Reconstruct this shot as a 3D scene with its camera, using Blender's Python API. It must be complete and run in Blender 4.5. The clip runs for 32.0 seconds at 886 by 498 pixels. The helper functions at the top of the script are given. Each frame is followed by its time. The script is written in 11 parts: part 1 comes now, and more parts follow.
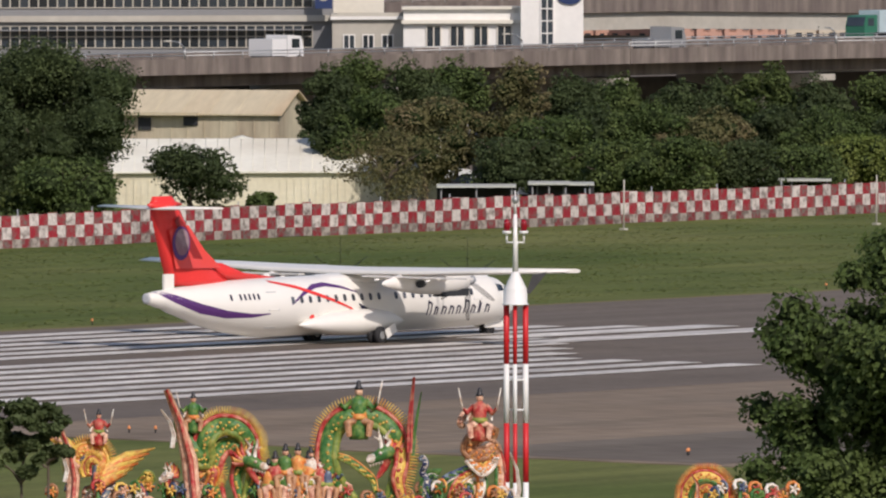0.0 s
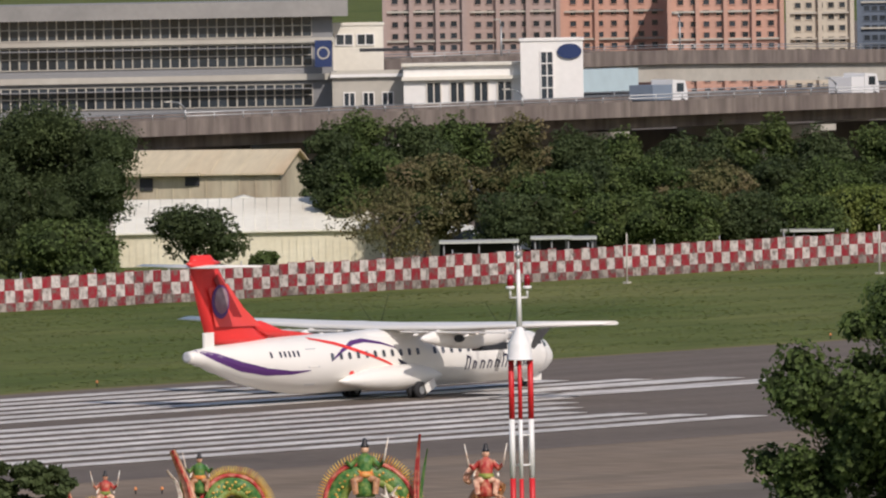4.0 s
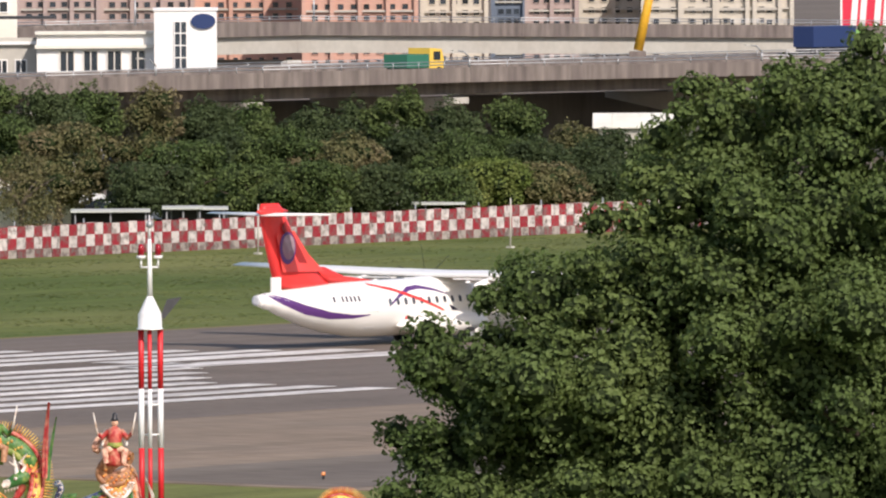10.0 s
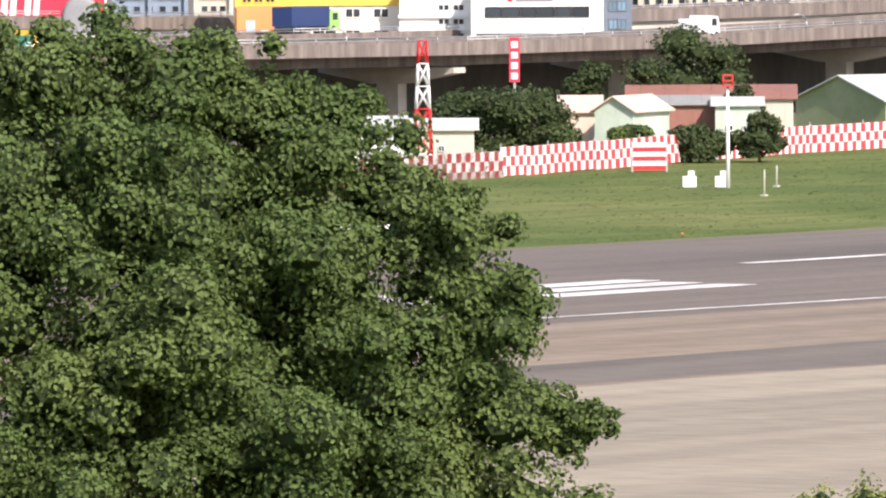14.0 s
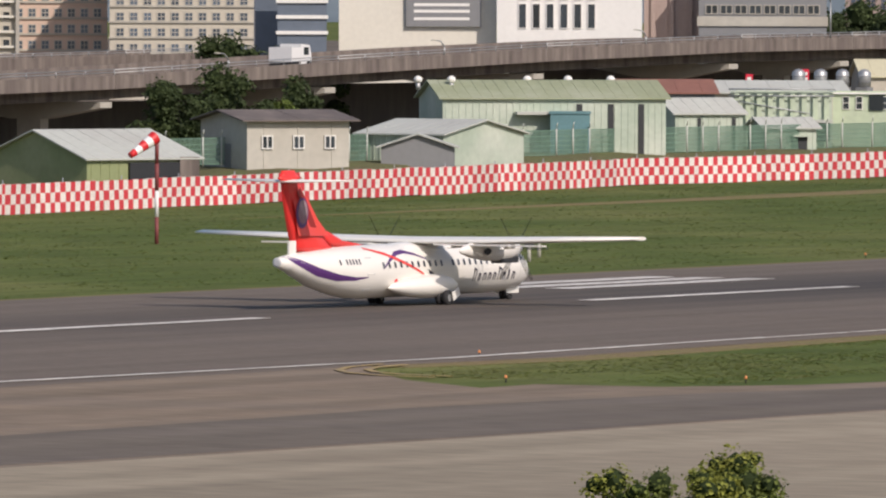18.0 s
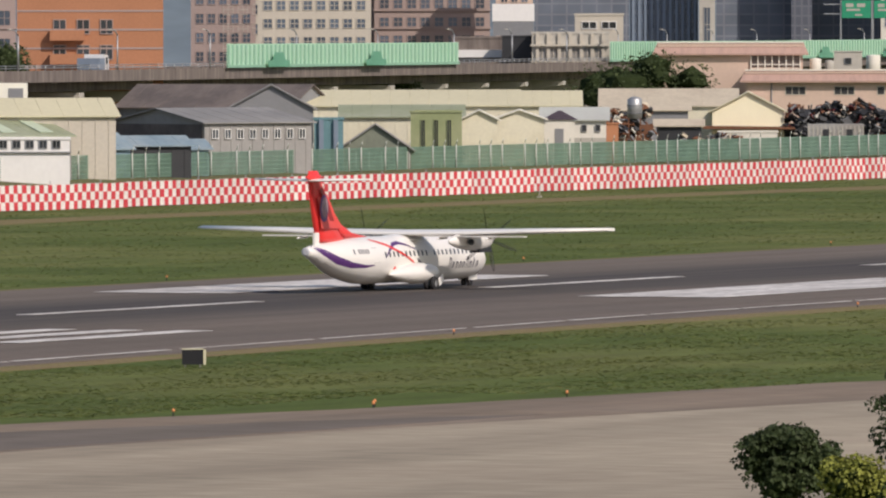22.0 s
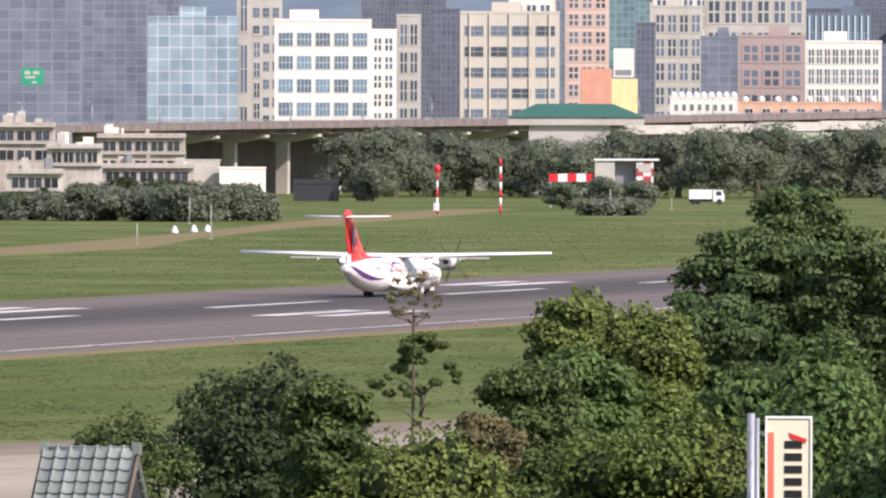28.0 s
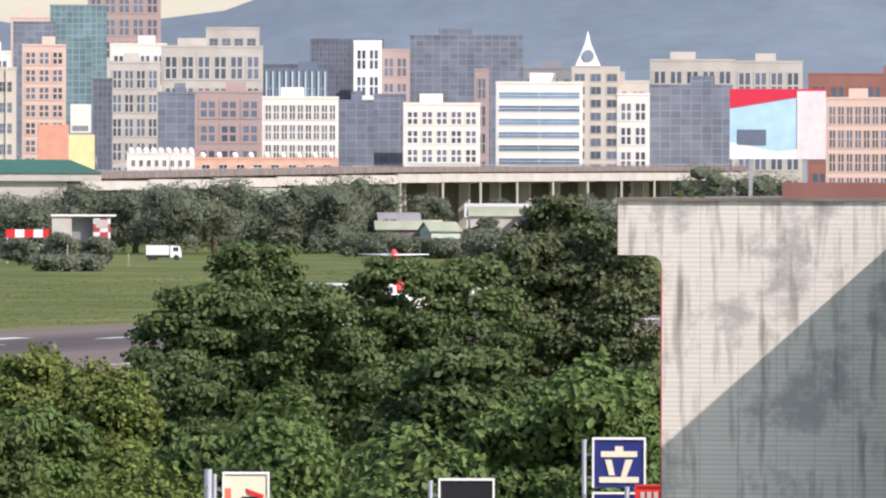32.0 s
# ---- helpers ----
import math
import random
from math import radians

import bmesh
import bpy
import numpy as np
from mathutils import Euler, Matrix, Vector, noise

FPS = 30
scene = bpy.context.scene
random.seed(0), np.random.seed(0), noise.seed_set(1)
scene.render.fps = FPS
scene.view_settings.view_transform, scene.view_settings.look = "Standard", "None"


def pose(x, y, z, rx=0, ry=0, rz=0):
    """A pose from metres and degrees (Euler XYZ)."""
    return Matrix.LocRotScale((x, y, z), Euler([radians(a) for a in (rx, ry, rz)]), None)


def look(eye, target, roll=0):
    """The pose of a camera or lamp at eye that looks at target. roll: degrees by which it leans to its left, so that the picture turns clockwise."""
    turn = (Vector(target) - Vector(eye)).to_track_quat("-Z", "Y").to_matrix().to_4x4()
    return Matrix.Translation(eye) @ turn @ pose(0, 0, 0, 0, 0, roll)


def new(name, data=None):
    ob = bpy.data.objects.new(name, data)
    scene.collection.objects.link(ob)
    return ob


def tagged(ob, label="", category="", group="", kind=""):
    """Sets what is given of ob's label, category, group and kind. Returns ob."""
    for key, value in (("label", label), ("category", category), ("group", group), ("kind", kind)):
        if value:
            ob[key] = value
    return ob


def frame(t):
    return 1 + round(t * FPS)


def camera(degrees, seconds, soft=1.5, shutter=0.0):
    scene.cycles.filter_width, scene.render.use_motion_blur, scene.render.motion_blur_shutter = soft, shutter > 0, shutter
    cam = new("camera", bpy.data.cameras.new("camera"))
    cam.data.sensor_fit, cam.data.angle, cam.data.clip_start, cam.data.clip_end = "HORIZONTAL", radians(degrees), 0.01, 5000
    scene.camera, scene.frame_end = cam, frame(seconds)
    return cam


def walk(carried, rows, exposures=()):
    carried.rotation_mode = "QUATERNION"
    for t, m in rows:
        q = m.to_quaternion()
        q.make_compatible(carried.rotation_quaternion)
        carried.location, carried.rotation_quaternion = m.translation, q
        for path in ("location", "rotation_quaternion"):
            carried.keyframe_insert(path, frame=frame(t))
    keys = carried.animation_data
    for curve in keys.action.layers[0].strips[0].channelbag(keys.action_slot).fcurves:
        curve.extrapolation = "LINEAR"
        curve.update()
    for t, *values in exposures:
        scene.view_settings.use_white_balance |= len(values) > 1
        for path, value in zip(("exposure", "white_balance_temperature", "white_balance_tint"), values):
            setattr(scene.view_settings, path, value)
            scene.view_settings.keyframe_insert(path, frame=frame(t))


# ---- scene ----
cam = camera(4.65, 32.0, soft=2.2)


def aim(x, y, z, bearing, tilt, roll):
    """Camera pose from a place, a compass-like bearing from +x towards +y, a tilt and a roll, in degrees."""
    b, p = radians(bearing), radians(tilt)
    way = Vector((math.cos(b) * math.cos(p), math.sin(b) * math.cos(p), math.sin(p)))
    return look((x, y, z), Vector((x, y, z)) + way * 100, roll)


WALK = [
    (0, -139.0, -86.6, 22.50, 39.9958, -1.9527, -0.121),
    (0.5, -139.0, -86.6, 22.50, 39.9834, -1.8680, 0.064),
    (1, -139.0, -86.6, 22.50, 39.9724, -1.7964, -0.007),
    (1.5, -139.0, -86.6, 22.50, 39.9785, -1.7730, -0.520),
    (2, -139.0, -86.6, 22.50, 39.9777, -1.7784, -0.877),
    (2.5, -139.0, -86.6, 22.50, 40.0206, -1.7785, -1.013),
    (3, -139.0, -86.6, 22.50, 40.0496, -1.7136, -1.155),
    (3.5, -139.0, -86.6, 22.50, 40.0358, -1.6724, -1.081),
    (5.5, -139.0, -86.6, 22.50, 39.8579, -1.7421, -0.833),
    (6, -139.0, -86.6, 22.50, 39.7760, -1.7699, -0.403),
    (6.5, -139.0, -86.6, 22.50, 39.5088, -1.7605, -0.101),
    (7, -139.0, -86.6, 22.50, 39.4122, -1.8118, 0.069),
    (7.5, -139.0, -86.6, 22.50, 39.3367, -1.9048, 0.220),
    (8, -139.0, -86.6, 22.50, 39.2331, -1.9357, 0.261),
    (8.5, -139.0, -86.6, 22.50, 38.9422, -1.8967, 0.092),
    (9, -139.0, -86.6, 22.50, 38.4800, -1.8317, 0.000),
    (9.5, -139.0, -86.6, 22.50, 38.2900, -1.8221, -0.199),
    (10, -139.0, -86.6, 22.50, 38.0745, -1.8324, -0.296),
    (10.5, -139.0, -86.6, 22.50, 37.5718, -1.8519, -0.470),
    (11, -139.0, -86.6, 22.50, 37.2011, -1.8359, -0.598),
    (11.5, -139.0, -86.6, 22.50, 36.3676, -1.8099, -0.726),
    (12, -139.0, -86.6, 22.50, 35.8422, -1.7801, -0.364),
    (12.5, -139.0, -86.6, 22.50, 35.1595, -1.7722, 0.042),
    (13, -139.0, -86.6, 22.50, 34.2812, -1.8201, -0.107),
    (13.5, -139.0, -86.6, 22.50, 33.5895, -1.8619, -0.237),
    (14, -139.0, -86.6, 22.50, 33.1280, -1.9115, -0.286),
    (14.5, -139.0, -86.6, 22.50, 32.7288, -1.9027, -0.404),
    (14.75, -137.2, -85.5, 22.41, 32.5464, -1.8806, -0.381),
    (15, -131.7, -82.0, 22.13, 32.3688, -1.8574, -0.351),
    (15.25, -124.4, -77.5, 21.76, 32.1936, -1.8333, -0.315),
    (15.5, -117.1, -72.9, 21.39, 32.0184, -1.8080, -0.274),
    (15.75, -109.7, -68.4, 21.03, 31.8411, -1.7816, -0.231),
    (16, -102.4, -63.8, 20.66, 31.6591, -1.7540, -0.186),
    (16.25, -95.1, -59.3, 20.29, 31.4701, -1.7250, -0.142),
    (16.5, -87.8, -54.7, 19.92, 31.2717, -1.6947, -0.100),
    (16.75, -80.5, -50.1, 19.55, 31.0128, -1.6462, -0.052),
    (17, -73.2, -45.6, 19.18, 30.6910, -1.5930, 0.000),
    (17.25, -65.8, -41.0, 18.82, 30.3590, -1.5629, 0.050),
    (17.5, -58.5, -36.5, 18.45, 29.9530, -1.5338, 0.100),
    (17.75, -51.2, -31.9, 18.08, 29.3891, -1.4854, 0.154),
    (18, -43.9, -27.3, 17.71, 28.7800, -1.4395, 0.200),
    (18.25, -36.6, -22.8, 17.34, 28.2047, -1.4183, 0.236),
    (18.5, -29.3, -18.2, 16.97, 27.6800, -1.3990, 0.240),
    (18.75, -21.9, -13.7, 16.61, 27.2875, -1.3617, 0.180),
    (19, -14.6, -9.1, 16.24, 26.9116, -1.3193, 0.090),
    (19.25, -7.3, -4.6, 15.87, 26.4169, -1.2786, -0.026),
    (19.5, -1.8, -1.1, 15.59, 25.9439, -1.2375, -0.110),
    (19.75, 0.0, 0.0, 15.50, 25.6272, -1.1923, -0.087),
    (20, 0.0, 0.0, 15.50, 25.3490, -1.1555, -0.004),
    (20.5, 0.0, 0.0, 15.50, 24.6888, -1.1421, 0.271),
    (21, 0.0, 0.0, 15.50, 24.0023, -1.1366, 0.544),
    (21.5, 0.0, 0.0, 15.50, 23.2465, -1.1580, 0.277),
    (22, 0.0, 0.0, 15.50, 22.4816, -1.1247, -0.077),
    (22.5, 0.0, 0.0, 15.50, 21.7621, -1.0605, -0.138),
    (23, 0.0, 0.0, 15.50, 21.1000, -0.9826, -0.000),
    (23.5, 0.0, 0.0, 15.50, 20.4506, -0.9173, -0.295),
    (24, 0.0, 0.0, 15.50, 19.8830, -0.8866, -0.397),
    (24.5, 0.0, 0.0, 15.50, 19.2956, -0.8826, -0.572),
    (25, 0.0, 0.0, 15.50, 18.7549, -0.8659, -0.276),
    (25.5, 0.0, 0.0, 15.50, 18.2429, -0.7937, 0.006),
    (27.5, 0.0, 0.0, 15.50, 16.4235, -0.7279, 0.002),
    (28, 0.0, 0.0, 15.50, 15.9390, -0.7169, 0.143),
    (28.5, 0.0, 0.0, 15.50, 15.4441, -0.6835, 0.279),
    (29, 0.0, 0.0, 15.50, 15.0246, -0.6511, 0.374),
    (29.5, 0.0, 0.0, 15.50, 14.6430, -0.6158, 0.264),
    (30, 0.0, 0.0, 15.50, 14.2905, -0.6010, 0.042),
    (30.5, 0.0, 0.0, 15.50, 13.9833, -0.5739, -0.040),
    (31, 0.0, 0.0, 15.50, 13.6773, -0.5402, -0.187),
    (31.5, 0.0, 0.0, 15.50, 13.4499, -0.4715, -0.033),
    (32, 0.0, 0.0, 15.50, 13.0889, -0.4165, 0.157),
]
EXPOSURES = [(0, -0.25), (8, -0.18), (9, 0.08), (10, 0.32), (10.8, 0.7), (11.5, 1.3), (12.5, 1.95), (13, 1.85), (13.5, 1.5), (14, 1.05), (14.5, 0.65), (16.5, 0.05), (19, -0.1), (21, -0.15), (23, -0.05), (25, 0.2), (26.5, 0.45), (28, 0.72), (30, 0.82), (31, 0.82), (32, 0.75)]
EXPOSURES = [(t, e, 6700 if t < 15 else 6850 if t < 24 else 6650 if t < 26 else 6400, 18 if t < 24 else 20 if t < 26 else 24) for t, e in EXPOSURES]
walk(cam, [(r[0], aim(*r[1:])) for r in WALK], EXPOSURES)

# ---- light ----
SUN_AZ, SUN_EL = -116.0, 38.0
to_sun = Vector((math.cos(radians(SUN_AZ)) * math.cos(radians(SUN_EL)), math.sin(radians(SUN_AZ)) * math.cos(radians(SUN_EL)), math.sin(radians(SUN_EL))))
sun = new("sun", bpy.data.lights.new("sun", "SUN"))
sun.data.energy, sun.data.angle, sun.data.color = 3.6, radians(0.6), (1.0, 0.95, 0.87)
sun.matrix_basis = look((0, 0, 0), -to_sun)
world = bpy.data.worlds.new("world")
scene.world = world
world.use_nodes = True
wn = world.node_tree.nodes
sky = wn.new("ShaderNodeTexSky")
sky.sky_type, sky.sun_disc = "NISHITA", False
sky.sun_elevation, sky.sun_rotation = radians(SUN_EL), radians(90 - SUN_AZ)
sky.air_density, sky.dust_density = 1.0, 1.0
wn["Background"].inputs["Strength"].default_value = 0.12
world.node_tree.links.new(sky.outputs["Color"], wn["Background"].inputs["Color"])

# ---- materials ----
MATS = {}


def mat(name, rgb, rough=0.75, metal=0.0, var=0.18, fine=6.0, coarse=0.5, bump=0.0, tint=None, each=0.0, stretch=(1, 1, 1), spec=0.4, island=0.0, streak=None):
    """A procedural surface: base colour varied by a fine and a coarse noise, optionally blended towards a stain colour, per-object and per-island shifts."""
    if name in MATS:
        return MATS[name]
    m = bpy.data.materials.new(name)
    m.use_nodes = True
    nt = m.node_tree
    n, l = nt.nodes, nt.links
    b = n["Principled BSDF"]
    b.inputs["Roughness"].default_value, b.inputs["Metallic"].default_value = rough, metal
    b.inputs["Specular IOR Level"].default_value = spec
    tc, mp = n.new("ShaderNodeTexCoord"), n.new("ShaderNodeMapping")
    mp.inputs["Scale"].default_value = stretch
    l.new(tc.outputs["Object"], mp.inputs["Vector"])
    f, c = n.new("ShaderNodeTexNoise"), n.new("ShaderNodeTexNoise")
    f.inputs["Scale"].default_value, c.inputs["Scale"].default_value = fine, coarse
    f.inputs["Detail"].default_value, c.inputs["Detail"].default_value = 5, 4
    for q in (f, c):
        l.new(mp.outputs["Vector"], q.inputs["Vector"])
    add = n.new("ShaderNodeMath")
    add.operation = "ADD"
    l.new(f.outputs["Fac"], add.inputs[0])
    l.new(c.outputs["Fac"], add.inputs[1])
    rng = n.new("ShaderNodeMapRange")
    rng.inputs["From Min"].default_value, rng.inputs["From Max"].default_value = 0.6, 1.4
    rng.inputs["To Min"].default_value, rng.inputs["To Max"].default_value = 1 - var, 1 + var
    l.new(add.outputs[0], rng.inputs["Value"])
    value = rng.outputs["Result"]
    if streak:  # scale, stretch, amount: a second pattern drawn out in one direction
        m2, s2, r4, mu = n.new("ShaderNodeMapping"), n.new("ShaderNodeTexNoise"), n.new("ShaderNodeMapRange"), n.new("ShaderNodeMath")
        m2.inputs["Scale"].default_value = streak[1]
        s2.inputs["Scale"].default_value, s2.inputs["Detail"].default_value = streak[0], 5
        r4.inputs["From Min"].default_value, r4.inputs["From Max"].default_value = 0.3, 0.7
        r4.inputs["To Min"].default_value, r4.inputs["To Max"].default_value = 1 - streak[2], 1 + streak[2]
        mu.operation = "MULTIPLY"
        l.new(tc.outputs["Object"], m2.inputs["Vector"])
        l.new(m2.outputs["Vector"], s2.inputs["Vector"])
        l.new(s2.outputs["Fac"], r4.inputs["Value"])
        l.new(value, mu.inputs[0])
        l.new(r4.outputs["Result"], mu.inputs[1])
        value = mu.outputs[0]
    for amount, kind in ((each, "ShaderNodeObjectInfo"), (island, "ShaderNodeNewGeometry")):
        if amount:
            src = n.new(kind)
            r2 = n.new("ShaderNodeMapRange")
            r2.inputs["To Min"].default_value, r2.inputs["To Max"].default_value = 1 - amount, 1 + amount
            l.new(src.outputs["Random" if kind == "ShaderNodeObjectInfo" else "Random Per Island"], r2.inputs["Value"])
            mul = n.new("ShaderNodeMath")
            mul.operation = "MULTIPLY"
            l.new(value, mul.inputs[0])
            l.new(r2.outputs["Result"], mul.inputs[1])
            value = mul.outputs[0]
    hs = n.new("ShaderNodeHueSaturation")
    l.new(value, hs.inputs["Value"])
    hs.inputs["Color"].default_value = (*rgb, 1)
    if tint:
        mix = n.new("ShaderNodeMix")
        mix.data_type = "RGBA"
        mix.inputs[6].default_value, mix.inputs[7].default_value = (*rgb, 1), (*tint, 1)
        r3 = n.new("ShaderNodeMapRange")
        r3.inputs["From Min"].default_value, r3.inputs["From Max"].default_value = 0.42, 0.68
        l.new(c.outputs["Fac"], r3.inputs["Value"])
        l.new(r3.outputs["Result"], mix.inputs["Factor"])
        l.new(mix.outputs[2], hs.inputs["Color"])
    l.new(hs.outputs["Color"], b.inputs["Base Color"])
    if bump:
        bp = n.new("ShaderNodeBump")
        bp.inputs["Strength"].default_value = bump
        bp.inputs["Distance"].default_value = 0.05
        l.new(f.outputs["Fac"], bp.inputs["Height"])
        l.new(bp.outputs["Normal"], b.inputs["Normal"])
    MATS[name] = m
    return m


def curtain(name, a, b, line, w=1.5, h=1.7, rough=0.45):
    """A far curtain wall: panes of two shades between floor bands and mullions."""
    m = bpy.data.materials.new(name)
    m.use_nodes = True
    n, l = m.node_tree.nodes, m.node_tree.links
    bs = n["Principled BSDF"]
    bs.inputs["Roughness"].default_value, bs.inputs["Specular IOR Level"].default_value = rough, 0.25
    tc, mp, br = n.new("ShaderNodeTexCoord"), n.new("ShaderNodeMapping"), n.new("ShaderNodeTexBrick")
    mp.inputs["Rotation"].default_value = (radians(90), 0, 0)
    l.new(tc.outputs["Object"], mp.inputs["Vector"])
    l.new(mp.outputs["Vector"], br.inputs["Vector"])
    br.offset = 0.0
    br.inputs["Scale"].default_value, br.inputs["Brick Width"].default_value, br.inputs["Row Height"].default_value, br.inputs["Mortar Size"].default_value = 1.0, w, h, 0.16
    br.inputs["Color1"].default_value, br.inputs["Color2"].default_value, br.inputs["Mortar"].default_value = (*a, 1), (*b, 1), (*line, 1)
    ns, rg, mx = n.new("ShaderNodeTexNoise"), n.new("ShaderNodeMapRange"), n.new("ShaderNodeHueSaturation")
    ns.inputs["Scale"].default_value = 0.15
    rg.inputs["To Min"].default_value, rg.inputs["To Max"].default_value = 0.6, 1.4
    l.new(tc.outputs["Object"], ns.inputs["Vector"])
    l.new(ns.outputs["Fac"], rg.inputs["Value"])
    l.new(rg.outputs["Result"], mx.inputs["Value"])
    l.new(br.outputs["Color"], mx.inputs["Color"])
    l.new(mx.outputs["Color"], bs.inputs["Base Color"])
    return m


def leaf_mat(name, rgb, tint, island=0.32):
    m = mat(name, rgb, 0.6, var=0.3, fine=1.2, coarse=0.25, tint=tint, island=island, spec=0.2)
    n, l = m.node_tree.nodes, m.node_tree.links
    b = n["Principled BSDF"]
    tr, mx = n.new("ShaderNodeBsdfTranslucent"), n.new("ShaderNodeMixShader")
    mx.inputs["Fac"].default_value = 0.3
    l.new(b.inputs["Base Color"].links[0].from_socket, tr.inputs["Color"])
    l.new(b.outputs["BSDF"], mx.inputs[1])
    l.new(tr.outputs["BSDF"], mx.inputs[2])
    l.new(mx.outputs["Shader"], n["Material Output"].inputs["Surface"])
    return m


def checks(name, a, b, size_x, size_z, rough=0.7, grime=0.3):
    """Two painted colours in a chequer along local x and z, worn by noise."""
    m = bpy.data.materials.new(name)
    m.use_nodes = True
    n, l = m.node_tree.nodes, m.node_tree.links
    bs = n["Principled BSDF"]
    bs.inputs["Roughness"].default_value = rough
    tc, mp, ck = n.new("ShaderNodeTexCoord"), n.new("ShaderNodeMapping"), n.new("ShaderNodeTexChecker")
    mp.inputs["Scale"].default_value = (1 / size_x, 0, 1 / size_z)
    mp.inputs["Location"].default_value = (0, 0.5, 0)
    ck.inputs["Scale"].default_value = 1.0
    l.new(tc.outputs["Object"], mp.inputs["Vector"])
    l.new(mp.outputs["Vector"], ck.inputs["Vector"])
    ck.inputs["Color1"].default_value, ck.inputs["Color2"].default_value = (*a, 1), (*b, 1)
    ns = n.new("ShaderNodeTexNoise")
    ns.inputs["Scale"].default_value, ns.inputs["Detail"].default_value, ns.inputs["Roughness"].default_value = 2.2, 7, 0.7
    wp, oj = n.new("ShaderNodeVectorMath"), n.new("ShaderNodeObjectInfo")
    wp.operation = "ADD"
    l.new(tc.outputs["Object"], wp.inputs[0])
    l.new(oj.outputs["Location"], wp.inputs[1])
    l.new(wp.outputs[0], ns.inputs["Vector"])
    rg, mx = n.new("ShaderNodeMapRange"), n.new("ShaderNodeMix")
    rg.inputs["From Min"].default_value, rg.inputs["From Max"].default_value, rg.inputs["To Max"].default_value = 0.46, 0.72, grime * 2
    mx.data_type = "RGBA"
    mx.inputs[7].default_value = (0.15, 0.12, 0.105, 1)
    l.new(ns.outputs["Fac"], rg.inputs["Value"])
    l.new(rg.outputs["Result"], mx.inputs["Factor"])
    l.new(ck.outputs["Color"], mx.inputs[6])
    oi, r2, hs = n.new("ShaderNodeObjectInfo"), n.new("ShaderNodeMapRange"), n.new("ShaderNodeHueSaturation")
    r2.inputs["To Min"].default_value, r2.inputs["To Max"].default_value = 0.82, 1.08
    l.new(oi.outputs["Random"], r2.inputs["Value"])
    l.new(r2.outputs["Result"], hs.inputs["Value"])
    l.new(mx.outputs[2], hs.inputs["Color"])
    l.new(hs.outputs["Color"], bs.inputs["Base Color"])
    return m


GRASS = mat("grass", (0.088, 0.12, 0.028), 0.9, var=0.3, fine=2.5, coarse=0.03, tint=(0.135, 0.142, 0.046), bump=0.5, spec=0.1, streak=(0.35, (0.25, 1.2, 1), 0.22))
ASPHALT = mat("runway asphalt", (0.168, 0.136, 0.108), 0.85, var=0.36, fine=6, coarse=0.1, tint=(0.122, 0.1, 0.082), stretch=(1, 0.2, 1), spec=0.2, streak=(0.35, (0.03, 1, 1), 0.15))
def rubbered(m, middle, half, start):
    """Tyre marks laid along the runway: darkest at its middle, broken into long streaks."""
    n, l = m.node_tree.nodes, m.node_tree.links
    bs = n["Principled BSDF"]
    tc, sp, mp, ns = n.new("ShaderNodeTexCoord"), n.new("ShaderNodeSeparateXYZ"), n.new("ShaderNodeMapping"), n.new("ShaderNodeTexNoise")
    l.new(tc.outputs["Object"], sp.inputs[0])
    l.new(tc.outputs["Object"], mp.inputs["Vector"])
    mp.inputs["Scale"].default_value = (0.012, 0.6, 1)
    ns.inputs["Scale"].default_value, ns.inputs["Detail"].default_value, ns.inputs["Roughness"].default_value = 1.0, 6, 0.65
    l.new(mp.outputs["Vector"], ns.inputs["Vector"])
    def calc(op, a, b):
        q = n.new("ShaderNodeMath")
        q.operation, q.use_clamp = op, False
        for k, v in enumerate((a, b)):
            if isinstance(v, (int, float)):
                q.inputs[k].default_value = v
            else:
                l.new(v, q.inputs[k])
        return q.outputs[0]
    def ramp(v, a, b, c, d):
        q = n.new("ShaderNodeMapRange")
        q.interpolation_type = "SMOOTHSTEP"
        for k, w in zip(("From Min", "From Max", "To Min", "To Max"), (a, b, c, d)):
            q.inputs[k].default_value = w
        l.new(v, q.inputs["Value"])
        return q.outputs["Result"]
    off = calc("ABSOLUTE", calc("SUBTRACT", sp.outputs["Y"], middle), 0.0)
    off = calc("ADD", off, calc("MULTIPLY", calc("SUBTRACT", ns.outputs["Fac"], 0.5), 9.0))
    amount = calc("MULTIPLY", ramp(off, half * 0.25, half * 1.35, 1.0, 0.0), ramp(sp.outputs["X"], start, start + 190, 0.0, 1.0))
    amount = calc("MULTIPLY", amount, ramp(ns.outputs["Fac"], 0.25, 0.75, 0.45, 1.0))
    mx = n.new("ShaderNodeMix")
    mx.data_type = "RGBA"
    l.new(bs.inputs["Base Color"].links[0].from_socket, mx.inputs[6])
    mx.inputs[7].default_value = (0.045, 0.041, 0.039, 1)
    l.new(amount, mx.inputs["Factor"])
    l.new(mx.outputs[2], bs.inputs["Base Color"])


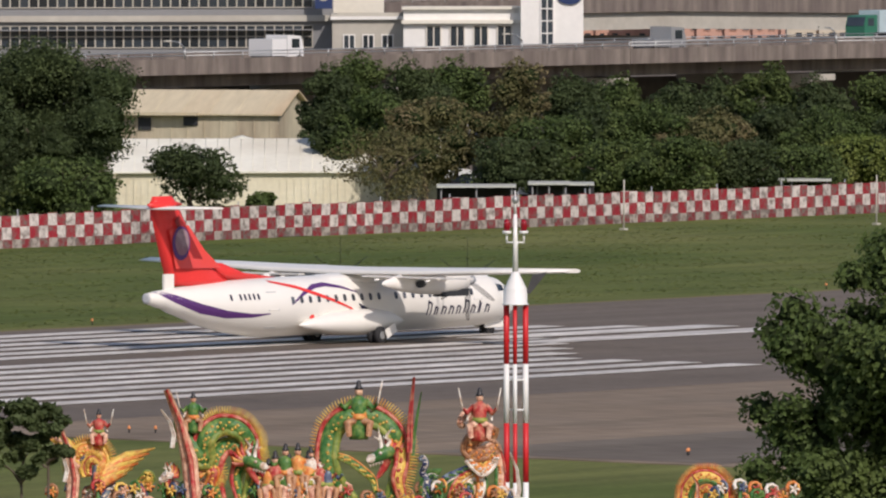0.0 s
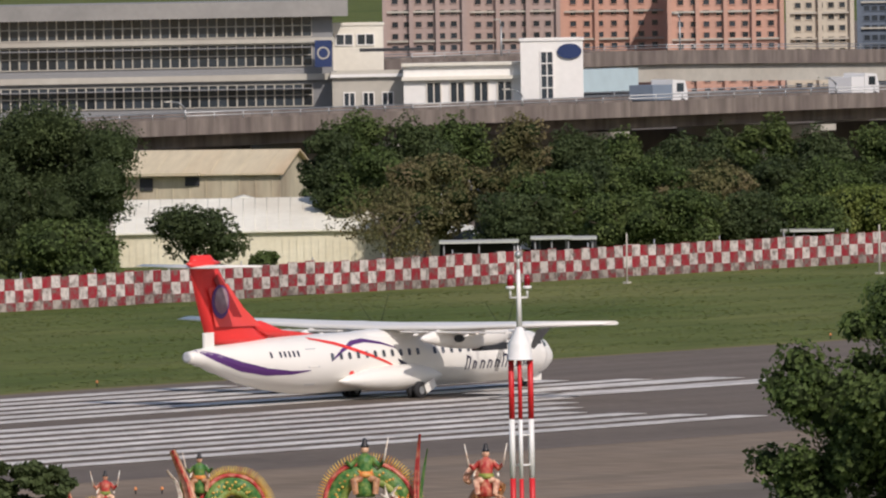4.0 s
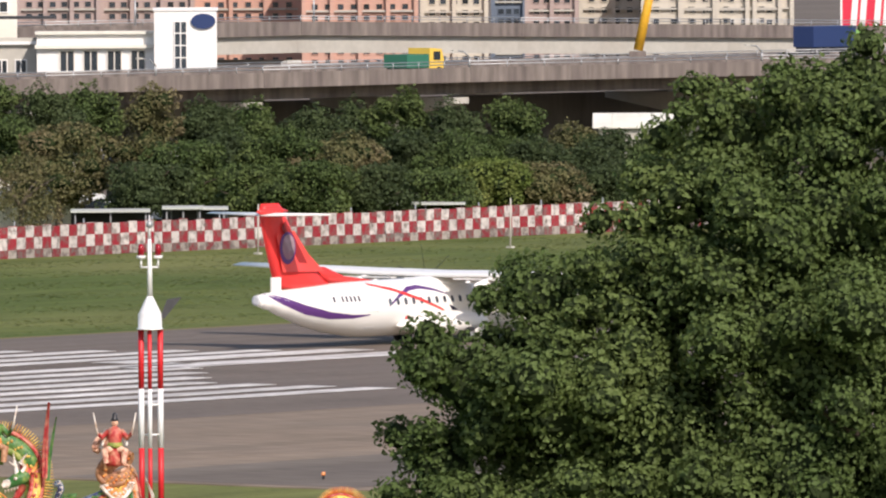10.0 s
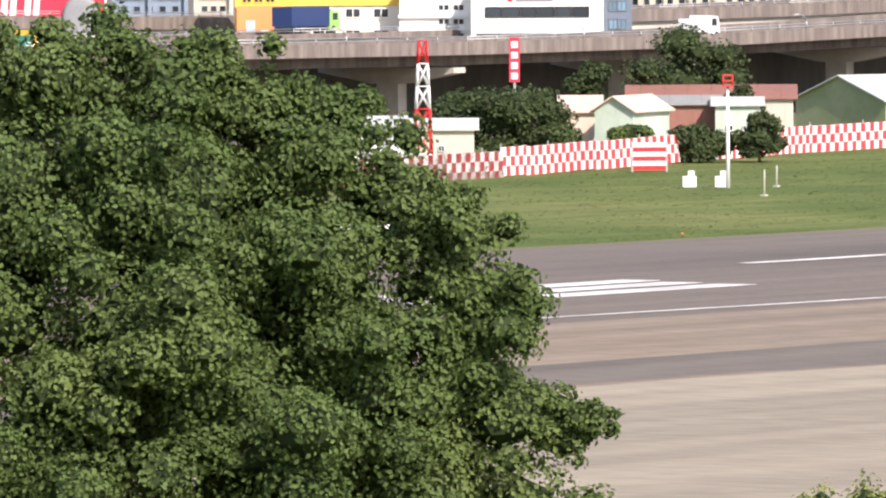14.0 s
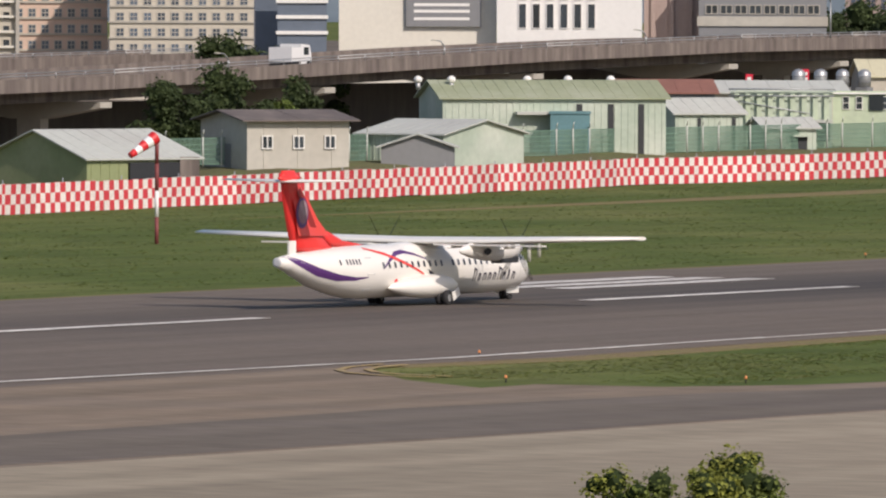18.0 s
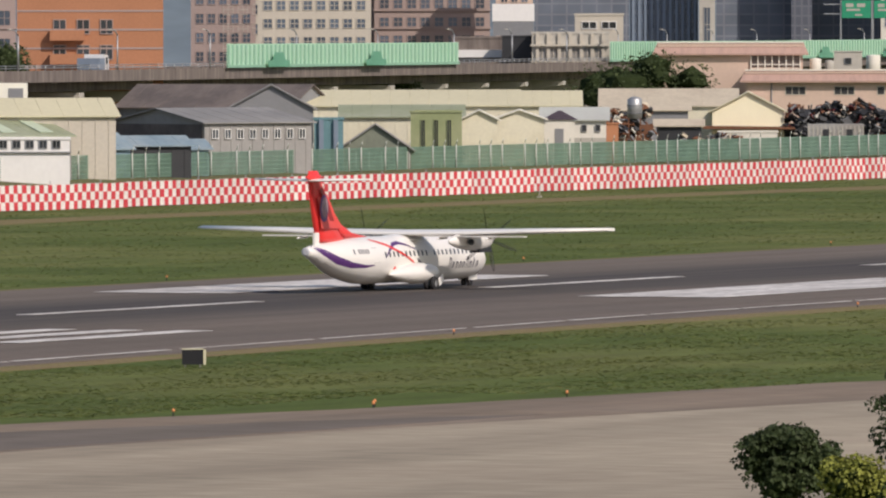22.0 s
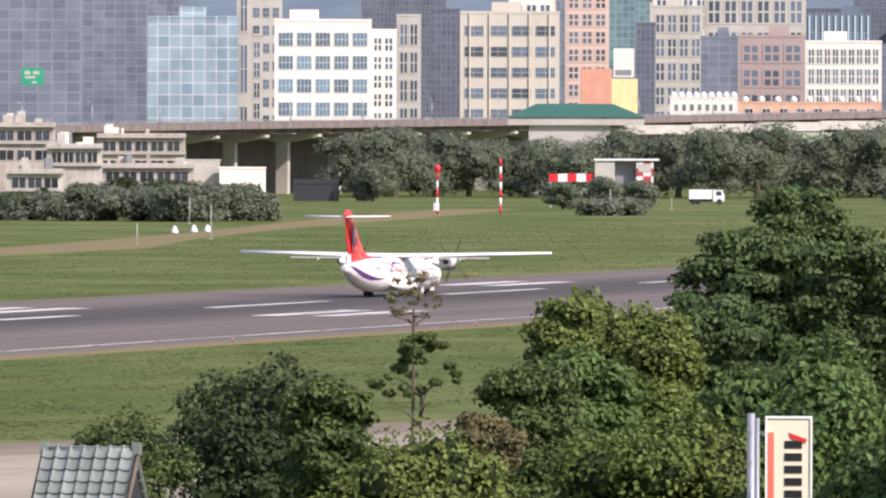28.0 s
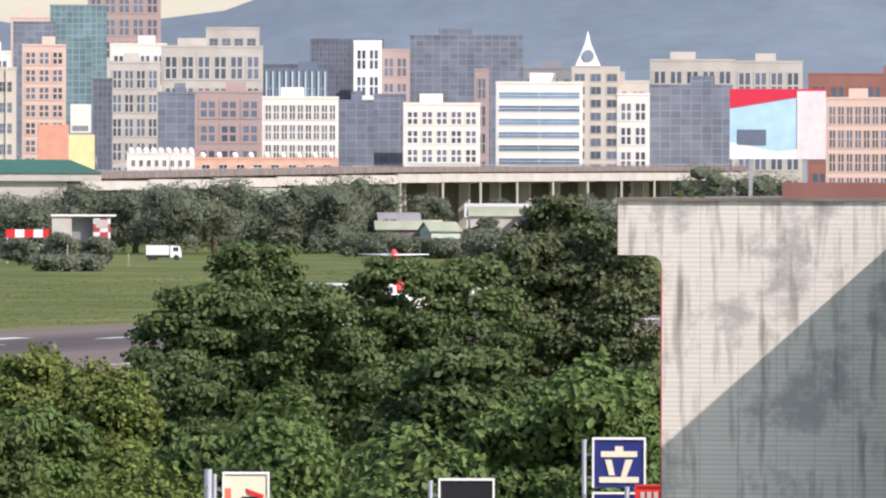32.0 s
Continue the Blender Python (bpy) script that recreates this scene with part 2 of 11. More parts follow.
rubbered(ASPHALT, 252.0, 13.0, 350.0)
TAN = mat("tan shoulder", (0.24, 0.185, 0.134), 0.9, var=0.34, fine=1.8, coarse=0.15, tint=(0.175, 0.14, 0.107), stretch=(1, 0.22, 1), spec=0.15, streak=(0.25, (0.05, 1, 1), 0.2))
DARKTAR = mat("dark tar", (0.16, 0.134, 0.107), 0.9, var=0.34, fine=1.8, coarse=0.15, tint=(0.122, 0.103, 0.086), stretch=(1, 0.22, 1), spec=0.15, streak=(0.15, (0.06, 1, 1), 0.24))
CONCRETE = mat("taxiway concrete", (0.34, 0.288, 0.21), 0.9, var=0.34, fine=1.8, coarse=0.2, tint=(0.25, 0.208, 0.152), stretch=(1, 0.22, 1), spec=0.2, streak=(0.1, (0.06, 1, 1), 0.3))
PAINT = mat("marking paint", (0.7, 0.67, 0.62), 0.7, var=0.5, fine=2.5, coarse=0.5, tint=(0.34, 0.31, 0.28), stretch=(0.35, 1, 1), streak=(0.8, (0.08, 1, 1), 0.3))
DRY = mat("dry grass", (0.24, 0.18, 0.095), 0.95, var=0.5, fine=4, coarse=0.4, tint=(0.14, 0.135, 0.05), spec=0.1)
WHITE = mat("white paint", (0.78, 0.77, 0.73), 0.5, var=0.06, fine=2, coarse=0.3)
CREAM = mat("cream corrugated sheet", (0.72, 0.68, 0.52), 0.6, var=0.1, fine=3, coarse=0.25, tint=(0.6, 0.55, 0.4))
GREY = mat("grey panel", (0.22, 0.225, 0.23), 0.6, var=0.08, fine=2, coarse=0.2)
# near-black parts; on doorways, open fronts and undersides it paints their shade
DARK = mat("near-black parts and painted recess shade", (0.03, 0.032, 0.035), 0.6, var=0.2)
GLASS = mat("window glass", (0.03, 0.04, 0.05), 0.12, var=0.3, fine=0.5, each=0.5, spec=0.6)
BLUEGLASS = mat("blue window glass", (0.12, 0.2, 0.26), 0.15, var=0.2, fine=0.3, each=0.4, spec=0.6)
RAW = mat("weathered concrete", (0.2, 0.168, 0.145), 0.9, var=0.25, fine=1.5, coarse=0.25, tint=(0.12, 0.098, 0.088), stretch=(1, 1, 0.4), streak=(0.9, (1, 1, 0.06), 0.35))
PALECON = mat("pale concrete", (0.48, 0.46, 0.4), 0.85, var=0.12, fine=1.5, coarse=0.1, tint=(0.36, 0.33, 0.28))
METAL = mat("galvanised steel", (0.42, 0.43, 0.43), 0.45, 0.6, var=0.12)
RED = mat("signal red paint", (0.6, 0.03, 0.025), 0.45, var=0.1)
BARK = mat("bark", (0.12, 0.095, 0.07), 0.95, var=0.35, fine=5, coarse=1, bump=0.4)
RUST = mat("rusted roof sheet", (0.6, 0.52, 0.36), 0.7, var=0.15, fine=2, coarse=0.12, tint=(0.46, 0.3, 0.16), stretch=(1, 0.3, 0.3))
TYRE = mat("tyre rubber", (0.025, 0.025, 0.027), 0.8, var=0.2)


# ---- mesh helpers ----
def thing(name, x, y, z=0.0, rz=0.0, label="", category="", group="", kind=""):
    if label and len(label.split()) < 4:
        label += " by the airfield"
    ob = new(name)
    ob.empty_display_size = 0.2
    ob.matrix_basis = pose(x, y, z, 0, 0, rz)
    return tagged(ob, label, category, group, kind)


def part(name, bm, material, parent, label="", m=None):
    me = bpy.data.meshes.new(name)
    bm.to_mesh(me)
    bm.free()
    for q in material if isinstance(material, (list, tuple)) else (material,):
        me.materials.append(q)
    ob = new(name, me)
    if parent:
        ob.parent = parent
    if m is not None:
        ob.matrix_basis = m
    if label:
        ob["label"] = label
    return ob


def share(name, me, parent, m):
    ob = new(name, me)
    ob.parent = parent
    ob.matrix_basis = m
    return ob


def mesh_of(name, bm, *materials):
    me = bpy.data.meshes.new(name)
    bm.to_mesh(me)
    bm.free()
    for q in materials:
        me.materials.append(q)
    return me


def box(bm, x0, x1, y0, y1, z0, z1, mi=0, m=None):
    vs = [bm.verts.new(Vector(c) if m is None else m @ Vector(c)) for c in
          ((x0, y0, z0), (x1, y0, z0), (x1, y1, z0), (x0, y1, z0), (x0, y0, z1), (x1, y0, z1), (x1, y1, z1), (x0, y1, z1))]
    for f in ((3, 2, 1, 0), (4, 5, 6, 7), (0, 1, 5, 4), (1, 2, 6, 5), (2, 3, 7, 6), (3, 0, 4, 7)):
        bm.faces.new([vs[i] for i in f]).material_index = mi
    return bm


def boxes(*specs):
    bm = bmesh.new()
    for s in specs:
        box(bm, *s)
    return bm


def tube(bm, a, b, r0, r1=None, seg=8, mi=0, caps=True):
    """A tapered round bar from a to b."""
    a, b = Vector(a), Vector(b)
    r1 = r0 if r1 is None else r1
    q = (b - a).to_track_quat("Z", "Y")
    rings = []
    for p, r in ((a, r0), (b, r1)):
        rings.append([bm.verts.new(p + q @ Vector((r * math.cos(2 * math.pi * i / seg), r * math.sin(2 * math.pi * i / seg), 0))) for i in range(seg)])
    for i in range(seg):
        f = bm.faces.new((rings[0][i], rings[0][(i + 1) % seg], rings[1][(i + 1) % seg], rings[1][i]))
        f.material_index, f.smooth = mi, True
    if caps:
        bm.faces.new(rings[0][::-1]).material_index = mi
        bm.faces.new(rings[1]).material_index = mi
    return bm


def lathe(bm, profile, seg=16, mi=0, m=None):
    """Rings of (radius, height) about local z."""
    prev = None
    for r, z in profile:
        ring = [Vector((r * math.cos(2 * math.pi * i / seg), r * math.sin(2 * math.pi * i / seg), z)) for i in range(seg)]
        ring = [bm.verts.new(p if m is None else m @ p) for p in ring]
        if prev:
            for i in range(seg):
                f = bm.faces.new((prev[i], prev[(i + 1) % seg], ring[(i + 1) % seg], ring[i]))
                f.material_index, f.smooth = mi, True
        else:
            bm.faces.new(ring[::-1]).material_index = mi
        prev = ring
    bm.faces.new(prev).material_index = mi
    return bm


def prism(bm, pts, y0, y1, mi=0):
    """A polygon of (x, z) points drawn out along y."""
    a = [bm.verts.new((x, y0, z)) for x, z in pts]
    b = [bm.verts.new((x, y1, z)) for x, z in pts]
    k = len(pts)
    bm.faces.new(a).material_index = mi
    bm.faces.new(b[::-1]).material_index = mi
    for i in range(k):
        bm.faces.new((a[i], b[i], b[(i + 1) % k], a[(i + 1) % k])).material_index = mi
    bmesh.ops.recalc_face_normals(bm, faces=bm.faces[:])
    return bm


def slab(name, pts, z, material, label="", kind="structure", thick=0.05, parent=None):
    """A flat sheet with thickness, from its outline in the plan."""
    bm = bmesh.new()
    top = [bm.verts.new((x, y, z)) for x, y in pts]
    low = [bm.verts.new((x, y, z - thick)) for x, y in pts]
    k = len(pts)
    bm.faces.new(top)
    for i in range(k):
        bm.faces.new((top[i], low[i], low[(i + 1) % k], top[(i + 1) % k]))
    bmesh.ops.recalc_face_normals(bm, faces=bm.faces[:])
    ob = part(name, bm, material, parent)
    return ob if parent else tagged(ob, label, "", "", kind)


# ---- ground, runway, roads ----
bm = bmesh.new()
for i in range(-4, 9):
    for j in range(-4, 9):
        box(bm, i * 600, i * 600 + 600, j * 600, j * 600 + 600, -1.0, 0.0)
bmesh.ops.remove_doubles(bm, verts=bm.verts[:], dist=0.01)
tagged(part("ground", bm, GRASS, None), "mown green grass of the airfield", "ground", kind="structure")
RW0, RW1, RWC = 219.5, 277.0, 250.0
slab("runway", [(120, RW0 - 4), (386, RW0 - 6.7), (400, RW0 - 8.5), (440, RW0 - 6.5), (520, RW0 - 4), (2300, RW0 - 3), (2300, RW1), (120, RW1)], 0.05, ASPHALT, "grey asphalt runway with worn white markings")
slab("shoulder_tan", [(187, 192), (345, 190), (366, 196), (372, 203), (380, 209), (386, 212.5), (386, RW0 - 4), (187, RW0 - 4)], 0.045, TAN, "tan-coloured paved shoulder beside the runway")
slab("taxiway_apron", [(186, 120), (560, 60), (560, 145), (485, 158), (467, 163.5), (454, 169.3), (432, 173), (415, 176), (404, 179.5), (389, 183), (377, 186), (371.5, 190), (371, 196), (366, 196), (345, 190), (186, 192)], 0.04, TAN, "tan pavement where the taxiway joins")
slab("taxiway_dark_patch", [(187, 173), (281, 176), (309, 173.5), (335, 172), (358, 170.8), (374, 170), (392, 167.7), (412, 166), (400, 173), (384, 179), (366, 185), (345, 188), (310, 188), (187, 188)], 0.05, DARKTAR, "dark tarred patch beside the taxiway")
slab("taxiway", [(187, 60), (560, 40), (560, 138), (486, 149), (440, 158), (400, 165), (374, 169), (335, 171), (309, 172.5), (281, 174.5), (187, 171)], 0.06, CONCRETE, "pale concrete taxiway with darker joints")
slab("runway_verge", [(120, RW1), (2300, RW1), (2300, RW1 + 1.3), (120, RW1 + 1.3)], 0.02, DRY, "dry grass verge along the runway edge")
slab("runway_verge_near", [(386, 210.6), (400, 208.3), (440, 210.3), (520, 212.7), (2300, 213.7), (2300, 216.7), (520, 215.7), (440, 213.2), (400, 211.2), (386, 213)], 0.02, DRY, "dry grass verge along the near runway edge")
slab("dry_strip", [(640, 366), (735, 374), (831, 384), (1000, 386), (1100, 382), (1187, 390), (1260, 402), (1340, 416), (1436, 436), (1570, 462), (1680, 479), (1690, 470), (1593, 452), (1487, 434), (1388, 418), (1278, 396), (1180, 372), (1100, 366), (1000, 378), (831, 376), (735, 369)], 0.02, DRY, "sandy strip of dry yellow grass before the fence")


slab("yard", [(300, 438), (1020, 438), (1020, 480), (1300, 530), (1700, 640), (2500, 720), (2500, 1500), (300, 1500)], 0.03, DARKTAR, "grey paved yards and roads under the viaducts")
BANK = mat("weedy bank", (0.15, 0.14, 0.075), 0.95, var=0.5, fine=3, coarse=0.35, tint=(0.1, 0.115, 0.045), bump=0.6, spec=0.1)
bm = bmesh.new()
prev = None
for i in range(66):
    x = 688 + i * 8.0
    up = min(1.0, i / 5, (65 - i) / 3)
    base = float(np.interp(x, [688, 770, 1000, 1110, 1216], [396, 404, 405, 407, 411]))
    row = [bm.verts.new((x, base + d + random.uniform(-0.3, 0.3), z * up + (random.uniform(-0.12, 0.12) if 0 < k < 4 else 0))) for k, (d, z) in enumerate(((0, -0.05), (2.0, 1.1), (4.5, 2.1), (9.0, 2.35), (33.0, 2.35), (38.0, -0.05)))]
    if prev:
        for k in range(5):
            bm.faces.new((prev[k], row[k], row[k + 1], prev[k + 1])).smooth = True
    prev = row
bmesh.ops.recalc_face_normals(bm, faces=bm.faces[:])
tagged(part("bank", bm, BANK, None), "weedy earth bank behind the chequered fence", "bank", kind="structure")


def stripe(x0, x1, y0, y1, group="runway stripes", label="worn white painted runway stripe", skew=0.0):
    ob = slab("marking", [(x0, y0), (x1, y0), (x1 + skew, y1), (x0 + skew, y1)], 0.1, PAINT, label, thick=0.015)
    return tagged(ob, label, "marking", group, "structure")


# threshold bars, two sets either side of the centre line
for i in range(8):
    y = 224.0 + i * 3.55
    stripe(150, 254 + (0 if i < 4 else (i - 3) * 4.0), y, y + 1.75, "threshold bars", "long white painted threshold bar")
for i in range(6):
    y = 255.0 + i * 3.3
    stripe(150, 284 - i * 2.5, y, y + 1.7, "threshold bars", "long white painted threshold bar")
stripe(264, 287, 246.5, 249.5)
stripe(268, 287, 251.5, 254)
stripe(355, 384, 240, 242.6), stripe(350, 382, 236, 238.6), stripe(348, 381, 231.8, 234.4)
# touchdown-zone bars and aiming point blocks
for y in (228.6, 232.6, 236.4):
    stripe(497, 521, y, y + 1.8, "touchdown bars", "white painted touchdown bar")
for y in (261.5, 264.8, 268.1):
    stripe(497, 522, y, y + 1.8, "touchdown bars", "white painted touchdown bar")
for y in (229.5, 260.8):
    stripe(597, 648, y, y + 9, "aiming point blocks", "broad white painted aiming point block")
for x in (745, 890, 1040):
    for y in (234, 238.5, 261.5, 266):
        stripe(x + 45, x + 70, y, y + 2.2, "touchdown bars", "white painted touchdown bar")
x = 410.0
while x < 1500:
    stripe(x, x + 32, 249.6 + (x - 400) * 0.008, 250.7 + (x - 400) * 0.008, "centre line dashes", "white painted centre line dash")
    x += 68.5
EDGE_LINE = [(286, RW0 + 0.4), (395, 213.8), (440, 215), (490, 216.6), (560, 219), (700, 219.6), (900, 219.9), (2200, 220.2)]
for (xa, ya), (xb, yb) in zip(EDGE_LINE, EDGE_LINE[1:]):
    x = xa
    while x < xb:
        run = min(xb - x, random.uniform(9, 26))
        u0, u1 = (x - xa) / (xb - xa), (x + run * (1.0 if x < 420 else 0.93) - xa) / (xb - xa)
        y0, y1, w = ya + (yb - ya) * u0, ya + (yb - ya) * u1, 0.55 if x < 420 else random.uniform(0.2, 0.42)
        tagged(slab("marking", [(x, y0), (xa + (xb - xa) * u1, y1), (xa + (xb - xa) * u1, y1 + w), (x, y0 + w)], 0.1, PAINT, thick=0.015), "thin worn white runway edge line", "marking", "edge lines", "structure")
        x += run
FADED_YELLOW = mat("faded yellow line paint", (0.42, 0.3, 0.12), 0.8, var=0.4, fine=3, coarse=0.8, tint=(0.22, 0.17, 0.1))
for r in (9.0, 10.2):
    for i in range(5):
        a0, a1 = radians(92 + i * 17), radians(92 + (i + 1) * 17)
        p = [(388 + k * math.cos(a) * 1.3, 202.5 + k * math.sin(a)) for k, a in ((r, a0), (r, a1), (r + 0.35, a1), (r + 0.35, a0))]
        tagged(slab("marking", p, 0.1, FADED_YELLOW, thick=0.015), "faded yellow curved taxi line", "marking", "taxi lines", "structure")


# ---- fence along the field ----
CHECK_A = checks("red and white chequer, weathered", (0.29, 0.013, 0.024), (0.6, 0.55, 0.51), 0.84, 0.74, grime=0.68)
CHECK_B = checks("red and white chequer, faded", (0.64, 0.045, 0.06), (0.82, 0.76, 0.71), 0.92, 0.74, grime=0.13)


def fence_run(points, cells, cell, height, plinth, paints, label, ragged):
    """Panels of painted sheet with uneven heads on a painted plinth, between steel posts, along a polyline."""
    length = cells * cell
    th = thing("perimeter_fence", points[0][0], points[0][1], 0, 0, label, "fence", kind="structure")
    base = Matrix.Translation((points[0][0], points[0][1], 0)).inverted()
    kinds = []
    for v in range(6):
        pb = bmesh.new()
        for i in range(cells):
            dy = random.uniform(-0.03, 0.03)
            box(pb, i * cell + 0.01, (i + 1) * cell - random.choice((0.0, 0.01, 0.05)), -0.05 + dy, 0.05 + dy, 0, height + random.uniform(-ragged, ragged))
        if plinth > 0.1:
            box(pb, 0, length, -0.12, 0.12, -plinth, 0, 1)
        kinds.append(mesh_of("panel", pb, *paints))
    pp = mesh_of("post", tube(bmesh.new(), (0, 0, 0), (0, 0, plinth + height + 0.3), 0.045, seg=6), METAL)
    count = 0
    for (xa, ya), (xb, yb) in zip(points, points[1:]):
        run = math.hypot(xb - xa, yb - ya)
        k = max(1, round(run / length))
        ang = math.degrees(math.atan2(yb - ya, xb - xa))
        for i in range(k):
            x, y = xa + (xb - xa) * i / k, ya + (yb - ya) * i / k
            share("panel", random.choice(kinds), th, base @ pose(x, y, plinth + random.uniform(-0.04, 0.04), random.uniform(-2.0, 2.0), 0, ang + random.uniform(-0.3, 0.3)))
            if count % 2 == 0:
                share("post", pp, th, base @ pose(x, y + 0.14, 0, 0, 0, ang))
            count += 1
    return th


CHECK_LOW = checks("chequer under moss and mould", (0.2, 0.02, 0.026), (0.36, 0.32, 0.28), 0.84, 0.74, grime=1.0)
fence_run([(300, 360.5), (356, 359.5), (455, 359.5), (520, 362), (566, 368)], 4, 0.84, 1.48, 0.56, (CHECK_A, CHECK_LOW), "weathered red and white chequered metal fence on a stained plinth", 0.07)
fence_run([(566, 368), (640, 385), (770, 401), (1000, 402), (1110, 404), (1205, 408)], 6, 0.92, 2.22, 0.06, (CHECK_B,), "faded red and white chequered metal fence panels", 0.03)

# green mesh fence a few metres behind the chequered one
MESH = mat("green wire mesh", (0.16, 0.27, 0.2), 0.7, var=0.2)
gf = thing("mesh_fence", 700, 413.5, 2.2, 0, "green wire-mesh fence with pale leaning posts", "fence", kind="structure")
mp = bmesh.new()
for i in range(30):
    tube(mp, (i * 0.2, 0, 0.1), (i * 0.2, 0, 2.3), 0.036, seg=4, caps=False)
for zz in (0.15, 0.55, 0.95, 1.35, 1.75, 2.25):
    tube(mp, (0, 0, zz), (6, 0, zz), 0.03, seg=4, caps=False)
mp = mesh_of("mesh_panel", mp, MESH)
pp = bmesh.new()
tube(pp, (0, 0, 0), (0, 0, 2.4), 0.06, seg=6)
tube(pp, (0, 0, 2.4), (-0.4, -0.3, 2.9), 0.05, 0.045, seg=6)
pp = mesh_of("post", pp, mat("pale post paint", (0.6, 0.62, 0.56), 0.7))
for i in range(76):
    share("mesh_panel", mp, gf, pose(i * 6.0, -i * 0.02, 0))
    share("post", pp, gf, pose(i * 6.0, -0.1 - i * 0.02, 0))
    if i % 2:
        share("post", pp, gf, pose(i * 6.0 + 3, -0.1 - i * 0.02, 0))

# ---- elevated roads ----
def viaduct(rows, width, parapet, deck, step, name, label, girder, inset=0.5):
    """An elevated road along rows of (x, y, z of the parapet's top), in spans on hammerhead piers."""
    x00, y00 = rows[0][0], rows[0][1]
    th = thing(name, x00, y00, 0, 0, label, "elevated road", kind="structure")
    for (xa, ya, za), (xb, yb, zb) in zip(rows, rows[1:]):
        run = math.hypot(xb - xa, yb - ya)
        k = max(1, round(run / step))
        ang = math.atan2(yb - ya, xb - xa)
        for i in range(k):
            u0, u1 = i / k, (i + 1) / k
            z0, z1 = za + (zb - za) * u0, za + (zb - za) * u1
            n = run / k
            m = Matrix.Translation((xa + (xb - xa) * u0 - x00, ya + (yb - ya) * u0 - y00, z0)) @ Matrix.Rotation(ang, 4, "Z") @ Matrix.Rotation(-math.atan2(z1 - z0, n), 4, "Y")
            flat = Matrix.Translation((xa + (xb - xa) * u0 - x00, ya + (yb - ya) * u0 - y00, 0)) @ Matrix.Rotation(ang, 4, "Z")
            part("deck_span", boxes((0, n - 0.06, 0, 0.3, -parapet, 0), (0, n - 0.06, width - 0.3, width, -parapet, 0), (0, n - 0.06, 0.3, width - 0.3, -parapet, -parapet + 0.25)), RAW, th, m=m)
            part("girder", boxes(*[(0, n, y, y + 1.2, -parapet - deck, -parapet + 0.02) for y in (inset, width * 0.38, width * 0.65, width - 2.4)]), girder, th, m=m)
            zc = min(z0, z1) - parapet - deck - 0.15
            part("pier", boxes((-0.7, 0.7, width * 0.43, width * 0.57, 0, zc - 0.9)), PALECON, th, m=flat)
            bm = bmesh.new()
            a = [(width * 0.06, zc), (width * 0.94, zc), (width * 0.94, zc - 0.5), (width * 0.6, zc - 1.5), (width * 0.4, zc - 1.5), (width * 0.06, zc - 0.5)]
            lo, hi = [bm.verts.new((-1.0, p, q)) for p, q in a], [bm.verts.new((1.0, p, q)) for p, q in a]
            bm.faces.new(lo), bm.faces.new(hi[::-1])
            for q in range(6):
                bm.faces.new((lo[q], hi[q], hi[(q + 1) % 6], lo[(q + 1) % 6]))
            bmesh.ops.recalc_face_normals(bm, faces=bm.faces[:])
            part("pier_cap", bm, PALECON, th, m=flat)
            bm = bmesh.new()
            for zz in (0.25, 0.5):
                tube(bm, (0, 0.15, zz), (n, 0.15, zz), 0.045, seg=5)
            for q in range(8):
                tube(bm, (n * q / 8, 0.15, 0), (n * q / 8, 0.15, 0.52), 0.05, seg=5)
            part("guard_rail", bm, METAL, th, m=m)
    return th


ROAD = [(330, 458, 8.6), (480, 458, 8.8), (560, 458, 8.9), (600, 458, 8.8), (660, 458, 8.3), (700, 458, 8.1), (740, 458, 8.2), (780, 458, 8.8), (820, 458, 9.8), (860, 458, 10.8), (900, 458, 11.5), (950, 459, 11.8), (1000, 460, 11.9), (1200, 495, 12.0), (1450, 550, 12.0), (1700, 590, 12.4), (1950, 590, 13.6), (2122, 580, 14.3), (2337, 552, 16.1), (2700, 548, 16.6)]
viaduct(ROAD, 17, 1.2, 1.0, 30, "freeway_viaduct", "stained concrete freeway viaduct on hammerhead piers", RAW, 2.6)
viaduct([(430, 548, 10.6), (650, 548, 11.3), (717, 548, 10.2), (788, 548, 9.0), (850, 548, 8.6), (905, 548, 8.9), (965, 548, 9.6)], 15, 1.3, 1.6, 34, "upper_viaduct", "second concrete viaduct with deep pale girders", PALECON)

viaduct([(498, 519, 7.75), (800, 519, 7.75)], 15, 0.65, 0.8, 38, "rear_carriageway", "rear concrete carriageway behind the showroom", PALECON)


def road_at(x):
    """Place and height of the freeway's near parapet at x, and its heading in degrees."""
    for (xa, ya, za), (xb, yb, zb) in zip(ROAD, ROAD[1:]):
        if xa <= x <= xb:
            u = (x - xa) / (xb - xa)
            return ya + (yb - ya) * u, za + (zb - za) * u, math.degrees(math.atan2(yb - ya, xb - xa))


# pale ramp wall before the far stretch of the freeway
th = thing("ramp_wall", 2150, road_at(2150)[0], 0, 0, "pale concrete ramp wall below the far viaduct", "wall", kind="structure")
for k in range(15):
    x = 2150 + k * 36
    (ya, za, _), (yb, zb, _) = road_at(x), road_at(x + 36)
    part("wall_panel", boxes((0, math.hypot(36, yb - ya) - 0.1, -0.5, -0.1, -3.4, -1.5)), PALECON, th, m=pose(x - 2150, ya - road_at(2150)[0] - 0.6, min(za, zb), 0, 0, math.degrees(math.atan2(yb - ya, 36))))
    part("wall_foot", boxes((2, 3, -0.45, -0.15, -min(za, zb), -3.41)), PALECON, th, m=pose(x - 2150, ya - road_at(2150)[0] - 0.6, min(za, zb), 0, 0, 0))

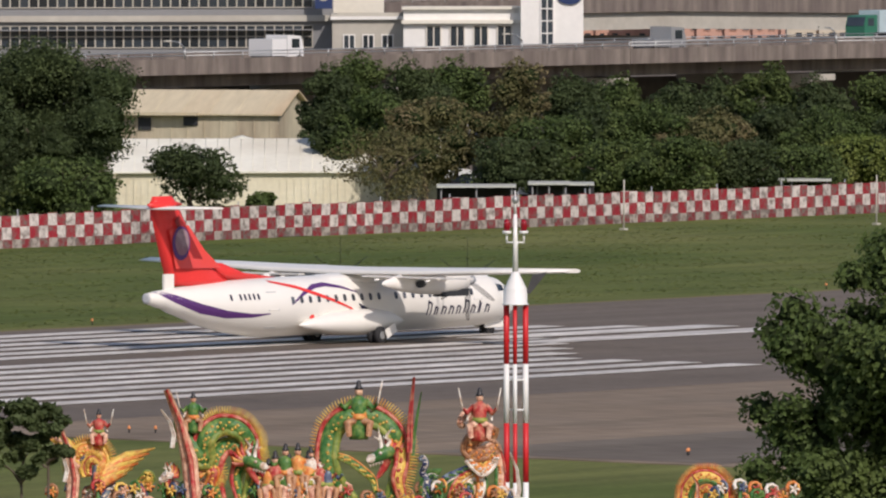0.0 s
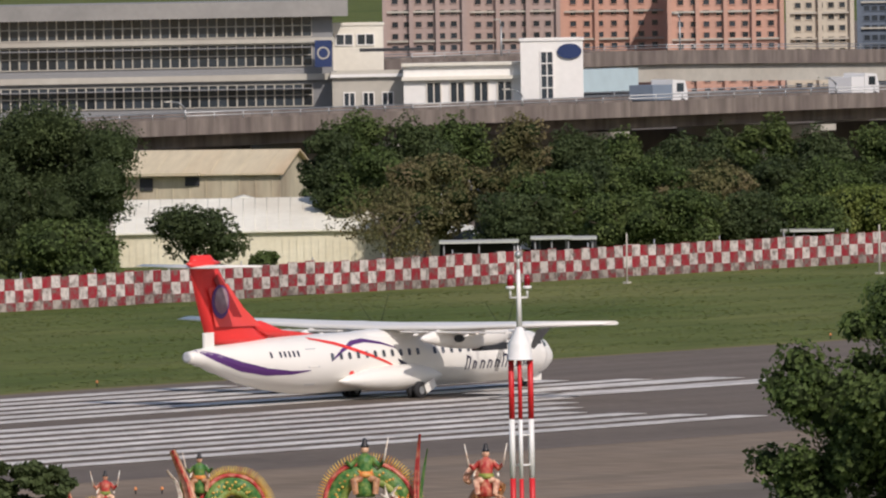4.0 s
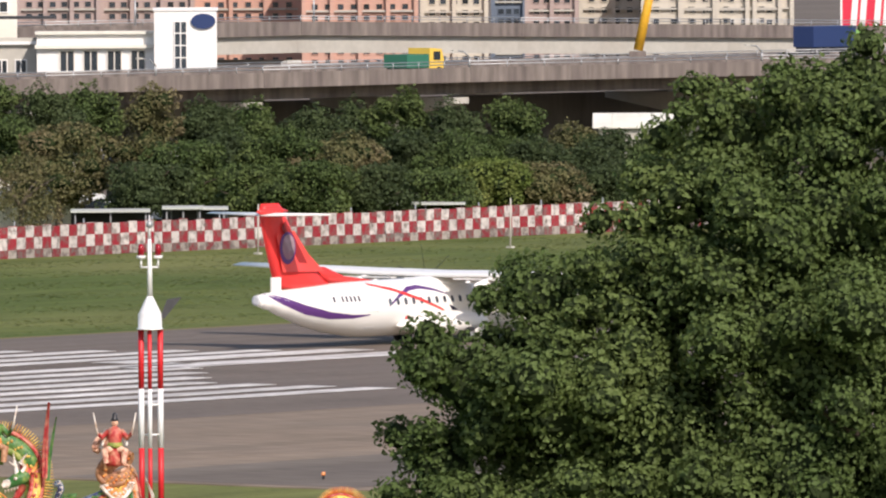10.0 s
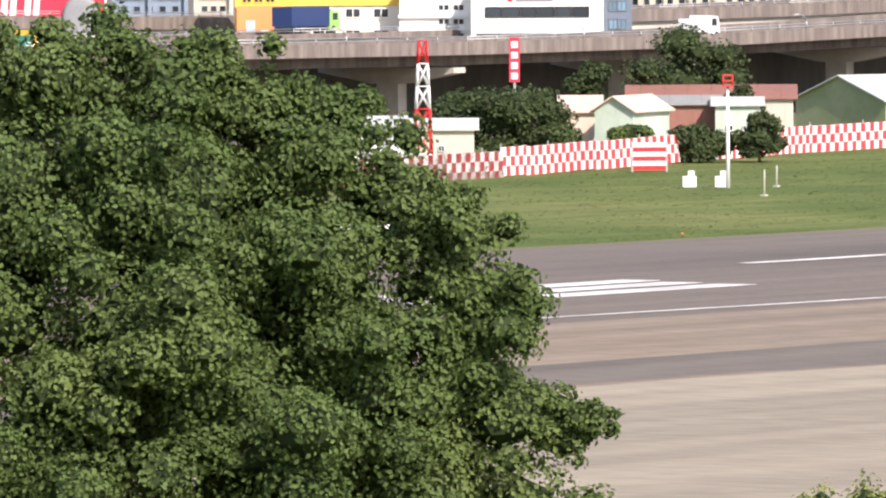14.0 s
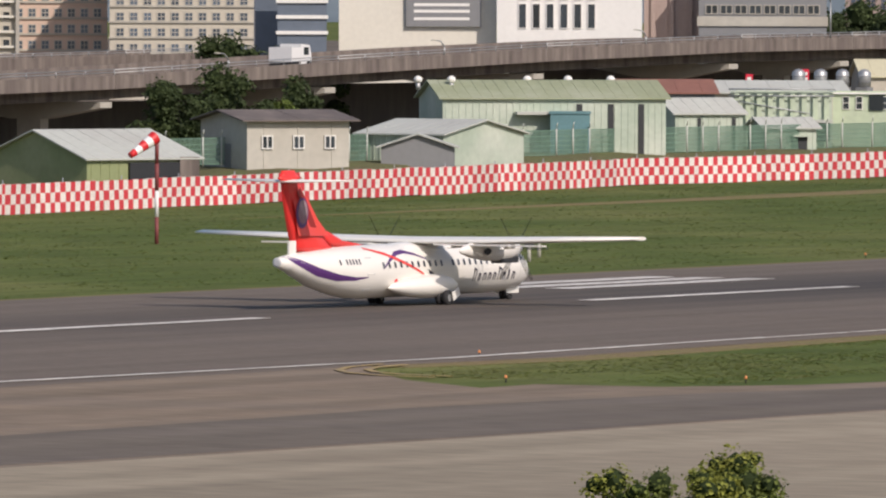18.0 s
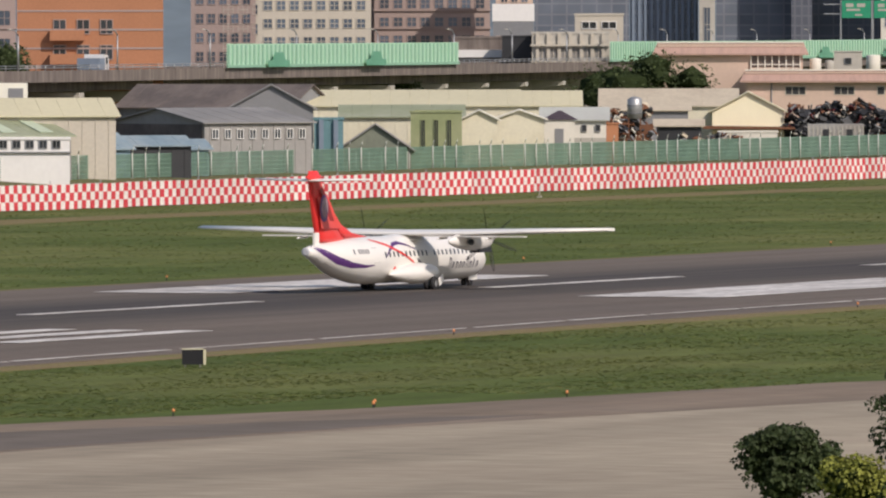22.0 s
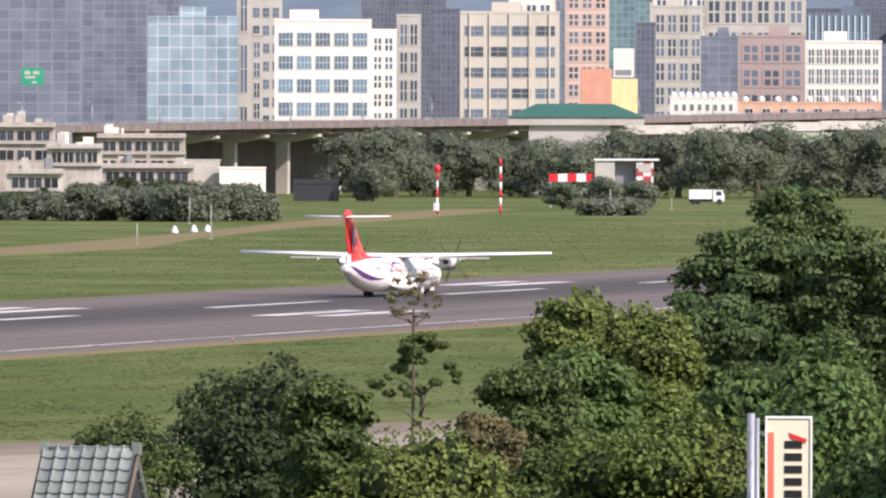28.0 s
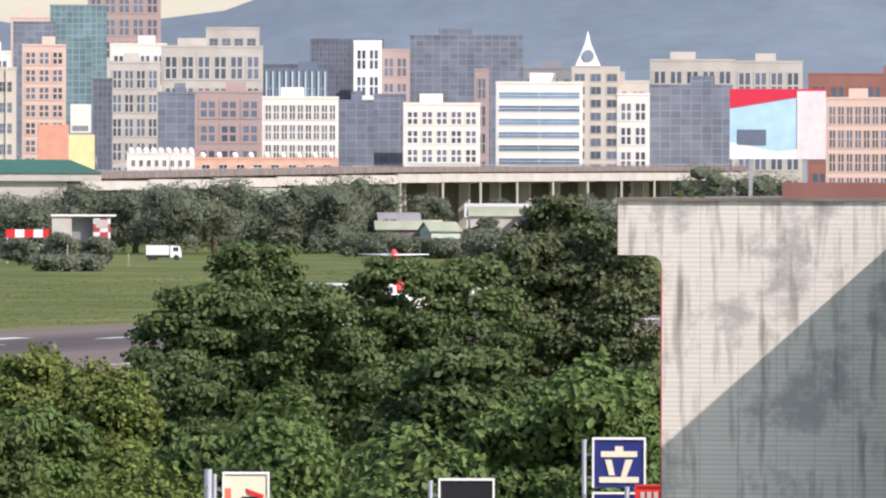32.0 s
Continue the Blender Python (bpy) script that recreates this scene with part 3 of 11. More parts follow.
# added walls that close the space under the roads; their dark colour paints its shadow
UNDER = mat("concrete painted shadow-dark", (0.13, 0.115, 0.1), 0.9, var=0.3, fine=1.2, coarse=0.2, tint=(0.08, 0.07, 0.062), stretch=(1, 1, 0.3))
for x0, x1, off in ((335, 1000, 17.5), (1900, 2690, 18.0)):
    th = thing("under_road_shade_wall", x0, road_at(x0)[0] + off, 0, 0, "stained retaining wall under the elevated road", "wall", kind="structure")
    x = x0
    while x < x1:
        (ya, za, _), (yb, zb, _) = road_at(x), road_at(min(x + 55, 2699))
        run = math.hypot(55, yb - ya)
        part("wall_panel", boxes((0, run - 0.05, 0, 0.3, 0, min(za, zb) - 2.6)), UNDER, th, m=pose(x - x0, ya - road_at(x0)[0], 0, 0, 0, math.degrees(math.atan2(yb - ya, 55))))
        x += 55

# ---- the airliner ----
PLANE_WHITE = mat("aircraft white gloss", (0.82, 0.795, 0.735), 0.3, var=0.03, fine=1, coarse=0.2, spec=0.5)
PLANE_GREY = mat("aircraft grey", (0.5, 0.51, 0.52), 0.4, var=0.06, fine=1)
FIN_RED = mat("tail red", (0.78, 0.045, 0.04), 0.35, var=0.05)
FIN_ORANGE = mat("tail orange", (0.8, 0.08, 0.075), 0.35, var=0.08, fine=0.3, coarse=0.4, tint=(0.8, 0.06, 0.03))
PURPLE = mat("purple livery", (0.1, 0.035, 0.16), 0.35, var=0.05)
NAVY = mat("navy livery", (0.02, 0.02, 0.05), 0.35, var=0.05)
MAROON = mat("dark fin panel", (0.3, 0.02, 0.02), 0.4, var=0.08)

FUS = [(-14.4, 0.12, 2.58), (-14.2, 0.3, 2.56), (-13.6, 0.42, 2.52), (-12.4, 0.66, 2.38), (-10.8, 0.98, 2.16), (-9.0, 1.23, 2.02), (-7.2, 1.39, 1.92), (-5.8, 1.43, 1.90),
       (6.8, 1.43, 1.90), (8.4, 1.41, 1.89), (9.8, 1.33, 1.84), (10.9, 1.14, 1.74), (11.7, 0.87, 1.64), (12.3, 0.52, 1.56), (12.55, 0.2, 1.53), (12.6, 0.03, 1.52)]


def fus_at(x):
    for (xa, ra, za), (xb, rb, zb) in zip(FUS, FUS[1:]):
        if xa <= x <= xb:
            u = (x - xa) / (xb - xa)
            u = u * u * (3 - 2 * u) if ra != rb and abs(xb - xa) < 1.2 else u
            return ra + (rb - ra) * u, za + (zb - za) * u
    return 0.1, 1.96


def skin(x, z, side, lift=0.012):
    """A point on the fuselage's side at station x and height z."""
    r, zc = fus_at(x)
    d = max(-0.98, min(0.98, (z - zc) / r))
    return Vector((x, side * (r * math.sqrt(1 - d * d) + lift), zc + d * r))


def ribbon(line, side, lift=0.012, n=40):
    """A painted band on the skin: line is a list of (x, z middle, width)."""
    bm = bmesh.new()
    prev = None
    for i in range(n + 1):
        u = i / n * (len(line) - 1)
        k = min(int(u), len(line) - 2)
        f = u - k
        p = [line[k][q] + (line[k + 1][q] - line[k][q]) * f for q in range(3)]
        a, b = bm.verts.new(skin(p[0], p[1] + p[2] / 2, side, lift)), bm.verts.new(skin(p[0], p[1] - p[2] / 2, side, lift))
        mid = bm.verts.new(skin(p[0], p[1], side, lift))
        if prev:
            bm.faces.new((prev[0], a, mid, prev[1]))
            bm.faces.new((prev[1], mid, b, prev[2]))
        prev = (a, mid, b)
    return bm


def foil(bm, stations, closed_tip=True, mi=0):
    """A wing from stations of (leading point, chord, thickness, upright?) lofted along the span."""
    shape = [(0, 0), (0.04, 0.5), (0.18, 0.95), (0.35, 1.0), (0.65, 0.62), (1.0, 0.04), (0.65, -0.3), (0.35, -0.5), (0.1, -0.45)]
    rings = []
    for lead, chord, thick, upright in stations:
        ring = []
        for cx, ct in shape:
            off = ct * thick / 1.5
            ring.append(bm.verts.new(Vector(lead) + Vector((-cx * chord, off if upright else 0, 0 if upright else off))))
        rings.append(ring)
    k = len(shape)
    for a, b in zip(rings, rings[1:]):
        for i in range(k):
            f = bm.faces.new((a[i], a[(i + 1) % k], b[(i + 1) % k], b[i]))
            f.smooth, f.material_index = True, mi
    bm.faces.new(rings[0]), bm.faces.new(rings[-1][::-1])
    bmesh.ops.recalc_face_normals(bm, faces=bm.faces[:])
    return bm


def airliner():
    pl = thing("airliner", 262, 255.9, 0, 0, "white twin-turboprop airliner with red tail fin on the runway", "airplane")
    bm = bmesh.new()
    prev, seg = None, 28
    xs = []
    for (xa, ra, za), (xb, rb, zb) in zip(FUS, FUS[1:]):
        k = 6 if abs(xb - xa) < 3 else 10
        xs += [xa + (xb - xa) * i / k for i in range(k)]
    xs.append(FUS[-1][0])
    for x in xs:
        r, zc = fus_at(x)
        ring = [bm.verts.new((x, r * math.sin(2 * math.pi * i / seg), zc + r * math.cos(2 * math.pi * i / seg))) for i in range(seg)]
        if prev:
            for i in range(seg):
                bm.faces.new((prev[i], prev[(i + 1) % seg], ring[(i + 1) % seg], ring[i])).smooth = True
        else:
            bm.faces.new(ring)
        prev = ring
    bm.faces.new(prev[::-1])
    bmesh.ops.recalc_face_normals(bm, faces=bm.faces[:])
    body = part("fuselage", bm, PLANE_WHITE, pl)
    # wings: a straight centre section and tapered outer panels
    WZ = 3.36
    bm = bmesh.new()
    foil(bm, [((1.55, -13.5, WZ + 0.34), 1.35, 0.2, False), ((1.75, -8, WZ + 0.18), 2.05, 0.34, False), ((1.9, -4.6, WZ + 0.05), 2.57, 0.45, False), ((1.9, 0, WZ), 2.57, 0.45, False),
              ((1.9, 4.6, WZ + 0.05), 2.57, 0.45, False), ((1.75, 8, WZ + 0.18), 2.05, 0.34, False), ((1.55, 13.5, WZ + 0.34), 1.35, 0.2, False)])
    wing = part("wing", bm, PLANE_WHITE, pl, "white straight high wing")
    for s in (-1, 1):
        bm = bmesh.new()
        box(bm, -1.05, -0.55, s * 2.0 if s > 0 else -8.6, 8.6 if s > 0 else -2.0, WZ - 0.1, WZ - 0.03, m=Matrix.Translation((0, 0, 0)))
        part("flap", bm, PLANE_WHITE, wing)
        for yy in (3.0, 6.2):
            bm = bmesh.new()
            tube(bm, (0.2, s * yy, WZ - 0.12), (-1.25, s * yy, WZ - 0.22), 0.13, 0.05, 8)
            part("flap_fairing", bm, PLANE_WHITE, wing)
    # wing-body fairing on top and wheel sponsons low on the sides
    bm = bmesh.new()
    lathe(bm, [(0.05, -4.6), (0.5, -3.6), (0.8, -2.2), (0.9, 0), (0.9, 2), (0.7, 3.2), (0.3, 4.4), (0.05, 4.8)], 16, m=Matrix.Translation((0.4, 0, 2.9)) @ Matrix.Rotation(radians(90), 4, "Y") @ Matrix.Diagonal((0.6, 1.1, 1, 1)))
    part("wing_fairing", bm, PLANE_WHITE, pl)
    for s in (-1, 1):
        bm = bmesh.new()
        lathe(bm, [(0.03, -4.7), (0.3, -4.0), (0.62, -2.6), (0.78, -0.8), (0.78, 0.8), (0.55, 1.9), (0.2, 2.7), (0.03, 3.0)], 18, m=Matrix.Translation((-0.3, s * 1.42, 1.05)) @ Matrix.Rotation(radians(90), 4, "Y") @ Matrix.Diagonal((0.82, 1.0, 1, 1)))
        part("wheel_fairing", bm, PLANE_WHITE, pl)
        # engines
        bm = bmesh.new()
        y = s * 4.05
        lathe(bm, [(0.3, 4.35), (0.42, 4.2), (0.52, 3.4), (0.56, 2.2), (0.5, 0.8), (0.36, -0.6), (0.15, -1.7), (0.03, -1.95)], 18, m=Matrix.Translation((0, y, 3.0)) @ Matrix.Rotation(radians(90), 4, "Y") @ Matrix.Diagonal((1.15, 0.92, 1, 1)))
        nac = part("engine_nacelle", bm, PLANE_WHITE, pl)
        bm = bmesh.new()
        box(bm, 2.2, 4.2, y - 0.3, y + 0.3, 2.26, 2.6)
        part("intake", bm, DARK, nac)
        bm = bmesh.new()
        tube(bm, (0.6, y + s * 0.42, 2.94), (0.05, y + s * 0.66, 2.94), 0.17, 0.19, 10)
        part("exhaust", bm, DARK, nac)
        pr = new("propeller")
        pr.parent = pl
        pr.matrix_basis = pose(4.45, y, 3.0)
        bm = bmesh.new()
        lathe(bm, [(0.3, -0.1), (0.29, 0.1), (0.2, 0.4), (0.04, 0.62)], 14, m=Matrix.Rotation(radians(90), 4, "Y"))
        part("spinner", bm, PLANE_GREY, pr)
        for k in range(6):
            bm = bmesh.new()
            foil(bm, [((0.1, 0, 0.25), 0.2, 0.07, True), ((0.16, 0, 0.9), 0.3, 0.05, True), ((0.13, 0, 1.55), 0.28, 0.03, True), ((0.08, 0, 1.95), 0.14, 0.02, True)])
            for v in bm.verts:
                v.co = Matrix.Rotation(radians(60 * k), 4, "X") @ Matrix.Rotation(radians(35), 4, "Z") @ v.co
            part("blade", bm, BLADE, pr)
        PROPS.append((pr, s))
    # fin, dorsal fillet, T-tail
    bm = bmesh.new()
    foil(bm, [((-8.1, 0, 3.1), 4.7, 0.5, True), ((-8.9, 0, 3.4), 4.1, 0.45, True), ((-10.2, 0, 4.4), 3.2, 0.36, True), ((-11.5, 0, 5.95), 2.4, 0.28, True), ((-12.25, 0, 7.1), 1.9, 0.22, True), ((-12.6, 0, 7.4), 1.4, 0.12, True)])
    fin = part("fin", bm, FIN_RED, pl, "red and orange tail fin")
    bm = bmesh.new()
    foil(bm, [((-4.6, 0, 3.28), 4.0, 0.16, True), ((-7.4, 0, 3.6), 2.0, 0.22, True), ((-9.0, 0, 4.12), 1.0, 0.2, True)])
    part("dorsal_fillet", bm, FIN_RED, fin)
    for s in (-1, 1):
        # paint layers on the fin: orange field, dark panel, plain round emblem
        yy = s * 0.275
        for nm, mt, off, pts, lab in (("fin_band", FIN_ORANGE, 0.035, ((-12.6, 3.95), (-9.3, 3.9), (-10.5, 4.8), (-11.6, 6.0), (-13.0, 5.8)), "orange field"), ("fin_panel", MAROON, 0.028, ((-10.65, 4.35), (-11.3, 4.4), (-12.6, 6.2), (-12.3, 6.5), (-11.75, 5.9)), "dark panel")):
            bm = bmesh.new()
            v = [bm.verts.new((x, yy - s * (z - 3.4) * off, z)) for x, z in pts]
            bm.faces.new(v if s < 0 else v[::-1])
            part(nm, bm, mt, fin, lab)
        bm = bmesh.new()
        lathe(bm, [(0.74, -0.01), (0.74, 0.01)], 20, m=Matrix.Translation((-12.2, yy - s * 0.02, 5.15)) @ Matrix.Rotation(radians(90), 4, "X") @ Matrix.Diagonal((0.85, 1.1, 1, 1)))
        em = part("emblem", bm, PURPLE, fin, "plain round purple and grey emblem")
        bm = bmesh.new()
        lathe(bm, [(0.58, -0.02), (0.58, 0.02)], 20, m=Matrix.Translation((-12.15, yy - s * 0.01, 5.2)) @ Matrix.Rotation(radians(90), 4, "X") @ Matrix.Diagonal((0.85, 1.1, 1, 1)))
        part("emblem_disc", bm, mat("emblem mauve", (0.25, 0.12, 0.15), 0.4, var=0.4, fine=3, tint=(0.4, 0.35, 0.35)), em)
    bm = bmesh.new()
    foil(bm, [((-13.0, -3.65, 6.88), 0.95, 0.1, False), ((-12.45, 0, 6.8), 1.75, 0.2, False), ((-13.0, 3.65, 6.88), 0.95, 0.1, False)])
    part("tailplane", bm, PLANE_WHITE, pl, "white T-tail plane")
    bm = bmesh.new()
    lathe(bm, [(0.05, -1.3), (0.17, -0.9), (0.2, 0.4), (0.05, 1.1)], 10, m=Matrix.Translation((-13.0, 0, 7.0)) @ Matrix.Rotation(radians(90), 4, "Y"))
    part("tail_bullet", bm, FIN_RED, pl)
    bm = bmesh.new()
    box(bm, -13.2, -12.5, -0.06, 0.06, 2.75, 3.7)
    part("rudder_foot", bm, PLANE_WHITE, fin)
    bm = bmesh.new()
    lathe(bm, [(0.26, -0.02), (0.26, 0.03), (0.16, 0.05)], 12, m=Matrix.Translation((-14.42, 0, 2.58)) @ Matrix.Rotation(radians(-90), 4, "Y"))
    part("tail_lamp", bm, PLANE_GREY, pl)
    # livery, windows, doors on both sides
    for s in (-1, 1):
        part("purple_stripe", ribbon([(-14.05, 2.92, 0.12), (-12.9, 2.52, 0.4), (-11.4, 2.02, 0.46), (-9.8, 1.7, 0.36), (-8.2, 1.6, 0.18), (-7.0, 1.66, 0.04)], s), PURPLE, body, "purple sweeping stripe")
        part("red_ribbon", ribbon([(-6.4, 3.18, 0.1), (-4.8, 2.86, 0.17), (-3.6, 2.51, 0.18), (-2.4, 2.16, 0.15), (-1.2, 1.76, 0.1), (-0.6, 1.46, 0.04)], s, 0.02), FIN_RED, body, "red ribbon stripe")
        part("purple_ribbon", ribbon([(-5.5, 2.06, 0.08), (-4.6, 2.51, 0.16), (-3.6, 2.86, 0.2), (-2.7, 2.94, 0.19), (-1.6, 2.78, 0.13), (-0.6, 2.51, 0.05)], s, 0.014), PURPLE, body, "purple ribbon stripe")
        part("navy_tip", ribbon([(-0.6, 1.96, 0.05), (-0.2, 1.68, 0.3), (0.5, 1.48, 0.06)], s, 0.016), NAVY, body)
        for i in range(22):
            x = -5.4 + i * 0.635
            if 1.2 < x < 1.7:
                continue
            bm = bmesh.new()
            a = [bm.verts.new(skin(x + dx, 2.26 + dz, s, 0.022)) for dx, dz in ((-0.08, -0.16), (0.08, -0.16), (0.115, -0.09), (0.115, 0.1), (0.07, 0.17), (-0.07, 0.17), (-0.115, 0.1), (-0.115, -0.09))]
            bm.faces.new(a)
            part("cabin_window", bm, mat("cabin window glass", (0.1, 0.11, 0.13), 0.2, var=0.2, each=0.4), body)
        for x0, x1, z0, z1 in ((-7.15, -6.4, 0.96, 2.71), (8.1, 8.75, 1.21, 2.61)):
            d = part("door", ribbon([(x0, (z0 + z1) / 2, z1 - z0), (x1, (z0 + z1) / 2, z1 - z0)], s, 0.008, 4), PLANE_GREY, body, "door outline")
            part("door_skin", ribbon([(x0 + 0.06, (z0 + z1) / 2, z1 - z0 - 0.12), (x1 - 0.06, (z0 + z1) / 2, z1 - z0 - 0.12)], s, 0.012, 4), PLANE_WHITE, d)
        # the airline's wordmark as plain slanted strokes of its size
        for k, (w, h) in enumerate(((0.4, 0.72), (0.28, 0.42), (0.4, 0.42), (0.4, 0.42), (0.36, 0.42), (0.46, 0.72), (0.36, 0.42), (0.16, 0.62), (0.4, 0.42))):
            x = 4.6 + k * 0.56 if s < 0 else 9.4 - k * 0.56
            for dx, zz, ww, hh in ((0, 1.22 + h / 2, 0.1, h), (w * 0.62, 1.22 + h * 0.42, 0.1, h * 0.84), (0.1, 1.24 + h * 0.82, w * 0.62 - 0.1, 0.1)):
                part("wordmark_stroke", ribbon([(x + dx, zz, hh), (x + dx + ww, zz, hh)], s, 0.018, 3), NAVY, body, "dark stroke of the wordmark")
        # the registration as plain bars
        for k in range(7):
            if k == 1:
                continue
            part("registration_bar", ribbon([(-9.6 + k * 0.3, 2.5, 0.28), (-9.6 + k * 0.3 + 0.13, 2.5, 0.28)], s, 0.016, 2), NAVY, body)
        part("roundel", ribbon([(-4.15, 1.41, 0.05), (-4.05, 1.41, 0.22), (-3.9, 1.41, 0.22), (-3.8, 1.41, 0.05)], s, 0.016, 6), FIN_RED, body)
        part("small_lettering_bar", ribbon([(-3.6, 1.41, 0.1), (-2.6, 1.41, 0.1)], s, 0.016, 3), PLANE_GREY, body)
        for x0, x1, za, zb in ((10.95, 11.55, 2.26, 2.41), (10.2, 10.85, 2.41, 2.46)):
            part("cockpit_window", ribbon([(x0, za, 0.36), (x1, (za + zb) / 2 - 0.06, 0.28)], s, 0.016, 5), GLASS, body)
    # landing gear
    for s in (-1, 1):
        bm = bmesh.new()
        tube(bm, (0.3, s * 1.6, 0.95), (0, s * 1.95, 0.5), 0.11, seg=8)
        tube(bm, (0, s * 1.7, 0.42), (0, s * 2.45, 0.42), 0.07, seg=8)
        leg = part("main_leg", bm, METAL, pl)
        bm = bmesh.new()
        box(bm, -0.35, 0.45, s * 2.55 - 0.02, s * 2.55 + 0.02, 0.55, 1.0, m=Matrix.Translation((0.75, 0, -0.1)) @ Matrix.Rotation(radians(-24), 4, "Y"))
        part("gear_door", bm, PLANE_WHITE, pl)
        for off in (1.87, 2.3):
            bm = bmesh.new()
            lathe(bm, [(0.25, -0.14), (0.38, -0.13), (0.43, -0.06), (0.43, 0.06), (0.38, 0.13), (0.25, 0.14)], 18, m=Matrix.Translation((0, s * off, 0.43)) @ Matrix.Rotation(radians(90), 4, "X"))
            wh = part("main_wheel", bm, TYRE, pl)
            bm = bmesh.new()
            lathe(bm, [(0.2, -0.145), (0.2, 0.145)], 12, m=Matrix.Translation((0, s * off, 0.43)) @ Matrix.Rotation(radians(90), 4, "X"))
            part("rim", bm, METAL, wh)
    bm = bmesh.new()
    tube(bm, (10.8, 0, 0.9), (10.77, 0, 0.35), 0.08, seg=8)
    tube(bm, (10.77, -0.3, 0.28), (10.77, 0.3, 0.28), 0.05, seg=6)
    part("nose_leg", bm, METAL, pl)
    for s in (-1, 1):
        bm = bmesh.new()
        lathe(bm, [(0.14, -0.1), (0.25, -0.09), (0.28, 0), (0.25, 0.09), (0.14, 0.1)], 16, m=Matrix.Translation((10.77, s * 0.2, 0.28)) @ Matrix.Rotation(radians(90), 4, "X"))
        part("nose_wheel", bm, TYRE, pl)
        bm = bmesh.new()
        box(bm, 10.2, 11.6, s * 0.34 - 0.02, s * 0.34 + 0.02, 0.4, 0.75)
        part("nose_gear_door", bm, PLANE_WHITE, pl)
    return pl


PROPS = []
BLADE = mat("whirling blade", (0.03, 0.03, 0.032), 0.5, var=0.1)
_n, _l = BLADE.node_tree.nodes, BLADE.node_tree.links
_t, _x = _n.new("ShaderNodeBsdfTransparent"), _n.new("ShaderNodeMixShader")
_x.inputs["Fac"].default_value = 0.3
_l.new(_t.outputs["BSDF"], _x.inputs[1])
_l.new(_n["Principled BSDF"].outputs["BSDF"], _x.inputs[2])
_l.new(_x.outputs["Shader"], _n["Material Output"].inputs["Surface"])
plane = airliner()

# ---- rough grass ----
def tufts(areas, seed):
    """Small upright tufts scattered over areas of (x0, x1, y0, y1, count, height), thicker in patches."""
    rng = np.random.default_rng(seed)
    vs = []
    for x0, x1, y0, y1, count, hh in areas:
        x, y = rng.uniform(x0, x1, count), rng.uniform(y0, y1, count)
        keep = (np.sin(x * 0.21 + np.sin(y * 0.3) * 2) + np.sin(y * 0.43 + x * 0.07) + rng.normal(size=count) * 0.9) > -0.4
        x, y = x[keep], y[keep]
        k = len(x)
        a, w, h = rng.uniform(0, math.pi, k), rng.uniform(0.08, 0.26, k), hh * rng.uniform(0.4, 1.5, k)
        dx, dy = np.cos(a) * w, np.sin(a) * w
        z = np.full(k, 0.0)
        vs.append(np.stack([np.stack([x - dx, y - dy, z], 1), np.stack([x + dx, y + dy, z], 1), np.stack([x + rng.normal(size=k) * 0.08, y + rng.normal(size=k) * 0.08, h], 1)], 1).reshape(-1, 3))
    v = np.concatenate(vs)
    me = bpy.data.meshes.new("grass_tufts")
    me.from_pydata(v.tolist(), [], np.arange(len(v)).reshape(-1, 3).tolist())
    me.materials.append(leaf_mat("grass blades", (0.118, 0.148, 0.038), (0.165, 0.168, 0.058), 0.14))
    me.update()
    return tagged(new("grass_tufts", me), "rough uneven tufts of airfield grass", "grass", kind="stuff")


tufts([(376, 402, 190, 211, 8000, 0.018), (402, 436, 182, 212, 16000, 0.018), (436, 490, 170, 212, 26000, 0.018), (490, 560, 158, 213, 30000, 0.02), (560, 920, 150, 213, 110000, 0.022), (250, 470, 280, 357, 60000, 0.022), (470, 1250, 281, 398, 150000, 0.026), (1250, 1700, 284, 400, 40000, 0.045), (920, 1500, 120, 212, 50000, 0.045)], 3)

# ---- trees ----
LEAF_DARK = leaf_mat("dark green leaves", (0.058, 0.082, 0.033), (0.075, 0.1, 0.036), 0.22)
LEAF_MID = leaf_mat("mid green leaves", (0.085, 0.126, 0.038), (0.12, 0.15, 0.047), 0.25)
LEAF_LIGHT = leaf_mat("light green leaves", (0.13, 0.18, 0.04), (0.185, 0.205, 0.058))
LEAF_OLIVE = leaf_mat("olive and brown leaves", (0.15, 0.145, 0.06), (0.2, 0.155, 0.085), 0.25)
LEAF_YELLOW = leaf_mat("yellow-green leaves", (0.3, 0.3, 0.06), (0.2, 0.24, 0.05))
# crown cores: the shade between leaf clumps is put into this dark colour
CORE = mat("inner foliage painted shade-dark", (0.03, 0.042, 0.018), 1.0, var=0.4, fine=2, coarse=0.6, spec=0.0)
LEAF_GREY = leaf_mat("grey-green leaves", (0.08, 0.105, 0.045), (0.1, 0.12, 0.055), 0.25)
# far foliage: distance haze is mixed into these lighter leaf and core colours
LEAF_FAR = leaf_mat("green leaves paled for haze", (0.155, 0.182, 0.118), (0.18, 0.2, 0.135), 0.1)
CORE_LT = mat("inner foliage paled for haze", (0.09, 0.108, 0.07), 1.0, var=0.4, fine=2, coarse=0.6, spec=0.0)
RNG = np.random.default_rng(7)


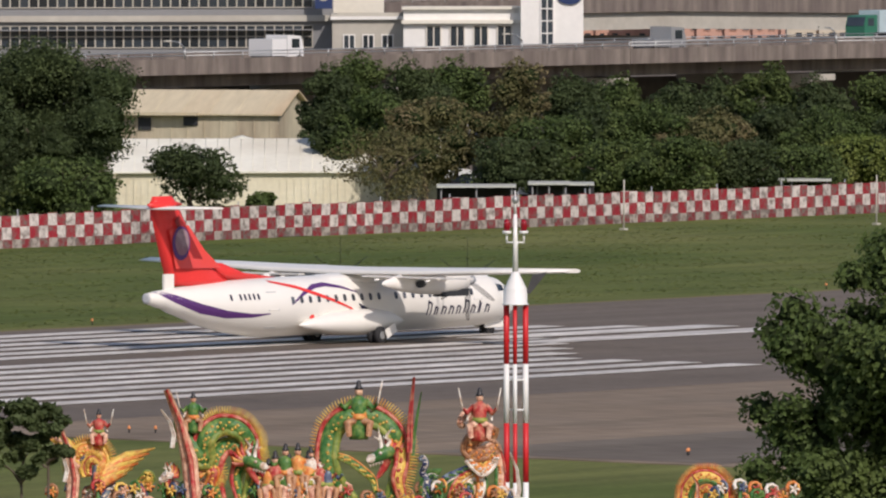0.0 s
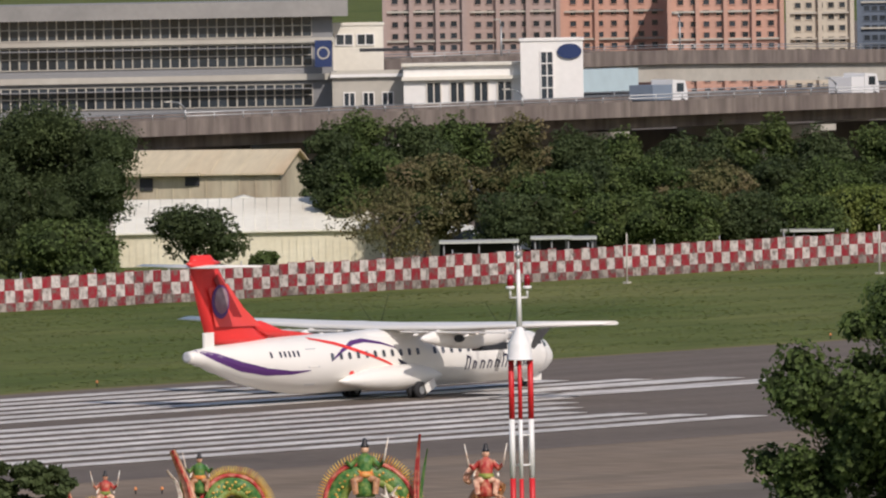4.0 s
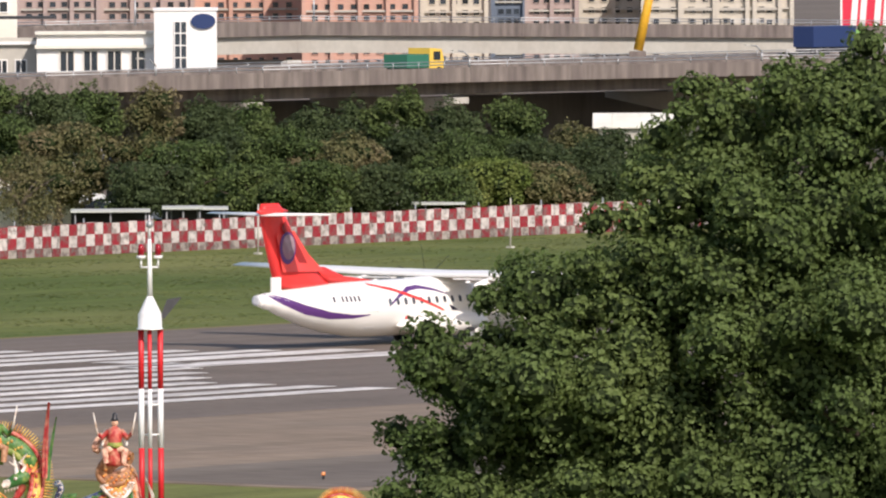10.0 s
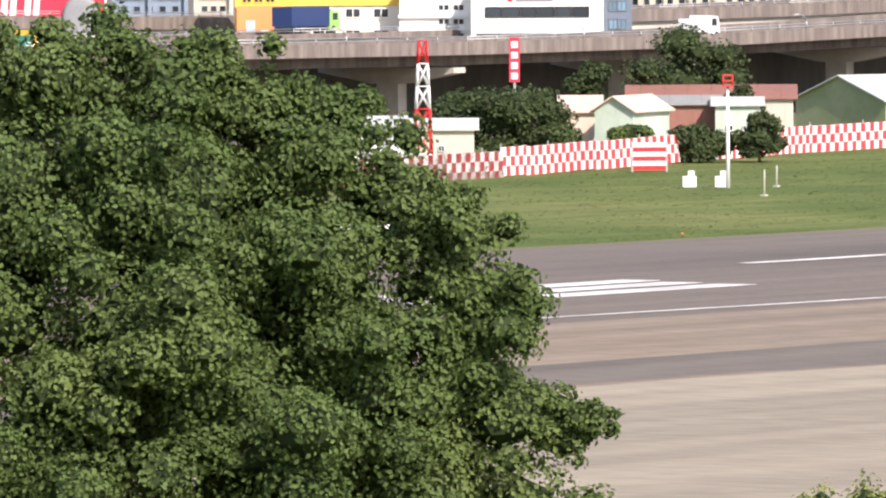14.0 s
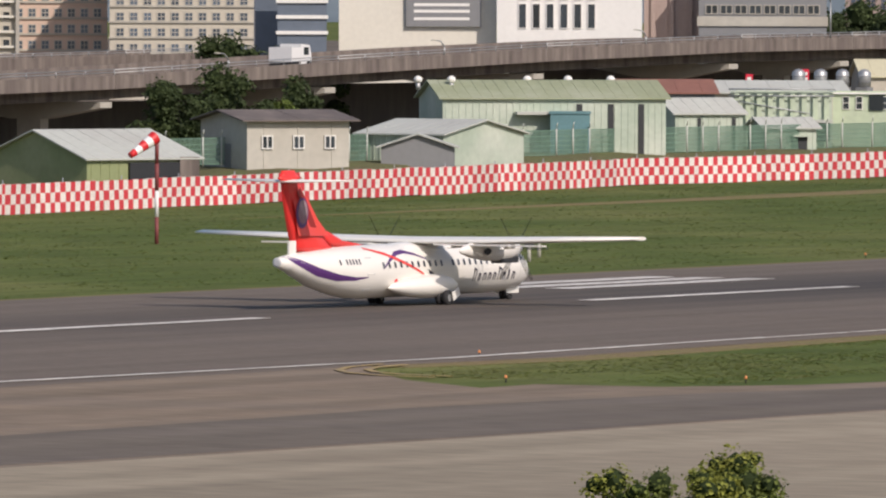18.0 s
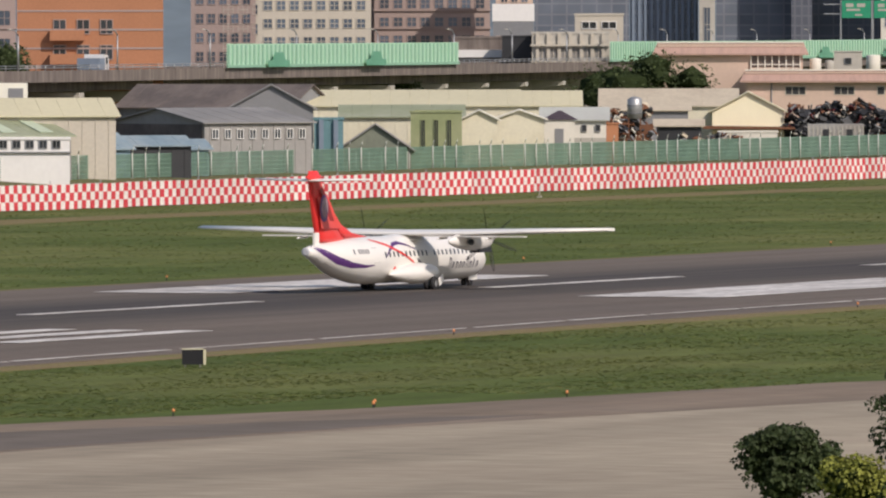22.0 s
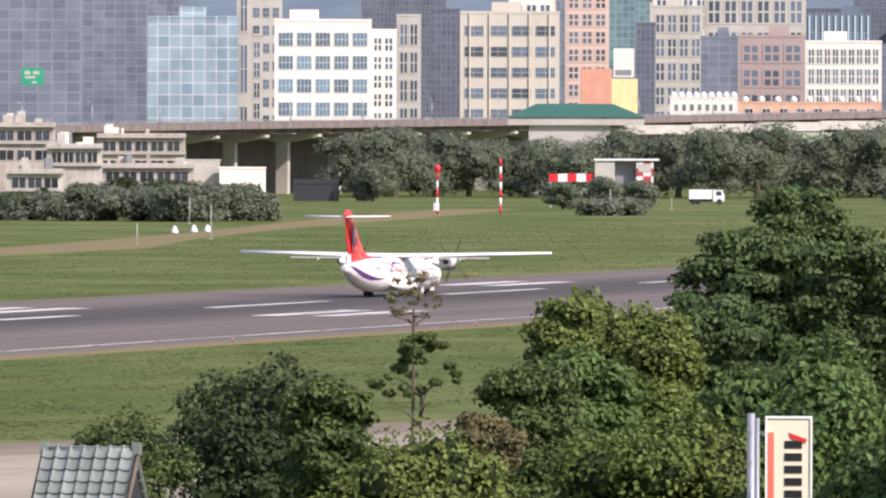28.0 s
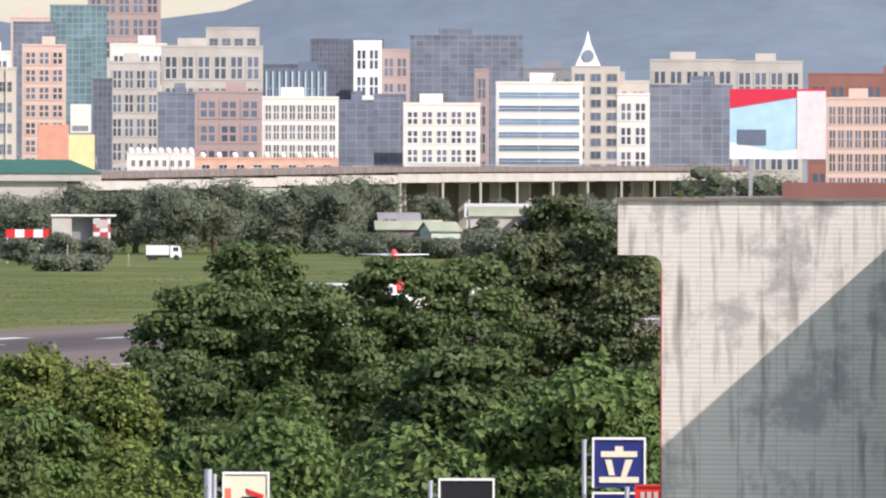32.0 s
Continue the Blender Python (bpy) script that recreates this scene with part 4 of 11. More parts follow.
def leaf_cloud(lobes, count, size, rng, flat=0.5, core=0.72, clump=1.0, long=1.6, up=0.0):
    """A crown: small tilted leaves scattered over ellipsoid lobes (x, y, z, rx, ry, rz), with rough cores inside whose
    dark colour stands for the shade within. Returns vertices, faces and the first core face.
    """
    lob = np.array(lobes, float)
    area = (lob[:, 3] * lob[:, 4] + lob[:, 3] * lob[:, 5] + lob[:, 4] * lob[:, 5])
    which = rng.choice(len(lob), count, p=area / area.sum())
    d = rng.normal(size=(count, 3))
    d /= np.linalg.norm(d, axis=1)[:, None]
    d[:, 2] = np.where(rng.random(count) < up, np.abs(d[:, 2]), d[:, 2])
    # bumps over each lobe gather the leaves in clumps
    ph = lob[which, 0] * 3.1 + lob[which, 2] * 1.7
    bump = 0.13 * np.sin(d[:, 0] * 7 * clump + ph) * np.sin(d[:, 1] * 6 * clump + ph * 2) + 0.1 * np.sin(d[:, 2] * 9 * clump + d[:, 0] * 5 + ph)
    rad = 0.9 + bump + rng.uniform(-0.13, 0.1, count) + (rng.random(count) < 0.06) * rng.uniform(0, 0.18, count)
    c = lob[which, :3] + d * lob[which, 3:] * rad[:, None]
    nrm = d * (1 - flat) + np.array([0, 0, 1]) * flat + rng.normal(size=(count, 3)) * 0.45
    nrm /= np.linalg.norm(nrm, axis=1)[:, None]
    t = np.cross(nrm, rng.normal(size=(count, 3)))
    t /= np.linalg.norm(t, axis=1)[:, None] + 1e-9
    b = np.cross(nrm, t)
    s = size * rng.uniform(0.6, 1.35, count)[:, None]
    quad = np.stack([c - t * s * 0.5, c + b * s * 0.5 / 1.1 + nrm * s * 0.12, c + t * s * 0.5 * long, c - b * s * 0.5 / 1.1 + nrm * s * 0.12], 1)
    verts = quad.reshape(-1, 3)
    faces = np.arange(count * 4).reshape(-1, 4)
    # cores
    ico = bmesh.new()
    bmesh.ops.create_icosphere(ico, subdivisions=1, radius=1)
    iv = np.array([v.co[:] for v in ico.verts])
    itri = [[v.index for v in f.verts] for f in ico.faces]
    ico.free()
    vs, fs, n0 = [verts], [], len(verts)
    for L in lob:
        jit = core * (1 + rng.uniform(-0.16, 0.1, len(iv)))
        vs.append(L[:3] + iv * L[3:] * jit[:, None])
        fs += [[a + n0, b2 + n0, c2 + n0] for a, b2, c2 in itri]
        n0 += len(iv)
    return np.concatenate(vs), faces.tolist(), fs


def crown_mesh(name, lobes, count, size, leaf, rng, **kw):
    v, fq, ft = leaf_cloud(lobes, count, size, rng, **kw)
    me = bpy.data.meshes.new(name)
    me.from_pydata(v.tolist(), [], fq + ft)
    me.materials.append(leaf)
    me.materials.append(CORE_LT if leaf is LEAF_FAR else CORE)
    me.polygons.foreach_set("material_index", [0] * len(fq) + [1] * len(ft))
    me.update()
    return me


def round_lobes(w, h, base, rng, n=9, squash=0.75):
    """Lobes that fill a crown of width w from height base to h."""
    n = int(n * 1.7)
    out = []
    mid, half = (h + base) / 2, (h - base) / 2
    for i in range(n):
        u = rng.uniform(-0.85, 0.85)
        wide = math.sqrt(max(0.05, 1 - u * u))
        a = i * 2.4 + rng.uniform(-0.4, 0.4)
        rr = w * 0.5 * wide * rng.uniform(0.4, 0.88)
        s = w * rng.uniform(0.12, 0.22)
        z = mid + u * half * 0.85
        sz = min(s * squash, h - z + 0.02 * h, z - base + s * 0.3)
        out.append((rr * math.cos(a), rr * math.sin(a), z, s, s, max(sz, s * 0.35)))
    out.append((0, 0, mid - half * 0.1, w * 0.3, w * 0.3, half * 0.72))
    out.append((rng.uniform(-0.1, 0.1) * w, 0, h - half * 0.35, w * 0.2, w * 0.2, half * 0.35))
    return out


def open_lobes(w, h, base, rng, n=15, k=1.0):
    """Separate small leaf clusters along rising stems, with air between them."""
    out = []
    for i in range(n):
        a, u = i * 2.4 + rng.uniform(-0.5, 0.5), (i + 0.5) / n
        z = base + (h - base) * (0.25 + 0.72 * rng.uniform(0.0, 1.0) ** 0.8)
        rr = w * 0.5 * math.sqrt(u) * min(1.0, 1.5 * (1.02 - (z - base) / (h - base)) + 0.35)
        s = w * k * rng.uniform(0.07, 0.13)
        out.append((rr * math.cos(a), rr * math.sin(a), min(z, h - s * 0.5), s * 1.25, s * 1.25, s * 0.7))
    return out


def layered_lobes(w, h, base, rng, levels=7):
    """Flat leafy pads in storeys over a spreading crown, with shaded gaps between them."""
    out = []
    for k in range(levels):
        u = k / (levels - 1)
        z = base + (h - base) * (0.12 + 0.82 * u)
        reach = w * 0.5 * math.sqrt(max(0.22, 1 - u ** 3.2))
        for i in range(3 + int(9 * (reach / (w * 0.5)))):
            a = i * 2.4 + k * 1.1 + rng.uniform(-0.3, 0.3)
            rr = reach * math.sqrt(rng.uniform(0.15, 1.0)) * 0.86
            s = w * rng.uniform(0.085, 0.15)
            zz = min(z + rng.uniform(-0.05, 0.07) * (h - base), h - s * 0.35)
            out.append((rr * math.cos(a), rr * math.sin(a), zz, s, s, s * rng.uniform(0.38, 0.6)))
    out.append((0, 0, base + (h - base) * 0.42, w * 0.27, w * 0.27, (h - base) * 0.4))
    return out



def dome_lobes(w, h, base, rng, n=190):
    """Many small clusters that fill a broad dome, thinner towards its foot."""
    out = []
    while len(out) < n:
        x, y, z = rng.uniform(-1, 1), rng.uniform(-1, 1), rng.uniform(-1, 1)
        r = math.sqrt(x * x + y * y + z * z)
        if r > 1 or r < 0.15 or (z < 0 and rng.random() < 0.35):
            continue
        s = w * rng.uniform(0.03, 0.065)
        out.append((x * w * 0.5, y * w * 0.5, base + (h - base) * (0.5 + 0.48 * z), s * 1.2, s * 1.2, s * 0.8))
    return out


def trunk_mesh(name, h, r, limbs, rng, spread, top=1e9):
    bm = bmesh.new()
    p = Vector((0, 0, -0.1))
    k = 4
    for i in range(k):
        q = Vector((rng.uniform(-0.12, 0.12) * (i + 1) * r * 3, rng.uniform(-0.12, 0.12) * r * 3, h * (i + 1) / k))
        tube(bm, p, q, r * (1 - 0.16 * i), r * (1 - 0.16 * (i + 1)), 8, caps=False)
        p = q
    for i in range(limbs):
        a = i * 2.399 + rng.uniform(-0.3, 0.3)
        z0 = h - min(h * 0.4, spread) * rng.uniform(0.0, 1.0)
        e = Vector((math.cos(a) * spread * rng.uniform(0.5, 0.9), math.sin(a) * spread * rng.uniform(0.5, 0.9), z0 + spread * rng.uniform(0.35, 0.8)))
        e.z = min(e.z, top)
        m = Vector((e.x * 0.45, e.y * 0.45, z0 + (e.z - z0) * 0.6))
        tube(bm, (0, 0, z0), m, r * 0.42, r * 0.28, 6, caps=False)
        tube(bm, m, e, r * 0.28, r * 0.08, 6, caps=False)
    return mesh_of(name, bm, BARK)


def tree(x, y, h, w, leaf=LEAF_MID, label="", base=0.22, count=3200, size=0.45, seed=0, lobes=None, n=10, trunk_r=None, group="", name="tree", z=0.0, turn=None, squash=0.75, **kw):
    rng = np.random.default_rng(1000 + seed)
    th = thing(name, x, y, z, rng.uniform(0, 360) if turn is None else turn, label or "leafy broad tree behind the airfield fence", "tree", group)
    lob = lobes or round_lobes(w, h, h * base, rng, n, squash)
    share("trunk", trunk_mesh("trunk", h * (base + (1 - base) * 0.35), trunk_r or w * 0.035, 6, rng, w * 0.4, h * 0.95), th, Matrix())
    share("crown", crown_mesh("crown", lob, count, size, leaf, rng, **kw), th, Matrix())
    return th


# ---- buildings ----
def window_mesh(w, h, glass, frame, bars=(1, 1), proud=0.12, bar=0.09):
    """One window in a single mesh: a frame and glazing bars standing proud of the wall, the panes set back in it."""
    bm = bmesh.new()
    t = min(0.09, w * 0.09) if bar < 0.1 else min(w, h) * bar
    xs, zs = [-w / 2], [0.0]
    for i in range(bars[0]):
        xs += [-w / 2 + w * i / bars[0] + t * (1 if i == 0 else 0.5), -w / 2 + w * (i + 1) / bars[0] - t * (1 if i == bars[0] - 1 else 0.5)]
    for i in range(bars[1]):
        zs += [h * i / bars[1] + t * (1 if i == 0 else 0.5), h * (i + 1) / bars[1] - t * (1 if i == bars[1] - 1 else 0.5)]
    xs.append(w / 2), zs.append(h)
    g = [[bm.verts.new((x, -proud, z)) for z in zs] for x in xs]
    for i in range(len(xs) - 1):
        for k in range(len(zs) - 1):
            q = (g[i][k], g[i + 1][k], g[i + 1][k + 1], g[i][k + 1])
            if i % 2 and k % 2:
                p = [bm.verts.new((v.co.x, -0.03, v.co.z)) for v in q]
                bm.faces.new(p)
                for e in range(4):
                    bm.faces.new((q[e], q[(e + 1) % 4], p[(e + 1) % 4], p[e])).material_index = 1
            else:
                bm.faces.new(q).material_index = 1
    rim = [g[i][0] for i in range(len(xs))] + [g[-1][k] for k in range(1, len(zs))] + [g[i][-1] for i in range(len(xs) - 2, -1, -1)] + [g[0][k] for k in range(len(zs) - 2, 0, -1)]
    back = [bm.verts.new((v.co.x, 0, v.co.z)) for v in rim]
    for e in range(len(rim)):
        f = (e + 1) % len(rim)
        bm.faces.new((rim[e], back[e], back[f], rim[f])).material_index = 1
    return mesh_of("window", bm, glass, frame)


def block(name, x, y, rz, w, h, label, category="building", depth=14, wall=PALECON, glass=GLASS, frame=WHITE, rows=(), cols=0, ww=1.4, wh=1.5, x0=None, x1=None,
          z0=0.0, parapet=0.6, bars=(2, 1), sill=False, ledges=(), fins=0, fin_mat=None, roof_boxes=(), group="", skip=(), bar=0.09):
    """A flat-roofed building: rows are the heights of the window sills; cols windows spread between x0 and x1."""
    th = thing(name, x, y, z0, rz, label, category, group)
    h = h - z0
    bm = bmesh.new()
    box(bm, -w / 2, w / 2, 0, depth, 0, h - parapet)
    part("wall", bm, wall, th)
    bm = bmesh.new()
    for a in ((-w / 2 - 0.1, w / 2 + 0.1, -0.1, 0.35, h - parapet, h), (-w / 2 - 0.1, w / 2 + 0.1, depth - 0.35, depth + 0.1, h - parapet, h),
              (-w / 2 - 0.1, -w / 2 + 0.35, 0.35, depth - 0.35, h - parapet, h), (w / 2 - 0.35, w / 2 + 0.1, 0.35, depth - 0.35, h - parapet, h)):
        box(bm, *a)
    part("parapet", bm, wall, th)
    for z, t, d in ledges:
        part("ledge", boxes((-w / 2 - 0.15, w / 2 + 0.15, -d, 0.0, z, z + t)), frame, th)
    x0, x1 = (-w / 2 + 0.6 if x0 is None else x0), (w / 2 - 0.6 if x1 is None else x1)
    if cols and rows:
        me = window_mesh(ww, wh, glass, frame, bars, 0.12, bar)
        for r, z in enumerate(rows):
            for c in range(cols):
                if (r, c) in skip:
                    continue
                share("window", me, th, pose(x0 + (x1 - x0) * (c + 0.5) / cols, 0, z - z0))
    for i in range(fins):
        xx = -w / 2 + w * (i + 0.5) / fins
        part("pilaster", boxes((xx - 0.22, xx + 0.22, -0.35, 0.0, 0, h - parapet)), fin_mat or frame, th)
    for bx, bw, bh in roof_boxes:
        part("roof_house", boxes((bx - bw / 2, bx + bw / 2, depth * 0.3, depth * 0.7, h - parapet, h + bh)), wall, th)
    return th


def floors(a, b, n):
    """n sill heights evenly from a to b."""
    return [a + (b - a) * i / max(1, n - 1) for i in range(n)]


def shed(x, y, rz, w, h, label, depth=18, eave=None, wall=CREAM, roof=RUST, along=True, doors=(), wins=(), name="warehouse", rib=1.2, over=0.4, z0=0.0):
    """A gabled shed of ribbed sheet. along: the ridge runs across the view, so that its roof slope faces the front; else the gable does."""
    th = thing(name, x, y, z0, rz, label, "warehouse")
    eave = eave or h * 0.7
    bm = bmesh.new()
    if along:
        pts = [(0, 0), (depth, 0), (depth, eave), (depth / 2, h), (0, eave)]
        a = [bm.verts.new((-w / 2, p, q)) for p, q in pts]
        b = [bm.verts.new((w / 2, p, q)) for p, q in pts]
    else:
        pts = [(-w / 2, 0), (w / 2, 0), (w / 2, eave), (0, h), (-w / 2, eave)]
        a = [bm.verts.new((p, 0, q)) for p, q in pts]
        b = [bm.verts.new((p, depth, q)) for p, q in pts]
    bm.faces.new(a), bm.faces.new(b[::-1])
    for i in range(5):
        bm.faces.new((a[i], b[i], b[(i + 1) % 5], a[(i + 1) % 5]))
    bmesh.ops.recalc_face_normals(bm, faces=bm.faces[:])
    body = part("wall", bm, wall, th)
    half = depth / 2 if along else w / 2
    for s in (-1, 1):
        bm = bmesh.new()
        t = 0.12
        run, rise = half + over, (h - eave) * (half + over) / half
        if along:
            c = [(-w / 2 - over, half, h), (w / 2 + over, half, h), (w / 2 + over, half + s * run, h - rise), (-w / 2 - over, half + s * run, h - rise)]
        else:
            c = [(0, -over, h), (0, depth + over, h), (s * run, depth + over, h - rise), (s * run, -over, h - rise)]
        lo = [bm.verts.new((p, q, r + 0.03)) for p, q, r in c]
        hi = [bm.verts.new((p, q, r + 0.03 + t)) for p, q, r in c]
        bm.faces.new(lo), bm.faces.new(hi[::-1])
        for i in range(4):
            bm.faces.new((lo[i], hi[i], hi[(i + 1) % 4], lo[(i + 1) % 4]))
        bmesh.ops.recalc_face_normals(bm, faces=bm.faces[:])
        rf = part("roof", bm, roof, th)
        if along and s < 0:
            k = int(w / (rib * 1.6))
            for i in range(k):
                xx = -w / 2 + w * (i + 0.5) / k
                bm = bmesh.new()
                tube(bm, (xx, half, h + t + 0.03), (xx, half - run, h - rise + t + 0.03), 0.025, seg=4)
                part("rib", bm, roof, rf)
    k = int(w / rib)
    if along:
        bm = bmesh.new()
        for i in range(k):
            xx = -w / 2 + w * (i + 0.5) / k
            box(bm, xx - 0.06, xx + 0.06, -0.05, 0.0, 0, eave - 0.05)
        part("cladding_ribs", bm, wall, th)
    for dx, dw, dh in doors:
        d = part("door", boxes((dx - dw / 2, dx + dw / 2, -0.08, -0.052, 0, dh)), DARK, th, "dark open doorway")
        part("lintel", boxes((dx - dw / 2 - 0.15, dx + dw / 2 + 0.15, -0.6, -0.09, dh, dh + 0.15)), wall, d)
    if wins:
        ww, wh, rows, cols, xa, xb = wins
        me = window_mesh(ww, wh, GLASS, WHITE, (2, 1))
        for z in rows:
            for c in range(cols):
                share("window", me, th, pose(xa + (xb - xa) * (c + 0.5) / cols, -0.052, z))
    return th


SAGE = mat("pale green sheet", (0.4, 0.47, 0.38), 0.6, var=0.12, fine=2, coarse=0.2, tint=(0.5, 0.54, 0.46))
SAGE_DK = mat("olive green sheet", (0.26, 0.3, 0.15), 0.6, var=0.12, fine=2, coarse=0.2, tint=(0.33, 0.34, 0.2))
ROOF_GREEN = mat("faded green roof", (0.3, 0.33, 0.21), 0.65, var=0.12, fine=2, coarse=0.15, tint=(0.38, 0.4, 0.3))
ROOF_PALE = mat("pale roof sheet", (0.5, 0.52, 0.47), 0.6, var=0.1, fine=2, coarse=0.15, tint=(0.42, 0.42, 0.38))
ROOF_WHITE = mat("white roof sheet", (0.84, 0.82, 0.7), 0.55, var=0.07, fine=2, coarse=0.15, tint=(0.66, 0.62, 0.5))
ROOF_CREAM = mat("cream roof sheet", (0.6, 0.56, 0.38), 0.6, var=0.08, fine=2, coarse=0.15)
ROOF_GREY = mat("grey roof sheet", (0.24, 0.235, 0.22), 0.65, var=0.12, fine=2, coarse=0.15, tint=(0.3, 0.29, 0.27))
ROOF_RED = mat("red-brown roof", (0.26, 0.12, 0.09), 0.75, var=0.15, fine=2, coarse=0.2)
BRICKRED = mat("orange brick", (0.42, 0.19, 0.1), 0.85, var=0.12, fine=4, coarse=0.2)
PINKISH = mat("pink tiled facade", (0.5, 0.3, 0.23), 0.8, var=0.1, fine=3, coarse=0.15)
MAUVE = mat("brown-mauve facade", (0.36, 0.28, 0.25), 0.8, var=0.1, fine=3, coarse=0.15)
BEIGE = mat("beige facade", (0.5, 0.46, 0.38), 0.8, var=0.1, fine=3, coarse=0.12)
STEELBLUE = mat("blue-grey curtain wall", (0.2, 0.25, 0.31), 0.5, var=0.1, fine=1, coarse=0.1)
SLATE = mat("slate glass wall", (0.13, 0.16, 0.2), 0.4, var=0.12, fine=1, coarse=0.08)
TEAL = mat("teal glass wall", (0.2, 0.36, 0.38), 0.35, var=0.12, fine=1, coarse=0.1)
AQUA = mat("pale aqua wall", (0.45, 0.57, 0.6), 0.45, var=0.1, fine=1, coarse=0.1)
OFFWHITE = mat("off-white tiles", (0.7, 0.67, 0.58), 0.7, var=0.08, fine=2, coarse=0.1)
ROSE = mat("rose plaster", (0.6, 0.45, 0.36), 0.8, var=0.08, fine=2, coarse=0.15)
NAVYP = mat("navy sign paint", (0.02, 0.04, 0.12), 0.4, var=0.05)
YELLOW = mat("yellow paint", (0.75, 0.5, 0.08), 0.5, var=0.06)
ORANGE = mat("orange paint", (0.75, 0.28, 0.1), 0.5, var=0.06)
MINT = mat("mint green panel", (0.42, 0.66, 0.48), 0.6, var=0.06, fine=1, coarse=0.1)
FOREST = mat("dark green paint", (0.03, 0.16, 0.1), 0.5, var=0.08)
REDBOARD = mat("red board paint", (0.62, 0.03, 0.06), 0.45, var=0.05)

# -- behind the threshold: office and car showroom, apartment towers --
b = block("office_building", 533.3, 511.7, -48.3, 34.5, 16.3, "long grey office block with ribbon windows", depth=20, wall=GREY, frame=PALECON,
          rows=[8.44, 11.75, 14.17], cols=36, ww=0.9, wh=1.9, bars=(1, 2), parapet=0.3,
          x0=-12.5, x1=15.5, ledges=[(10.63, 0.5, 0.5), (13.71, 0.4, 0.5)])
part("roof", boxes((-19, 18.5, -1.6, 21, 15.85, 17.16)), ROOF_GREY, b, "dark overhanging roof")
for z in (10.4, 13.8):
    part("sunshade", boxes((-12.5, 15.5, -1.0, -0.151, z - 0.5, z - 0.42)), GREY, b)
s = thing("company_sign", 542.6, 498, 11.69, -49.4, "navy sign board with a plain pale ring", "sign")
part("board", boxes((-0.7, 0.7, 0, 0.3, 0, 2.2)), NAVYP, s)
bm = bmesh.new()
tor = [(0.42, -0.03), (0.5, -0.03), (0.5, 0.03), (0.42, 0.03)]
for i in range(20):
    a0, a1 = 2 * math.pi * i / 20, 2 * math.pi * (i + 1) / 20
    v = [bm.verts.new((r * math.cos(a), -0.04, 1.15 + r * math.sin(a))) for a in (a0, a1) for r in (0.4, 0.52)]
    bm.faces.new((v[0], v[1], v[3], v[2]))
part("ring", bm, PALECON, s)
block("showroom_wing", 541.2, 492, -49.6, 5.9, 11.3, "pale grey annexe of the car showroom", depth=10, wall=PALECON, rows=[8.45], cols=3, ww=1.0, wh=1.2, parapet=0.3, ledges=[(10.86, 0.25, 0.4)])
block("showroom_upper_block", 549.7, 500.6, -49.5, 4.7, 15.2, "small white rooftop block", depth=6, wall=OFFWHITE, rows=[13.33], cols=2, ww=1.5, wh=1.0, parapet=0.2)
block("car_showroom", 543.9, 484.1, -50.1, 9.8, 11.8, "white car showroom with tall dark windows", depth=14, wall=WHITE, rows=[8.56], cols=4, ww=1.25, wh=1.85, x0=1 - 4.4, parapet=0.3, frame=OFFWHITE,
      ledges=[(10.55, 0.3, 0.5), (11.7, 0.25, 0.4)])
b = block("showroom_tower", 547, 477.3, -50.6, 5.1, 13.8, "white showroom tower with an oval sign", depth=6, wall=WHITE, parapet=0.2, rows=[8.78], cols=1, ww=1.1, wh=4.0, x0=-1.2, x1=0.4, bars=(2, 4))
bm = bmesh.new()
lathe(bm, [(1, 0), (1, 0.2)], 24, m=Matrix.Translation((1.45, 0, 12.74)) @ Matrix.Rotation(radians(90), 4, "X") @ Matrix.Diagonal((1.0, 0.62, 1, 1)))
part("oval_sign", bm, NAVYP, b, "plain navy oval sign")
# roof garden and rooftop canopy
part("canopy", boxes((-2.6, 2.6, 0, 3, 0, 0.25)), DARK, thing("roof_canopy", 542.4, 490.5, 12.93, -49.7, "dark flat canopy on the annexe roof", "canopy"))

TOWERS = [
    (855.6, 750.5, -49.9, 9.6, 18.1, MAUVE, 6), (870.1, 748.8, -50.4, 11, 17.8, MAUVE, 7), (885.5, 745.7, -50.9, 12.7, 17.5, PINKISH, 7), (878.3, 722.7, -51.5, 13.5, 17.3, PINKISH, 8),
    (901, 726.2, -52, 7.9, 16.6, BEIGE, 5), (968.4, 770, -52.3, 4.2, 14.1, SLATE, 3), (916.2, 723, -52.5, 6.2, 16.6, MAUVE, 4), (937.9, 727.5, -52.9, 12.2, 16.5, BEIGE, 7), (929.4, 705.6, -53.4, 12.1, 16.6, BEIGE, 7),
    (928.4, 706.9, -53.4, 18.3, 16.9, BEIGE, 8), (955, 669.8, -55.3, 9, 16.8, STEELBLUE, 5), (959.4, 663.4, -55.7, 4.5, 16.8, BEIGE, 3),
]
for x, y, rz, w, h, wall, cols in TOWERS:
    t = block("apartment_tower", x, y, rz, w, h, "apartment tower with rows of small dark windows", depth=18, wall=wall, frame=wall, rows=floors(1.5, h - 2.6, max(3, int(h / 1.55))), cols=cols, ww=0.85, wh=0.8, group="apartment towers", bars=(1, 1))
    for i in range(cols // 2 + 1):
        xx = -w / 2 + w * (i + 0.02) / (cols // 2 + 0.04)
        part("pilaster", boxes((xx - 0.25, xx + 0.25, -0.7, 0, 0, h - 0.6)), wall, t)
    for z in floors(2.6, h - 1.5, max(3, int(h / 3.1))):
        part("balcony_edge", boxes((-w / 2, w / 2, -0.45, -0.01, z, z + 0.22)), PALECON, t)

